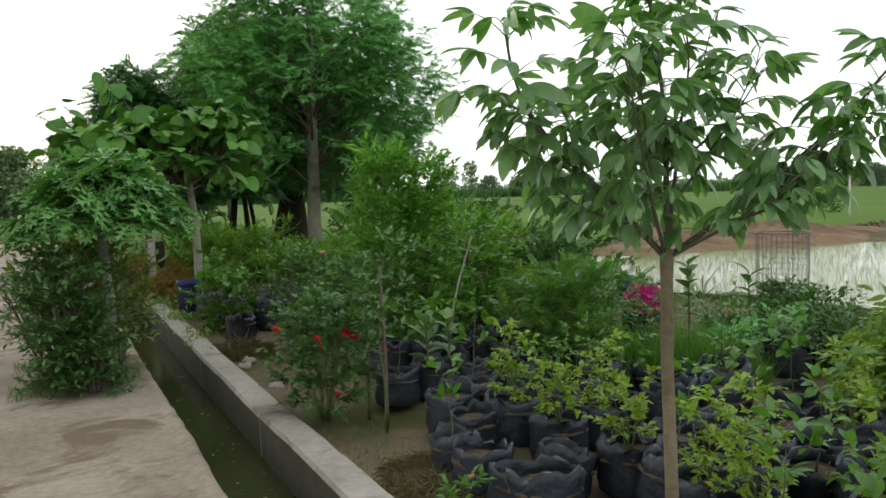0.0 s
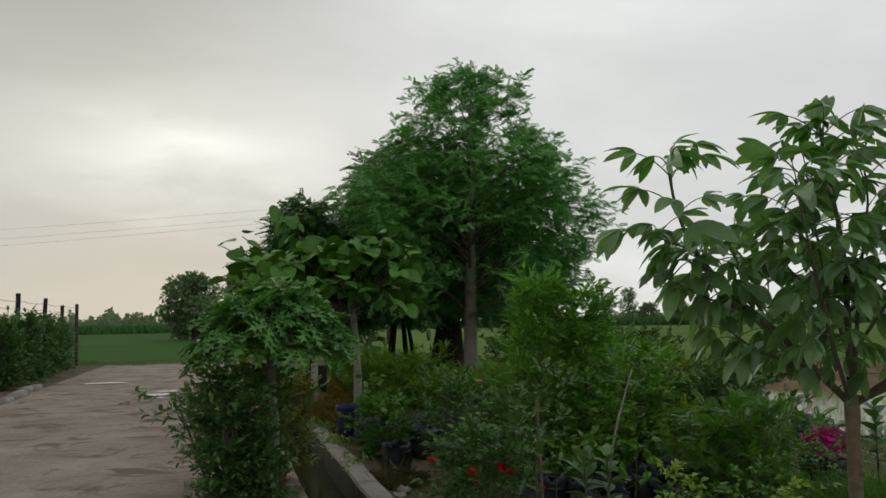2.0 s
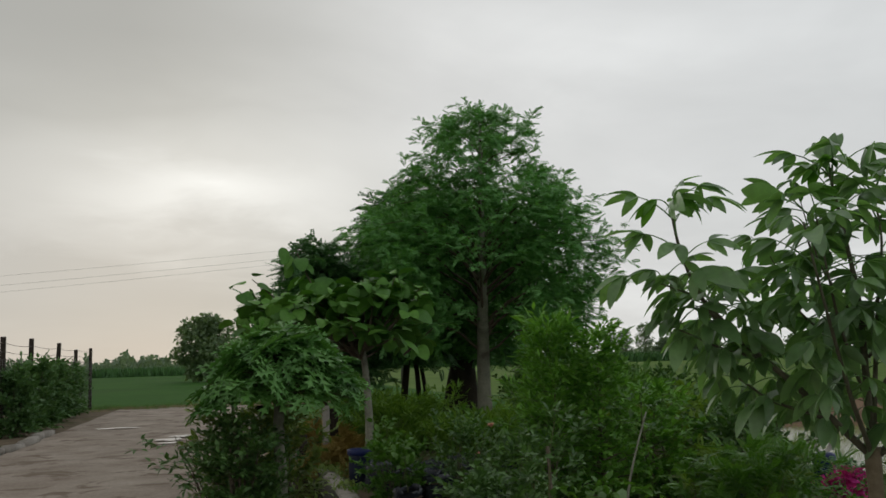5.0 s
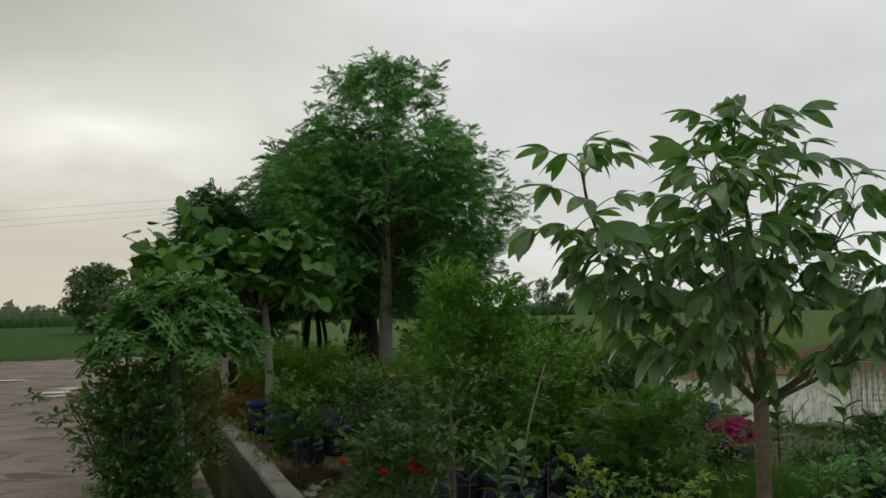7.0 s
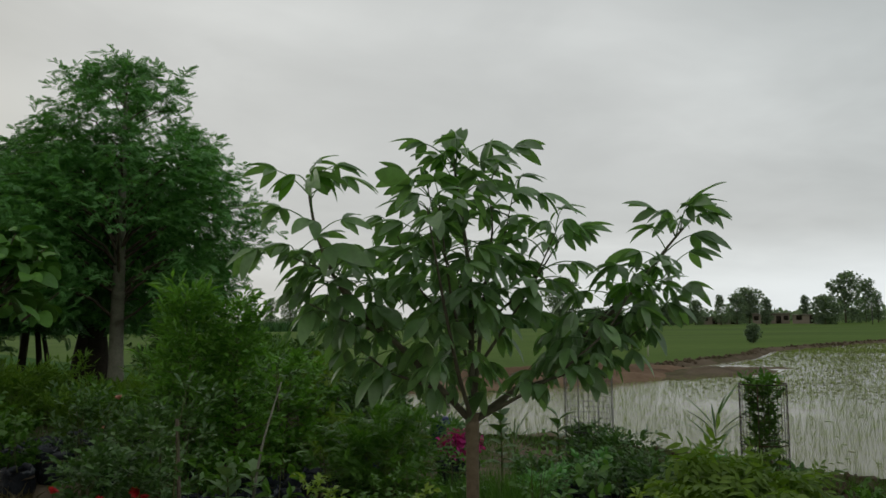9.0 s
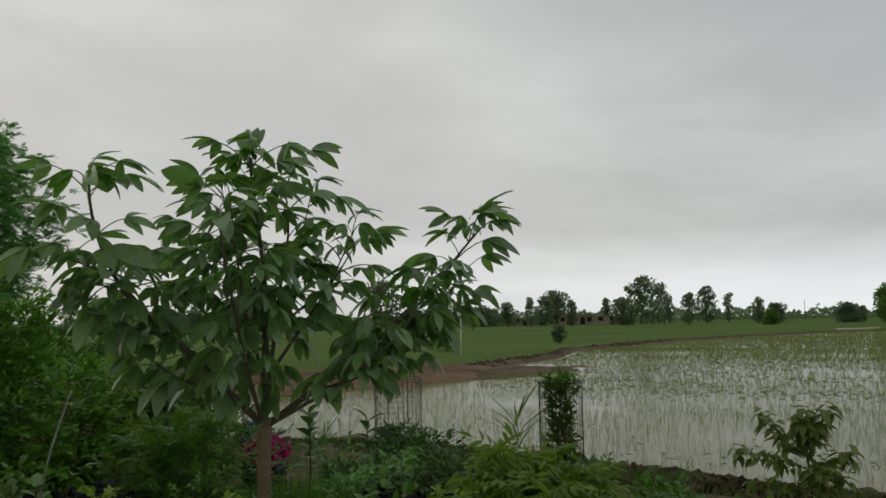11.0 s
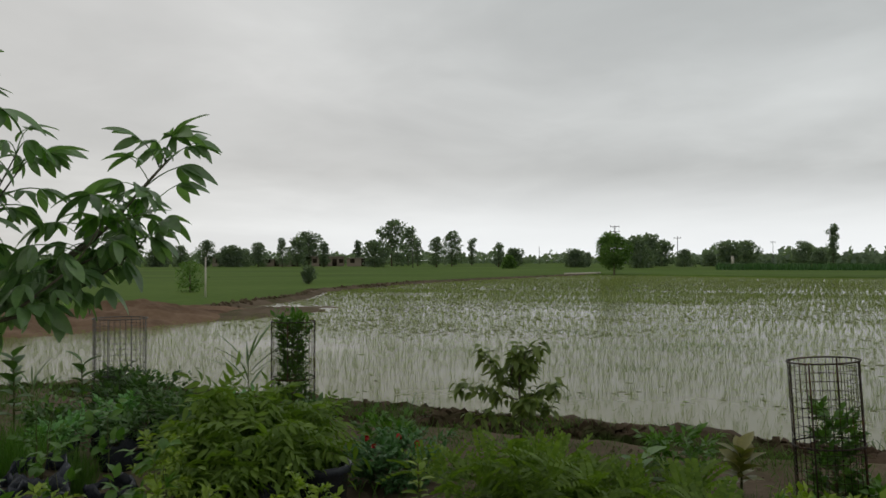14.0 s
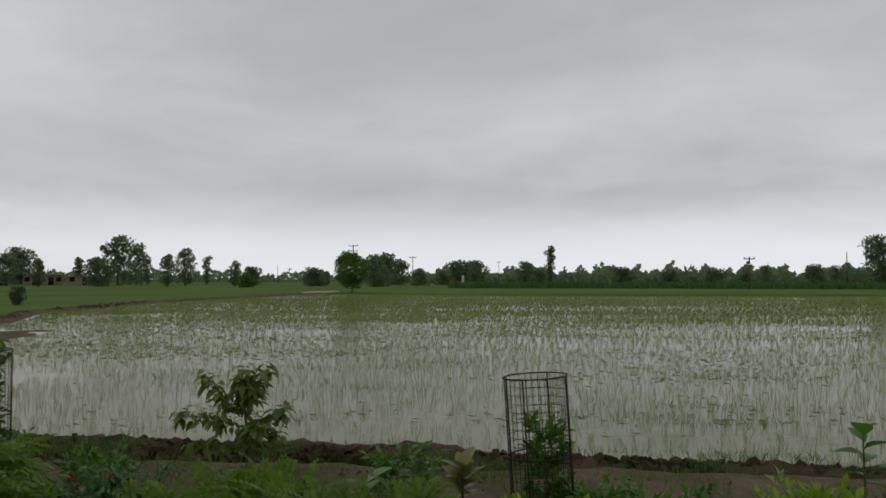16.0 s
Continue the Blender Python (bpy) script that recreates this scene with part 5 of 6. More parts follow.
for k, (x, y, hh, rr_) in enumerate(((2.7, 14.6, 0.68, 0.6), (3.5, 15.6, 0.62, 0.7), (4.3, 14.4, 0.4, 0.6), (2.6, 17.4, 0.65, 0.8), (4.3, 12.4, 0.5, 0.6), (3.3, 12.6, 0.5, 0.4), (6.3, 15.4, 0.7, 0.9))):
    shrub("yellowish_weed_clump", (x, y, 0), "tall clump of feathery yellowish-green weeds", "weeds", FAR_LANCE, 0.15, LEAF_WEED, GREEN_STEM, "weed clumps behind the nursery", seed=350 + k, height=hh, radius=rr_, trunk=0.012,
          branches=56, bare=0.08, profile=VASE, twigs=7, twig=0.24, leaves=6, stems=8, rise=0.9, droop=0.35)
for k, (x, y) in enumerate(((4.85, 10.9), (6.2, 10.2), (6.3, 13.6), (7.8, 14.8), (8.6, 19.0), (7.2, 20.0))):
    shrub("mixed_shrub", (x, y, -0.05), "leafy green shrub near the paddy bank", "bush", FAR_OVAL, 0.13, LEAF_BUSH if k % 2 else LEAF_BRIGHT, seed=360 + k, height=0.85 + 0.12 * k, radius=0.55 + 0.08 * k, trunk=0.02, branches=44, bare=0.1, profile=DOME, twigs=7, twig=0.24, leaves=6, stems=4, rise=0.55)
shrub("feathery_herb", (3.85, 5.75, 0), "soft feathery bright green herb clump", "bush", FERN, 0.12, LEAF_BRIGHT, GREEN_STEM, seed=371, height=0.8, radius=0.4, trunk=0.01, branches=50, bare=0.1, profile=DOME, twigs=6, twig=0.16, leaves=5, stems=7, rise=0.8)
shrub("feathery_herb", (4.25, 6.5, 0), "soft feathery green herb clump", "bush", FERN, 0.12, LEAF_OLIVE, GREEN_STEM, seed=372, height=0.6, radius=0.38, trunk=0.01, branches=44, bare=0.1, profile=DOME, twigs=6, twig=0.16, leaves=5, stems=7, rise=0.8)


def blades(seed, n, place, tall, width, mat=None, lean=0.5):
    """Grass blades: bent strips that taper to a point."""
    rr = rng_for(seed)
    shape = (np.array([(-0.5, 0, 0), (0.5, 0, 0), (-0.36, 0.5, 0.04), (0.36, 0.5, 0.04), (0, 1, 0.22)]) * np.array((width, 1, 1)), [(0, 1, 3, 2), (2, 3, 4)])
    p = place(rr, n)
    w = np.stack([rr.normal(0, lean, n), rr.normal(0, lean, n), np.ones(n)], 1)
    u = np.stack([rr.normal(0, 1, n), rr.normal(0, 1, n), np.full(n, 0.2)], 1)
    return Buf().scatter(shape, p, w, u, tall * rr.uniform(0.45, 1.2, n))


def stalks(seed, pts, tall, width, lean):
    """Thin pointed blades, one triangle each."""
    rr = rng_for(seed)
    n = len(pts)
    w = np.stack([rr.normal(0, lean, n), rr.normal(0, lean, n), np.ones(n)], 1)
    u = np.stack([rr.normal(0, 1, n), rr.normal(0, 1, n), np.full(n, 0.2)], 1)
    return Buf().scatter((np.array([(-0.5 * width, 0, 0), (0.5 * width, 0, 0), (0, 1, 0.15)]), [(0, 1, 2)]), pts, w, u, tall * rr.uniform(0.45, 1.2, n))


def disc(x, y, rad, z=0.0):
    def place(rr, n):
        a, q = rr.uniform(0, 2 * np.pi, n), rad * np.sqrt(rr.uniform(0, 1, n))
        return np.stack([x + q * np.cos(a), y + q * np.sin(a), np.full(n, z)], 1)
    return place


whole("tall_grass_clump", blades(381, 2600, disc(4.35, 5.15, 0.42), 0.5, 0.018, None, 0.25), LEAF_BRIGHT, "thick clump of tall bright green grass", "grass", "stuff")
whole("tall_grass_clump", blades(382, 1800, disc(4.75, 4.95, 0.3), 0.3, 0.018, None, 0.3), GRASS, "thick clump of tall green grass", "grass", "stuff")

boug = thing("bougainvillea", (5.26, 6.62, 0.02), "potted bougainvillea topped with bright magenta bracts", "potted plant")
poly_bag(boug, 0.21, 0.3, 391)
w, p, ways, ups = grow(392, 0.34, 0.26, 0.012, 22, 0.2, DOME, 5, 0.1, 5, stems=4, rise=0.7)
for v in w.v:
    v += np.array((0, 0, 0.26))
part("stem", w, BARK, boug)
part("foliage", Buf().scatter(SMALL, p + np.array((0, 0, 0.26)), ways, ups, rng_for(393).uniform(0.03, 0.06, len(p))), LEAF_DARK, boug)
rr = rng_for(394)
n = 950
c = np.array([(-0.11, 0.06, 0.60), (-0.04, 0.02, 0.67), (0.05, -0.03, 0.66), (0.12, -0.08, 0.58), (-0.02, -0.06, 0.57)])[rr.integers(0, 5, n)] + rr.normal(0, 0.04, (n, 3)) + np.array((0.0, 0.0, -0.14))
part("bract", Buf().scatter(blade(0.75, 2, 0.3, 0.1), c, rr.normal(0, 1, (n, 3)) + np.array((0, 0, 0.5)), rr.normal(0, 1, (n, 3)) + np.array((0, 0, 1.0)), rr.uniform(0.035, 0.065, n)), PINK_PETAL, boug, "magenta papery bracts", "stuff")

# dark potted row by the bougainvillea, and medium shrubs beyond it
for k in range(9):
    x, y = 5.15 + 0.34 * (k % 5) + 0.3 * (k // 5), 5.35 - 0.34 * (k % 5) + 0.42 * (k // 5)
    potted("potted_shrub", (x, y, 0), "dark green potted shrub with a pale stem", OVAL, 0.075, LEAF_BUSH if k % 3 else LEAF_FEATHER, 0.17, 0.22, "dark potted shrubs in a row", BARK, seed=400 + k,
           height=0.10 + 0.04 * (k % 4), radius=0.17, trunk=0.008, branches=18, bare=0.2, profile=DOME, twigs=5, twig=0.13, leaves=5, stems=2, rise=0.7, wood_twigs=True)
big_leaf_plant("tall_seedling", (5.75, 6.55, 0), "upright seedling with broad dark leaves", 16, LEAF_BUSH, 0.19, 0.8, 411)
big_leaf_plant("tall_seedling", (6.2, 6.2, 0), "upright seedling with broad green leaves", 15, LEAF_BUSH, 0.18, 0.72, 412)
shrub("mixed_shrub", (6.45, 5.75, -0.05), "loose shrub with small pale flowers", "bush", FAR_OVAL, 0.075, LEAF_BUSH, seed=413, height=0.45, radius=0.4, trunk=0.012, branches=40, bare=0.1, profile=DOME, twigs=6, twig=0.2, leaves=5, stems=5, rise=0.7, wood_twigs=True)

# bright green potted saplings near the middle
def compound(pairs, droop, seed):
    """A drooping leaf of paired pointed leaflets and one at its end."""
    rr = rng_for(seed)
    t = np.repeat((np.arange(pairs) + 0.7) / pairs, 2)[:-1]
    n = len(t)
    side = np.tile((-1.0, 1.0), pairs)[:n]
    side[-1] = 0.0
    p = np.stack([0 * t, t * 0.8, -droop * t * t], 1)
    w = np.stack([side, np.where(side == 0, 1.0, 0.55), -0.35 + rr.normal(0, 0.12, n)], 1)
    return (lambda b: (np.concatenate(b.v), b.f))(Buf().scatter(blade(0.32, 3, 0.15, 0.3), p, w, np.tile((0, 0, 1.0), (n, 1)), np.full(n, 0.46)))


COMPOUND = compound(4, 0.5, 419)
for k, (x, y, hh) in enumerate(((5.0, 3.6, 0.46), (4.72, 3.55, 0.34), (5.28, 3.35, 0.36), (5.42, 3.75, 0.32), (4.75, 3.15, 0.26), (5.6, 3.4, 0.22), (5.1, 3.05, 0.16), (4.45, 3.3, 0.14))):
    potted("bright_sapling", (x, y, 0), "bright green sapling with drooping compound leaves in a black bag", COMPOUND, 0.22, LEAF_OLIVE, 0.16, 0.25, "bright compound-leaved saplings", None, 0.0, 0.35, seed=420 + k,
           height=hh, radius=0.25, trunk=0.008, branches=13, bare=0.15, profile=VASE, twigs=3, twig=0.14, leaves=3, rise=0.8, droop=0.3)
pot = thing("square_black_pot", (5.12, 2.93, 0), "large black plastic pot standing among seedlings", "plant pot")
part("body", Buf().add(*lathe([(0.15, 0.0), (0.17, 0.02), (0.19, 0.27), (0.215, 0.28), (0.215, 0.33), (0.19, 0.33), (0.185, 0.24)], 24)), BLACK_BAG, pot)
part("soil", Buf().add(*lathe([(0.186, 0.23), (0.17, 0.26), (0.01, 0.265)], 16, 0.02, 7)), POT_SOIL, pot)

marigold = shrub("red_flowered_bush", (6.02, 2.85, -0.01), "low dark rounded bush dotted with red flowers", "bush", SMALL, 0.05, LEAF_DARK, GREEN_STEM, seed=441, height=0.24, radius=0.36, trunk=0.01, branches=70, bare=0.05, profile=DOME, twigs=8, twig=0.1, leaves=6, stems=7, rise=0.4)
blooms(marigold, [(-0.1, 0.18, 0.31), (0.02, -0.02, 0.33), (-0.02, -0.2, 0.31), (0.1, 0.3, 0.29), (-0.2, 0.05, 0.3)], RED_PETAL, 0.07, 442)

for k, (x, y, hh) in enumerate(((5.25, 1.95, 0.22), (5.5, 1.55, 0.24), (5.8, 1.8, 0.2), (5.7, 1.25, 0.16), (5.4, 1.1, 0.16), (6.1, 1.55, 0.14), (5.35, 0.5, 0.1), (5.8, 0.7, 0.1))):
    shrub("feathery_seedling", (x, y, 0), "low seedling with soft feathery fronds", "seedling", pinnate(8, 0.25, 0.075, 0.5), 0.20, LEAF_OLIVE, GREEN_STEM, "feathery seedlings near the paddy", seed=450 + k, height=hh * 0.75, radius=0.24, trunk=0.008,
          branches=14, bare=0.2, profile=SPREAD, twigs=3, twig=0.12, leaves=3, stems=3, rise=0.9, droop=0.5)
big_leaf_plant("croton", (6.66, 0.42, 0), "croton with broad bronze and yellow leaves", 19, LEAF_CROTON, 0.20, 0.30, 461, BROAD, (0.2, 1.4))
big_leaf_plant("croton", (5.95, 1.0, 0), "young plant with one bronze and several pale leaves", 8, LEAF_GREY, 0.2, 0.34, 462, BROAD, (0.2, 1.2))
big_leaf_plant("lime_seedling", (4.95, 2.12, 0), "upright lime-green seedling among black bags", 16, LEAF_LIME, 0.11, 0.44, 463, BROAD, (0.2, 1.0))
for k, (x, y) in enumerate(((5.75, -0.1), (5.6, -0.75), (6.1, -1.0), (5.9, -1.7), (6.3, -0.5), (5.4, 0.1), (6.25, -1.9), (7.0, 0.9), (6.9, 3.4), (6.5, 4.4), (6.0, 4.9))):
    shrub("leafy_weed", (x, y, -0.01), "low leafy green weed on bare soil", "weeds", OVAL, 0.085, LEAF_BRIGHT if k % 3 else LEAF_LIME, GREEN_STEM, "leafy weeds along the paddy bed", seed=470 + k, height=0.13 + 0.02 * (k % 4), radius=0.24, trunk=0.006,
          branches=20, bare=0.1, profile=DOME, twigs=4, twig=0.12, leaves=5, stems=5, rise=0.7, droop=0.3)
big_leaf_plant("tall_seedling", (6.6, -2.35, 0), "seedling with heart-shaped leaves", 10, LEAF_BRIGHT, 0.22, 0.62, 481, BROAD, (-0.2, 0.8))


# ---- wire tree guards and saplings by the bank ----
def tree_guard(at, turn, tall, rad, seed, leaf_mat, plant_h, plant_r, label, lean=0.0, leaf_size=0.085, dense=46, wire=None):
    ob = thing("tree_guard", at, label, "tree guard", "wire tree guards", "", turn)
    ob.matrix_basis = pose(*at, -lean, 0, 0) @ pose(0, 0, 0, 0, 0, turn)
    for k in range(4):
        a = k * math.pi / 2
        x, y = rad * math.cos(a), rad * math.sin(a)
        part("upright", Buf().add(*bevel_box(x - 0.0045, y - 0.0045, -0.12, x + 0.0045, y + 0.0045, tall, 0.0012)), wire or IRON, ob)
    for z in (0.06, tall * 0.48, tall):
        a = np.linspace(0, 2 * np.pi, 33)
        v, f = tube(np.stack([rad * np.cos(a), rad * np.sin(a), np.full(33, z)], 1), 0.0058, 6, False)
        part("hoop", Buf().add(v, f), wire or IRON, ob)
    net = Buf()
    q = rad - 0.006
    for k in range(30):
        a = 2 * math.pi * k / 30
        net.add(*tube([(q * math.cos(a), q * math.sin(a), 0.06), (q * math.cos(a), q * math.sin(a), tall)], 0.0022, 3, False))
    for z in np.arange(0.11, tall, 0.058):
        a = np.linspace(0, 2 * np.pi, 27)
        net.add(*tube(np.stack([q * np.cos(a), q * np.sin(a), np.full(27, z)], 1), 0.0022, 3, False))
    part("wire_netting", net, wire or IRON, ob, "welded wire netting", "stuff")
    shrub("guarded_sapling", at, "young leafy sapling inside a wire guard", "sapling", OVAL, leaf_size, leaf_mat, GREEN_STEM, "guarded saplings", seed=seed, height=plant_h, radius=plant_r, trunk=0.012, branches=dense, bare=0.06,
          profile=COLUMN, twigs=6, twig=0.11, leaves=5, stems=2, rise=0.8, droop=0.1, wood_twigs=True)
    return ob


tree_guard((7.47, 4.72, -0.03), 20, 1.08, 0.22, 501, LEAF_BRIGHT, 1.12, 0.12, "dark wire tree guard filled with a leafy sapling", dense=60, leaf_size=0.07)
tree_guard((6.36, -0.17, -0.02), 68, 1.03, 0.222, 502, LEAF_BRIGHT, 0.66, 0.12, "rusty wire tree guard round a half-grown sapling", 3.5, 0.075, 24)
tree_guard((7.02, 6.55, -0.04), 20, 1.10, 0.27, 503, LEAF_BUSH, 0.45, 0.16, "grey wire tree guard round a small sapling", wire=GREY_IRON)


def guava():
    ob = thing("bank_sapling", (7.42, 2.32, -0.02), "young broad-leaved sapling on a thin bent stem", "sapling")
    r = rng_for(511)
    part("stem", Buf().add(*tube(polyline([(0, 0, -0.05), (0.02, -0.01, 0.35), (0.0, 0.02, 0.62), (0.01, -0.05, 0.85)], 14), np.linspace(0.016, 0.006, 14), 8)), BARK, ob)
    limbs = [([(0.0, 0.01, 0.5), (-0.02, 0.12, 0.68), (-0.03, 0.2, 0.82)], 12), ([(0.0, 0.0, 0.55), (0.03, -0.12, 0.74), (0.03, -0.2, 0.90)], 14), ([(0.01, 0.0, 0.42), (-0.02, 0.2, 0.5), (-0.02, 0.42, 0.50)], 11),
             ([(0.01, 0.0, 0.4), (0.02, -0.16, 0.5), (0.02, -0.28, 0.55)], 12), ([(0, 0, 0.5), (0.14, 0.02, 0.66), (0.22, 0.03, 0.75)], 9), ([(0, 0, 0.35), (-0.1, -0.08, 0.42), (-0.2, -0.16, 0.45)], 9), ([(0, 0, 0.28), (-0.05, 0.15, 0.3), (-0.12, 0.28, 0.3)], 8),
             ([(0.0, 0.02, 0.62), (0.0, -0.03, 0.8), (0.0, -0.06, 0.88)], 10), ([(0, 0.0, 0.3), (0.08, -0.14, 0.36), (0.1, -0.22, 0.36)], 7)]
    shapes = [Buf().add(*blade(0.44, 4, 0.14, 0.4 + 0.12 * k)).mesh("leaf", LEAF_HEDGE_OLIVE) for k in range(3)]
    k = 0
    for pts, count in limbs:
        line = polyline([(x * 1.3, y * 1.35 + 0.13 * max(0.0, z - 0.2), z * 1.07) for x, y, z in pts], 10)
        branch = part("branch", Buf().add(*tube(line, np.linspace(0.007, 0.003, 10), 5)), BARK, ob)
        for j in range(int(count * 5.0)):
            k += 1
            j = j / 5.0
            p = line[min(9, int(2 + 8 * j / count))] + r.normal(0, 0.03, 3)
            a = k * 2.399
            y = Vector((math.cos(a), math.sin(a), r.normal(-0.15, 0.35))).normalized()
            x = y.cross(Vector((0, 0, 1))).normalized()
            z = x.cross(y)
            leaf = part("leaf", shapes[k % 3], None, branch)
            leaf.matrix_basis = Matrix(((x[0], y[0], z[0], p[0]), (x[1], y[1], z[1], p[1]), (x[2], y[2], z[2], p[2]), (0, 0, 0, 1))) @ pose(0, 0, 0, 0, r.normal(0, 18), 0) @ Matrix.Scale(r.uniform(0.085, 0.14), 4)


guava()


def spiky(at, size, seed, label):
    ob = thing("spiky_seedling", at, label, "seedling", "spiky seedlings on the bank")
    rr = rng_for(seed)
    part("stem", Buf().add(*tube([(0, 0, -0.04), (0, 0, size * 0.5), (0.005, 0, size * 0.9)], [0.006, 0.005, 0.003], 5)), GREEN_STEM, ob)
    me = Buf().add(*blade(0.04, 4, 0.2, 0.18)).mesh("frond", LEAF_BUSH)
    for k in range(22):
        a = k * 2.399
        t = k / 22
        y = Vector((math.cos(a), math.sin(a), 0.1 + 1.1 * t + rr.normal(0, 0.1))).normalized()
        x = y.cross(Vector((0, 0, 1))).normalized()
        z = x.cross(y)
        q = (0, 0, size * (0.2 + 0.65 * t))
        f = part("frond", me, None, ob)
        f.matrix_basis = Matrix(((x[0], y[0], z[0], q[0]), (x[1], y[1], z[1], q[1]), (x[2], y[2], z[2], q[2]), (0, 0, 0, 1))) @ Matrix.Scale(size * rr.uniform(0.6, 0.9), 4)


spiky((7.45, 5.25, -0.02), 0.8, 521, "thin spiky pale seedling beside a tree guard")
spiky((7.75, 3.55, -0.02), 0.3, 522, "thin spiky pale seedling on the muddy bank")
spiky((6.2, 6.85, -0.02), 0.6, 523, "tall thin pale seedling near the bank")

# ---- bins and clutter at the far end of the wall ----
bin_ = thing("blue_drum", (1.74, 11.95, 0), "dark blue open plastic drum standing behind the channel wall", "drum")
part("body", Buf().add(*lathe([(0.13, 0.0), (0.145, 0.01), (0.16, 0.2), (0.155, 0.36), (0.165, 0.44), (0.15, 0.44), (0.14, 0.3), (0.12, 0.05)], 24)), surface("blue_black_plastic", (0.008, 0.012, 0.03), (0.014, 0.02, 0.05), 5.0, 50.0, 0.4, 0.1), bin_)
part("rim", Buf().add(*lathe([(0.166, 0.40), (0.176, 0.405), (0.178, 0.47), (0.17, 0.478), (0.155, 0.475), (0.155, 0.40)], 24)), BLUE, bin_, "brighter blue rim")
pot2 = thing("blue_drum", (4.55, 7.2, 0), "dark blue plastic drum half hidden by shrubs", "drum")
part("body", Buf().add(*lathe([(0.14, 0.0), (0.15, 0.01), (0.165, 0.25), (0.16, 0.5), (0.17, 0.55), (0.15, 0.55), (0.14, 0.3)], 24)), BLUE, pot2)

drum = thing("blue_drum", (7.35, 9.65, -0.07), "blue plastic drum with a pale coil of hose on top", "drum")
part("body", Buf().add(*lathe([(0.12, 0.0), (0.135, 0.01), (0.145, 0.17), (0.138, 0.32), (0.145, 0.40), (0.10, 0.42), (0.02, 0.42)], 22)), BLUE, drum)
a = np.linspace(0, 2 * np.pi * 3.5, 70)
part("hose_coil", Buf().add(*tube(np.stack([(0.13 - 0.008 * np.sin(a * 2.1)) * np.cos(a), 0.035 * np.sin(a * 0.7), 0.55 + 0.12 * np.sin(a)], 1), 0.014, 5)), WHITE, drum, "pale coiled hose")


def straw(at, rad, tall, seed, n, mat, label, length=0.18):
    rr = rng_for(seed)
    q, a = rad * np.sqrt(rr.uniform(0, 1, n)), rr.uniform(0, 2 * np.pi, n)
    z = tall * (1 - (q / rad) ** 2) * rr.uniform(0.2, 1.0, n)
    p = np.stack([at[0] + q * np.cos(a), at[1] + q * np.sin(a), at[2] + z], 1)
    w = np.stack([rr.normal(0, 1, n), rr.normal(0, 1, n), rr.normal(0, 0.25, n)], 1)
    whole("dry_grass_heap", Buf().scatter(diamond(0.035, 0.015), p, w, np.tile((0, 0, 1.0), (n, 1)), length * rr.uniform(0.5, 1.3, n)), mat, label, "grass heap", "stuff")


straw((1.78, 3.95, 0.0), 0.34, 0.09, 531, 5200, DRY_GRASS, "flattened heap of dry cut grass on soil", 0.12)
straw((1.95, 4.35, 0.0), 0.3, 0.05, 532, 2400, DRY_GRASS, "thin scatter of dry cut grass", 0.1)
straw((1.72, 8.7, 0.0), 0.3, 0.12, 533, 3000, DRY_GRASS, "small heap of dry twigs and grass", 0.16)
straw((1.56, 13.5, 0.0), 0.5, 0.45, 535, 4200, STRAW, "low heap of yellow straw behind the drum", 0.24)
straw((1.62, 16.2, 0.0), 0.75, 0.62, 534, 5200, STRAW, "heap of yellow straw at the channel's end", 0.35)
slab_ = thing("flat_stone", (1.62, 3.72, 0.02), "flat grey stone lying by the channel wall", "stone")
part("stone", Buf().add(*lathe([(0.10, -0.03), (0.13, 0.0), (0.12, 0.035), (0.02, 0.045)], 9, 0.1, 541)), WALL_TOP, slab_)
for k, (x, y) in enumerate(((1.62, 7.9), (1.66, 6.9), (1.7, 8.15))):
    s = thing("pale_stone", (x, y, 0.0), "small pale stone beside the channel wall", "stone", "pale stones by the wall")
    part("stone", Buf().add(*lathe([(0.05, -0.02), (0.075, 0.0), (0.06, 0.035), (0.01, 0.045)], 8, 0.12, 542 + k)), WALL_TOP, s)
post = thing("concrete_post", (1.55, 14.6, 0), "short pale concrete post with a dark plate", "post")
part("shaft", Buf().add(*bevel_box(-0.055, -0.055, -0.2, 0.055, 0.055, 0.95, 0.01)), WALL_TOP, post)
part("plate", Buf().add(*bevel_box(0.06, -0.04, 0.45, 0.2, 0.0, 0.9, 0.006)), DARK_BARK, post)
sack = thing("white_sack", (4.2, 16.2, 0), "crumpled white sack lying among black bags", "sack")
part("cloth", Buf().add(*lathe([(0.16, 0.0), (0.22, 0.06), (0.18, 0.16), (0.05, 0.2)], 14, 0.16, 551)), WHITE, sack)
rr = rng_for(556)
n = 2600
q = np.stack([1.40 + rr.normal(0, 0.09, n), rr.uniform(0, 1, n) ** 0.7 * 7.0 + 8.5, 0.10 + np.abs(rr.normal(0, 0.035, n))], 1)
keep = bumps(q[:, 0] * 4, q[:, 1], 0.9, 557) + (q[:, 1] - 12) * 0.16 > 0
q = q[keep]
n = len(q)
whole("creeping_weeds", Buf().scatter(OVAL, q, rr.normal(0, 1, (n, 3)) + np.array((0, 0, 0.4)), np.tile((0, 0, 1.0), (n, 1)) + rr.normal(0, 0.4, (n, 3)), rr.uniform(0.03, 0.075, n)), LEAF_HEDGE_OLIVE,
      "low olive weeds creeping over the old channel wall", "weeds", "stuff")
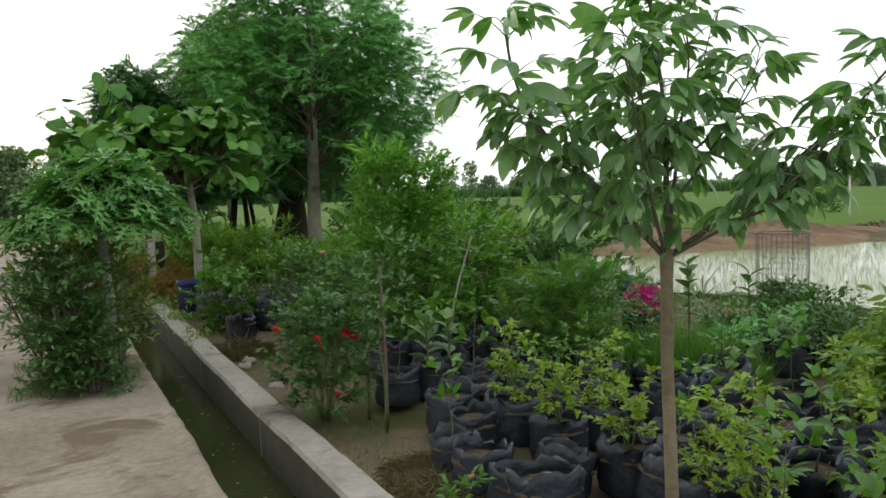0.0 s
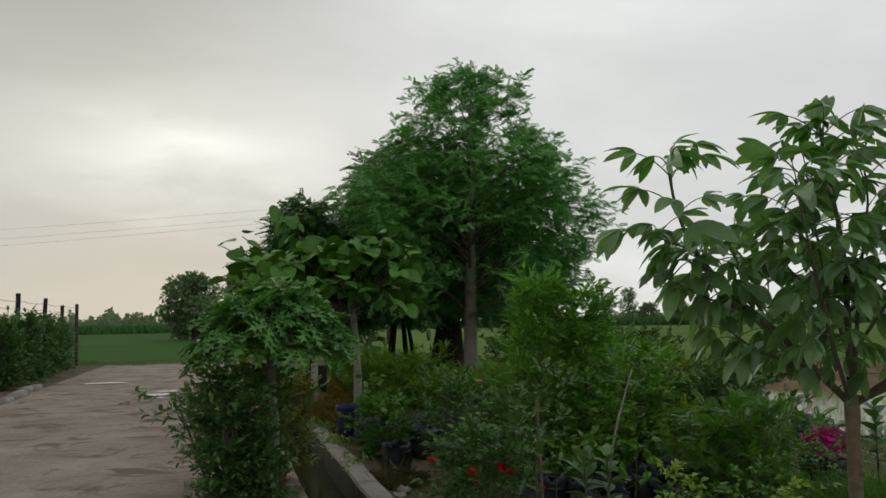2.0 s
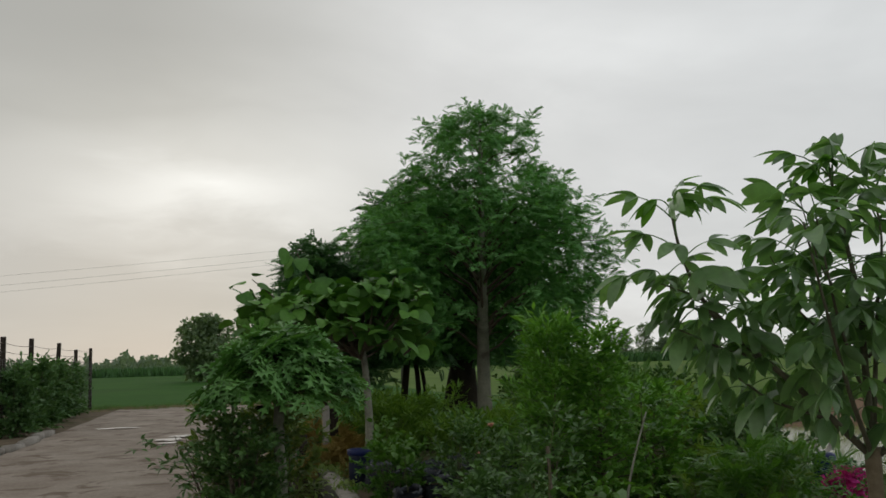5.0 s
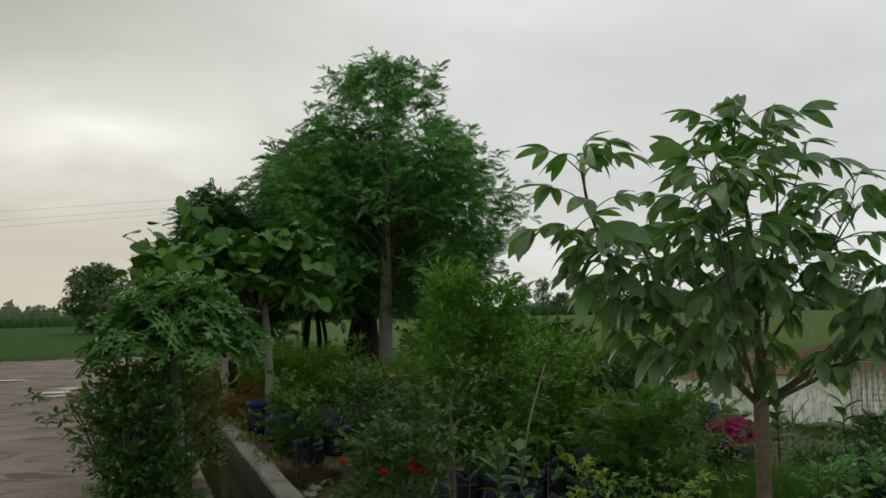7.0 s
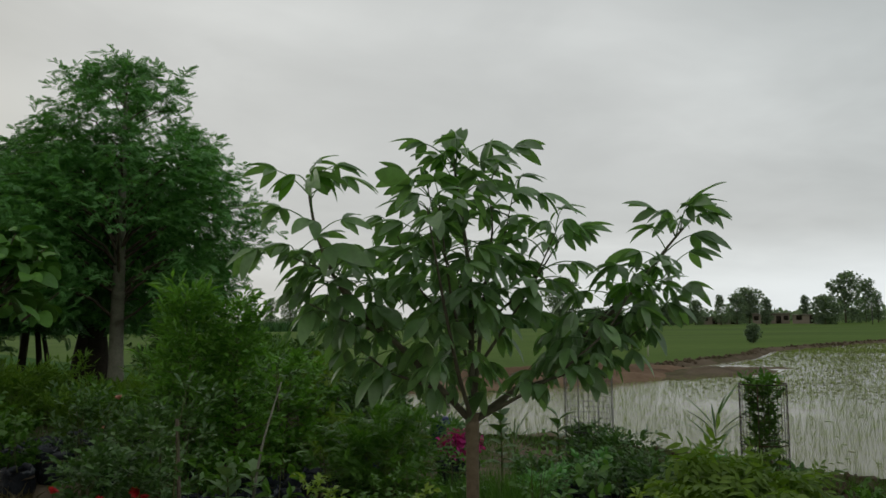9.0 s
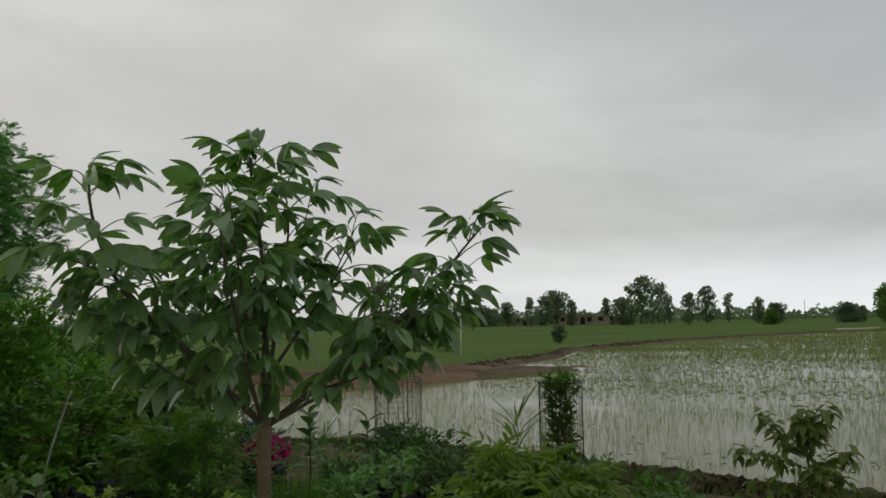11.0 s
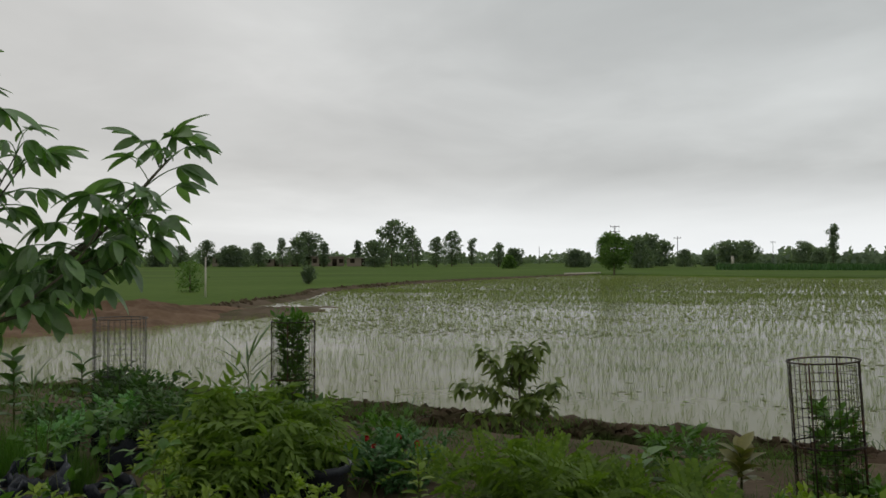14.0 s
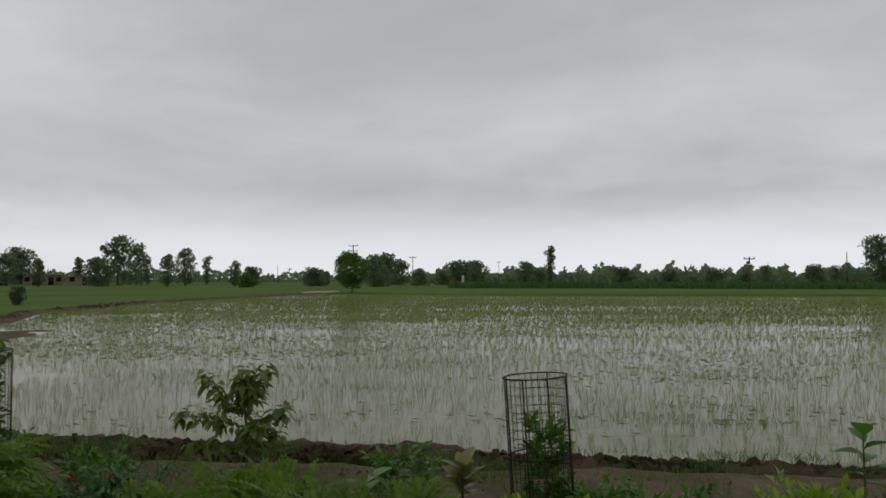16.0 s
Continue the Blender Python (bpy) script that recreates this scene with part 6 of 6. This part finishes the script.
# black bags in rows further back
for k in range(34):
    rr = rng_for(560 + k)
    x, y = 2.0 + 0.36 * (k % 6) + rr.normal(0, 0.05), 9.0 + 0.5 * (k // 6) + rr.normal(0, 0.08)
    if k in (0, 1, 7, 12, 20):
        continue
    src = spare[k % 2] if k % 3 else bare[k % 2]
    copy_thing(src, pose(x, y, 0, 0, 0, k * 40) @ Matrix.Scale(rr.uniform(1.0, 1.3), 4))

# west side: hedge, sheet
for k, (x, y, hh, rr_) in enumerate(((-6.25, 36.6, 1.4, 0.36), (-6.05, 34.8, 1.7, 0.4), (-5.95, 32.8, 1.55, 0.4), (-5.8, 30.8, 1.85, 0.42), (-5.75, 28.8, 1.55, 0.42), (-5.65, 26.8, 1.75, 0.45), (-5.6, 24.8, 1.55, 0.45), (-6.1, 17.6, 1.5, 0.4))):
    shrub("hedge_bush", (x, y, -0.05), "dense climbing hedge bush against the fence", "hedge", diamond(0.6, 0.08), 0.14, LEAF_HEDGE, seed=600 + k, group="hedge along the fence", height=hh, radius=rr_, trunk=0.02,
          branches=80, bare=0.03, profile=lambda h: 1.0 - 0.35 * h, twigs=8, twig=0.34, leaves=6, stems=7, rise=0.7, scatter=1.0)
leaning = thing("metal_sheet", (-6.75, 25.3, 0), "pale grey corrugated metal sheet leaning in the yard", "metal sheet")
b = Buf()
n = 40
v = [(x, y, 0.018 * math.sin(i * 1.3)) for y in (0, 1.62) for i, x in enumerate(np.linspace(-0.62, 0.62, n))]
v, f = np.array(v), [(i, i + 1, n + i + 1, n + i) for i in range(n - 1)]
v2 = v.copy()
v2[:, 2] -= 0.012
b.add(v, f).add(v2, [q[::-1] for q in f])
part("sheet", b, SHEET, leaning).matrix_basis = pose(0, 0, -0.02, 0, 0, 14) @ pose(0, 0, 0, 0, 14, 0) @ pose(0, 0, 0, 58, 0, 0)
part("prop", Buf().add(*tube([(0.1, 0.75, -0.1), (0.1, 0.72, 1.22)], 0.03, 6)), BARK, leaning, "rough wooden prop")
shrub("yard_bush", (-9.5, 30, 0), "dark rounded bush beyond the fence", "bush", FAR_OVAL, 0.3, LEAF_DARK, seed=620, height=2.3, radius=1.6, trunk=0.06, branches=60, bare=0.1, profile=DOME, twigs=8, twig=0.5, leaves=6, stems=4, rise=0.4)

# clods of mud along the bank
def clods(seed, n, line, spread, z, size, mat, label):
    rr = rng_for(seed)
    shape = (np.array([(1, 0, 0), (0, 1, 0), (-1, 0.1, 0), (0.1, -1, 0), (0.1, 0, 0.8), (0, 0.1, -0.6), (0.7, 0.7, 0.3), (-0.6, -0.7, 0.35)]),
             [(4, 0, 6), (4, 6, 1), (4, 1, 2), (4, 2, 7), (4, 7, 3), (4, 3, 0), (5, 6, 0), (5, 1, 6), (5, 2, 1), (5, 7, 2), (5, 3, 7), (5, 0, 3)])
    p = np.array(line, float)
    t = rr.uniform(0, len(p) - 1.001, n)
    i = t.astype(int)
    q = p[i] + (p[i + 1] - p[i]) * (t - i)[:, None]
    o = rr.normal(0, spread, n)
    pts = np.stack([q[:, 0] + o, q[:, 1] + rr.normal(0, 0.1, n), z - 0.35 * np.abs(o) + rr.normal(0, 0.012, n)], 1)
    whole("mud_clods", Buf().scatter(shape, pts, rr.normal(0, 1, (n, 3)), rr.normal(0, 1, (n, 3)), size * rr.uniform(0.3, 1.3, n) ** 1.5), mat, label, "soil", "stuff", smooth=False)


clods(690, 5200, [(8.25, -4), (8.6, 0), (8.95, 4.2), (8.9, 8.4), (7.8, 10.4)], 0.24, -0.015, 0.055, MUD, "lumpy clods of dark mud on the bank")
clods(691, 900, [(26, 21), (36, 23.6), (43.5, 27.4), (65, 30.2)], 0.4, -0.03, 0.085, SOIL, "clods of earth on the far bund")
clods(692, 1300, [(7.6, -4), (7.7, 2), (7.6, 8)], 0.5, 0.02, 0.022, SOIL, "small clods on the trodden soil")

# grass on soil, bank and edges
def patchy(seed, count, x0, x1, y0, y1, z, tall, width, mat, label, size=0.9, bias=0.0):
    rr = rng_for(seed)
    x, y = rr.uniform(x0, x1, count), rr.uniform(y0, y1, count)
    keep = bumps(x, y, size, seed) + rr.normal(0, 0.2, count) > bias
    pts = np.stack([x[keep], y[keep], np.full(keep.sum(), z)], 1)
    whole("grass", blades(seed + 1, len(pts), lambda a, n: pts, tall, width, None, 0.45), mat, label, "grass", "stuff")


patchy(701, 26000, 6.2, 8.9, -4, 9.5, -0.02, 0.11, 0.05, GRASS, "patchy short grass on the soil by the paddy", 0.9, -0.05)
patchy(702, 3500, 8.6, 9.5, -4, 12, -0.12, 0.10, 0.05, GRASS, "short grass on the muddy bank", 0.8, 0.35)
patchy(703, 5000, 1.5, 2.0, 2.5, 15, 0.0, 0.07, 0.06, GRASS, "low weeds along the channel wall", 0.6, 0.1)
patchy(704, 22000, 2.2, 8.5, 6.5, 22, -0.03, 0.22, 0.04, GRASS, "rough grass among the back rows of the nursery", 1.6, -0.2)
patchy(705, 9000, -8, 8, 36.6, 39.8, -0.03, 0.22, 0.06, GRASS, "rough grass at the edge of the field", 1.6, 0.1)
patchy(706, 2500, -0.35, 0.7, 7.5, 9.2, 0.0, 0.10, 0.05, GRASS, "grass and weeds round the roadside bush", 0.7, -0.1)
patchy(708, 6000, -5.0, 4.0, 36.9, 38.6, 0.0, 0.12, 0.07, DRY_GRASS, "dry tan grass where the road ends", 1.2, -0.3)
patchy(707, 2500, 5.3, 6.9, -3, 6, 0.0, 0.16, 0.05, LEAF_BRIGHT, "scattered weeds among seedlings", 0.7, 0.1)

# ---- rice in the paddy ----
def inside(px, py, ring):
    c = np.zeros(len(px), bool)
    n = len(ring)
    for i in range(n):
        (x0, y0), (x1, y1) = ring[i], ring[(i + 1) % n]
        hit = (y0 > py) != (y1 > py)
        c ^= hit & (px < (x1 - x0) * (py - y0) / ((y1 - y0) or 1e-9) + x0)
    return c


RICE_EDGE = SHORE


def rice(name, x0, x1, sx, sy, tall, width, seed, label, gaps=0.0, per=3, ramp=(0.0, 1.0)):
    rr = rng_for(seed)
    xs, ys = np.arange(x0, x1, sx), np.arange(-70, 30, sy)
    X, Y = np.meshgrid(xs, ys)
    Y = (Y + rr.normal(0, sy * 0.24, Y.shape) + 0.10 * np.sin(X * 0.11)).ravel()
    X = (X + rr.normal(0, sx * 0.35, X.shape)).ravel()
    ok = inside(X, Y, RICE_EDGE) & (Y < X * 1.6 + 2) & (Y > -X * 0.62 - 1) & (bumps(X, Y, 7.0, 81) + 0.5 * bumps(X, Y, 1.5, 82) + rr.normal(0, 0.25, len(X)) > -0.55 + gaps)
    ok &= rr.uniform(0, 1, len(X)) < np.clip((X - ramp[0]) / (ramp[1] - ramp[0]), 0.06, 1.0) + 0.35 * bumps(X, Y * 0.6, 6.0, 83)
    X, Y = np.repeat(X[ok], per), np.repeat(Y[ok], per)
    n = len(X)
    pts = np.stack([X + rr.normal(0, 0.03, n), Y + rr.normal(0, 0.03, n), np.full(n, -0.262)], 1)
    whole(name, stalks(seed + 1, pts, tall, width, 0.17), RICE, label, "rice", "stuff")
    return n


rice("rice_seedlings", 9.0, 24.0, 0.17, 0.16, 0.135, 0.030, 901, "thin rice seedlings standing in rows in the water", -0.15, 8)
rice("rice_seedlings", 24.0, 50.0, 0.25, 0.21, 0.13, 0.066, 902, "rows of rice seedlings further out in the paddy", -0.45, 7)
rice("rice_seedlings", 38.0, 104.0, 0.36, 0.30, 0.14, 0.26, 903, "distant rice seedlings tinting the paddy green", -0.6, 5, (22.0, 62.0))
rr = rng_for(905)
for k in range(46):
    # low mats of weed and clods in the water
    x = rr.uniform(10.5, 60)
    y = rr.uniform(-0.5 * x, 0.45 * x)
    if not inside(np.array([x]), np.array([y]), SHORE)[0]:
        continue
    m_ = 150
    p = np.stack([x + rr.normal(0, 0.10 + 0.012 * x, m_), y + rr.normal(0, 0.28 + 0.03 * x, m_), np.full(m_, -0.252)], 1)
    whole("weed_mat", blades(910 + k, m_, lambda a, b_: p, 0.06 + 0.001 * x, 0.12, None, 1.1), GRASS, "drifted mat of weed in the paddy water", "weeds", "stuff", "weed mats in the paddy")

# thin lines of drifted weed and stubble on the water
rr = rng_for(980)
n = 800
x = 11 + 62 * rr.uniform(0, 1, n) ** 1.5
y = rr.uniform(-0.55, 0.55, n) * x
ok = inside(x, y, SHORE) & (bumps(x, y, 5.0, 91) + rr.normal(0, 0.3, n) > -0.1)
x, y = x[ok], y[ok]
n = len(x)
p = np.stack([x, y, np.full(n, -0.244)], 1)
w = np.stack([rr.normal(0, 0.35, n), np.ones(n), np.zeros(n)], 1)
whole("drifted_weed", Buf().scatter(diamond(0.13, 0.01), p, w, np.tile((0, 0, 1.0), (n, 1)), rr.uniform(0.06, 0.3, n) * (0.4 + x * 0.035)), LEAF_OLIVE, "thin dark lines of weed drifted on paddy water", "weeds", "stuff")

n = 54000
x = 12 + 68 * rr.uniform(0, 1, n) ** 0.9
y = rr.uniform(-0.7, 0.78, n) * x
ok = inside(x, y, RICE_EDGE) & (bumps(x, y * 0.5, 9.0, 92) + 0.6 * bumps(x, y * 0.4, 3.0, 93) + (x - 40) * 0.024 + 2.6 * np.clip(y / x - 0.28, 0, 0.5) * (x > 20) + rr.normal(0, 0.4, n) > -0.05)
x, y = x[ok], y[ok]
n = len(x)
w = np.stack([rr.normal(0, 0.22, n), np.ones(n), np.zeros(n)], 1)
whole("floating_weed", Buf().scatter(diamond(0.13, 0.01), np.stack([x, y, np.full(n, -0.243)], 1), w, np.tile((0, 0, 1.0), (n, 1)), rr.uniform(0.06, 0.36, n) * (0.35 + x * 0.024)), FILM, "olive-green film of weed and algae floating between rice rows", "weeds", "stuff")

# ---- the far distance ----
def far_at(az, dist):
    a = math.radians(az)
    return dist * math.sin(a), dist * math.cos(a)


def far_tree(az, dist, tall, wide, seed, bare=0.25, mat=None, slim=False, label="distant dark tree on the plain", dense=1.0, size=None):
    """A short trunk, and a crown of uneven lobes of leaves."""
    x, y = far_at(az, dist)
    ob = thing("distant_tree", (x, y, -0.15), label, "tree", "distant trees")
    r = rng_for(seed)
    t = polyline([(0, 0, -0.2), (r.normal(0, 0.02 * tall), 0, tall * 0.4), (r.normal(0, 0.05 * tall), 0, tall * 0.85)], 8)
    part("trunk", Buf().add(*tube(t, np.linspace(tall * 0.016 + 0.03, 0.03, 8), 5)), BARK, ob)
    lobes = int(r.integers(9, 15))
    buf = Buf()
    leaf = size or max(0.36, wide * 0.085)
    for k in range(lobes):
        h = bare + (1 - bare) * (k + 0.3) / lobes
        rel = (h - bare) / (1 - bare)
        half = wide / 2 * (0.55 if slim else math.sin(math.pi * min(1.0, 0.22 + 0.72 * rel)) ** 0.8)
        a, q = k * 2.399 + r.normal(0, 0.4), r.uniform(0.25, 0.75) * half
        rad = np.array((1, 1, 0.75)) * max(0.22 * wide, half * 0.52) * r.uniform(0.7, 1.15)
        c = np.array((q * math.cos(a), q * math.sin(a), min(h * tall, tall - rad[2] * 0.9)))
        n = int(190 * dense)
        d = r.normal(0, 1, (n, 3))
        d /= np.linalg.norm(d, axis=1, keepdims=True)
        buf.scatter(diamond(0.75, 0.12), c + d * rad * r.uniform(0.45, 1.12, (n, 1)), d + r.normal(0, 0.8, (n, 3)), r.normal(0, 0.6, (n, 3)) + np.array((0, 0, 1.0)), leaf * r.uniform(0.5, 1.3, n))
    part("crown", buf, mat or LEAF_FAR_HAZED, ob, "", "stuff")
    return ob


# azimuth, elevation of the top, breadth in degrees
CLUMP_A = [(50.6, 1.23, 1.2), (51.9, 0.83, 1.9), (54.0, 1.11, 1.3), (55.4, 1.39, 1.0), (56.2, 1.46, 1.3), (57.3, 1.82, 1.7), (58.3, 1.19, 0.8), (60.5, 1.27, 0.7), (61.5, 1.2, 1.9),
           (62.7, 2.64, 2.3), (63.8, 2.17, 1.5), (64.6, 1.4, 0.9), (65.6, 1.49, 1.1), (66.8, 1.9, 1.3), (67.9, 1.44, 0.8), (69.7, 1.1, 0.9), (70.9, 0.7, 1.4)]
CLUMP_B = [(74.9, 0.63, 1.4), (75.9, 0.43, 0.7), (79.4, 1.6, 2.3), (80.6, 1.2, 1.8), (82.0, 0.6, 1.2), (84.6, 1.15, 1.8), (85.6, 1.1, 1.9), (83.6, 0.5, 1.0), (89.2, 1.07, 1.2), (90.2, 0.6, 1.3), (91.0, 2.13, 0.9), 
           (95.6, 0.65, 1.6)]
CLUMP_C = [(98.6, 0.55, 1.4), (101.2, 0.6, 1.6), (104.6, 0.75, 1.1), (103.4, 0.6, 0.8), (107.3, 0.8, 1.3), (108.6, 0.75, 0.9), (110.9, 2.5, 2.2), (112.5, 2.6, 2.6), (45.4, 2.69, 2.4), (47.4, 0.7, 1.5), (48.9, 0.9, 1.1), (53.0, 0.7, 1.2),
           (25.6, 1.55, 1.2), (27.0, 1.87, 1.3), (28.4, 0.9, 1.4), (30.5, 0.8, 1.8), (33.5, 0.9, 2.2), (36.5, 0.8, 2.0)]
rr = rng_for(1000)
for k, (az, el, br) in enumerate(CLUMP_A + CLUMP_B + CLUMP_C):
    dist = 215 + rr.uniform(-25, 40)
    tall = 1.9 + dist * math.tan(math.radians(el))
    slim = br < 1.0 and el > 1.2
    far_tree(az + rr.normal(0, 0.12), dist, tall, dist * math.radians(br) * 1.1, 1001 + k, 0.12 if el > 0.9 else 0.02, None, slim,
             "tall slim distant tree" if slim else "distant dark tree on the plain")
far_tree(77.6, 104, 4.9, 4.8, 1090, 0.28, LEAF_FAR_PALE, False, "round fresh green tree on the far bund", 2.6, 0.3)
far_tree(79.0, 175, 6.3, 6.5, 1091, 0.12, None, False, "broad dark tree behind the far bund", 1.4, 0.5)
far_tree(-1.7, 98, 7.3, 7.0, 1092, 0.10, LEAF_WEST, False, "rounded tree standing in the western field", 2.4, 0.5)
far_tree(57.3, 62, 1.35, 1.1, 1093, 0.25, None, False, "small round bush on the field bund", 0.8, 0.14)
far_tree(49.8, 48, 1.75, 1.8, 1094, 0.1, LEAF_FAR_PALE, False, "thin young tree behind the earth mound", 0.4, 0.14)
far_tree(70.6, 170, 2.6, 3.2, 1095, 0.1, LEAF_FAR_PALE, False, "light green bush on the plain", 0.6, 0.4)

# far woods along the horizon
def woods(seed, a0, a1, dist, tall, n, label, size):
    rr = rng_for(seed)
    a = np.radians(rr.uniform(a0, a1, n))
    d = dist * rr.uniform(0.95, 1.12, n)
    crest = tall * (0.6 + 0.3 * np.sin(a * 47 + seed) * np.sin(a * 121) + 0.16 * np.sin(a * 311) + 0.14 * np.sin(a * 683 + 1))
    p = np.stack([d * np.sin(a), d * np.cos(a), -0.2 + rr.uniform(0, 1, n) ** 0.8 * np.clip(crest, 0.6, None)], 1)
    w = rr.normal(0, 1, (n, 3))
    whole("far_woods", Buf().scatter(diamond(0.9, 0.1), p, w, rr.normal(0, 1, (n, 3)), size * rr.uniform(0.5, 1.3, n)), LEAF_FAR_HAZED, label, "trees", "stuff")


woods(1101, 40, 82, 420, 6.0, 5200, "low belt of trees along the horizon", 2.2)
woods(1102, 82, 122, 330, 6.8, 9000, "dark belt of trees along the eastern horizon", 2.2)
woods(1103, -24, 40, 430, 6.0, 8000, "low belt of trees along the northern horizon", 1.9)
woods(1104, -9.0, -2.0, 300, 7.0, 2600, "taller clump of trees beyond the western field", 1.4)


def crop(seed, a0, a1, d0, d1, tall, n, label):
    rr = rng_for(seed)
    a, d = np.radians(rr.uniform(a0, a1, n)), rr.uniform(d0, d1, n)
    pts = np.stack([d * np.sin(a), d * np.cos(a), np.full(n, -0.1)], 1)
    whole("tall_crop", stalks(seed + 1, pts, tall, 0.34, 0.22), CROP, label, "crop", "stuff")


crop(1111, -24, 8, 176, 192, 1.75, 9000, "dense belt of tall green crop behind the field")
crop(1113, 84, 120, 150, 168, 1.15, 9000, "dark strip of taller crop beyond the paddy")
crop(1115, 8, 45, 178, 186, 2.0, 7000, "belt of tall green crop along the northern field")


def power_pole(az, dist, tall, arms, label, wide=0.9, thick=0.12):
    x, y = far_at(az, dist)
    ob = thing("power_pole", (x, y, -0.1), label, "power pole", "distant power poles", "", -az)
    part("shaft", Buf().add(*tube([(0, 0, -0.3), (0, 0, tall)], [thick, thick * 0.7], 8)), GREY_IRON, ob)
    for h in arms:
        part("cross_arm", Buf().add(*bevel_box(-wide, -0.06, h - 0.07, wide, 0.06, h + 0.07, 0.01)), IRON, ob)
        for s in (-0.9, 0, 0.9):
            part("insulator", Buf().add(*lathe([(0.05, 0.06), (0.08, 0.12), (0.06, 0.3), (0.02, 0.34)], 8)), IRON, ob).location = (s * wide, 0, h)


power_pole(77.6, 205, 9.8, (9.6, 8.4, 7.6), "tall double power pole with three cross-arms", 1.1, 0.16)
power_pole(81.6, 230, 7.9, (7.4,), "slim power pole with one cross-arm")
power_pole(103.5, 140, 5.2, (4.8, ), "power pole with a single cross-arm", 0.8)
power_pole(109.1, 210, 7.6, (), "bare slim pole on the plain", 0.6, 0.14)
power_pole(87.4, 300, 8.0, (7.5,), "far power pole on the horizon", 0.8)
power_pole(72.6, 330, 6.8, (), "far bare pole on the horizon", 0.8)
power_pole(64.1, 190, 4.6, (), "pale pole standing before dark trees", 0.8, 0.1)

# overhead wires to the north-west
for k, (za, zb) in enumerate(((8.25, 9.75), (7.55, 9.2), (6.95, 8.85))):
    t = np.linspace(0, 1, 24)
    p = np.stack([-60 + 72 * t, 55.5 + 6.0 * t, (za - 4.2) + (zb + 0.9 - za + 4.2) * t - 1.2 * 4 * t * (1 - t) * 0.4], 1)
    whole("overhead_wire", Buf().add(*tube(p, 0.006, 4)), GREY_IRON, "thin sagging overhead power wire", "wire", "", "overhead power wires")
np_ = thing("power_pole", (12, 61.5, -0.1), "concrete power pole hidden behind the trees", "power pole")
part("shaft", Buf().add(*tube([(0, 0, -0.3), (0, 0, 11.2)], [0.16, 0.11], 8)), GREY_IRON, np_)


def building(az, dist, wide, deep, tall, mat, label, openings):
    x, y = far_at(az, dist)
    ob = thing("farm_building", (x, y, -0.1), label, "building", "low farm buildings", "", -az)
    part("wall", Buf().add(*box(-wide / 2, 0, 0, wide / 2, deep, tall)), mat, ob, smooth=False)
    part("roof", Buf().add(*bevel_box(-wide / 2 - 0.3, -0.35, tall, wide / 2 + 0.3, deep + 0.3, tall + 0.22, 0.03)), WALL_TOP, ob)
    for k in range(openings):
        u = -wide / 2 + (k + 0.5) * wide / openings
        part("doorway" if k % 2 else "window", Buf().add(*bevel_box(u - 0.6, -0.05, 0.1 if k % 2 else 1.0, u + 0.6, 0.02, 2.1, 0.02)), DARK_BARK, ob)


building(55.3, 232, 9, 5, 1.8, BRICK, "low brick farm wall and sheds among trees", 4)
building(58.4, 236, 9, 5, 2.6, BRICK, "flat-roofed brick farm building among trees", 5)
building(60.4, 228, 6, 4, 2.2, BRICK, "small brick shed with a doorway", 2)
building(51.6, 240, 6, 4, 2.3, BRICK, "small brick hut behind a field", 2)
x, y = far_at(75.6, 98)
pipe = thing("white_pipe", (x, y, 0.12), "long white irrigation pipe lying on the bund", "pipe", "", "", -75)
part("pipe", Buf().add(*tube([(-2.2, 0, -0.05), (0, 0, 0.0), (1.9, 0, 0.06)], 0.10, 10)), WHITE, pipe)
x, y = far_at(85.0, 205)
pillar = thing("white_pillar", (x, y, -0.1), "small white pillar beneath a broad tree", "pillar")
part("shaft", Buf().add(*bevel_box(-0.3, -0.3, 0, 0.3, 0.3, 2.6, 0.03)), WHITE, pillar)
x, y = far_at(50.8, 41)
mark = thing("white_stake", (x, y, -0.1), "thin whitewashed stake standing in the mound", "stake")
part("shaft", Buf().add(*tube([(0, 0, -0.2), (0, 0, 1.9)], [0.045, 0.035], 8)), WHITE, mark)
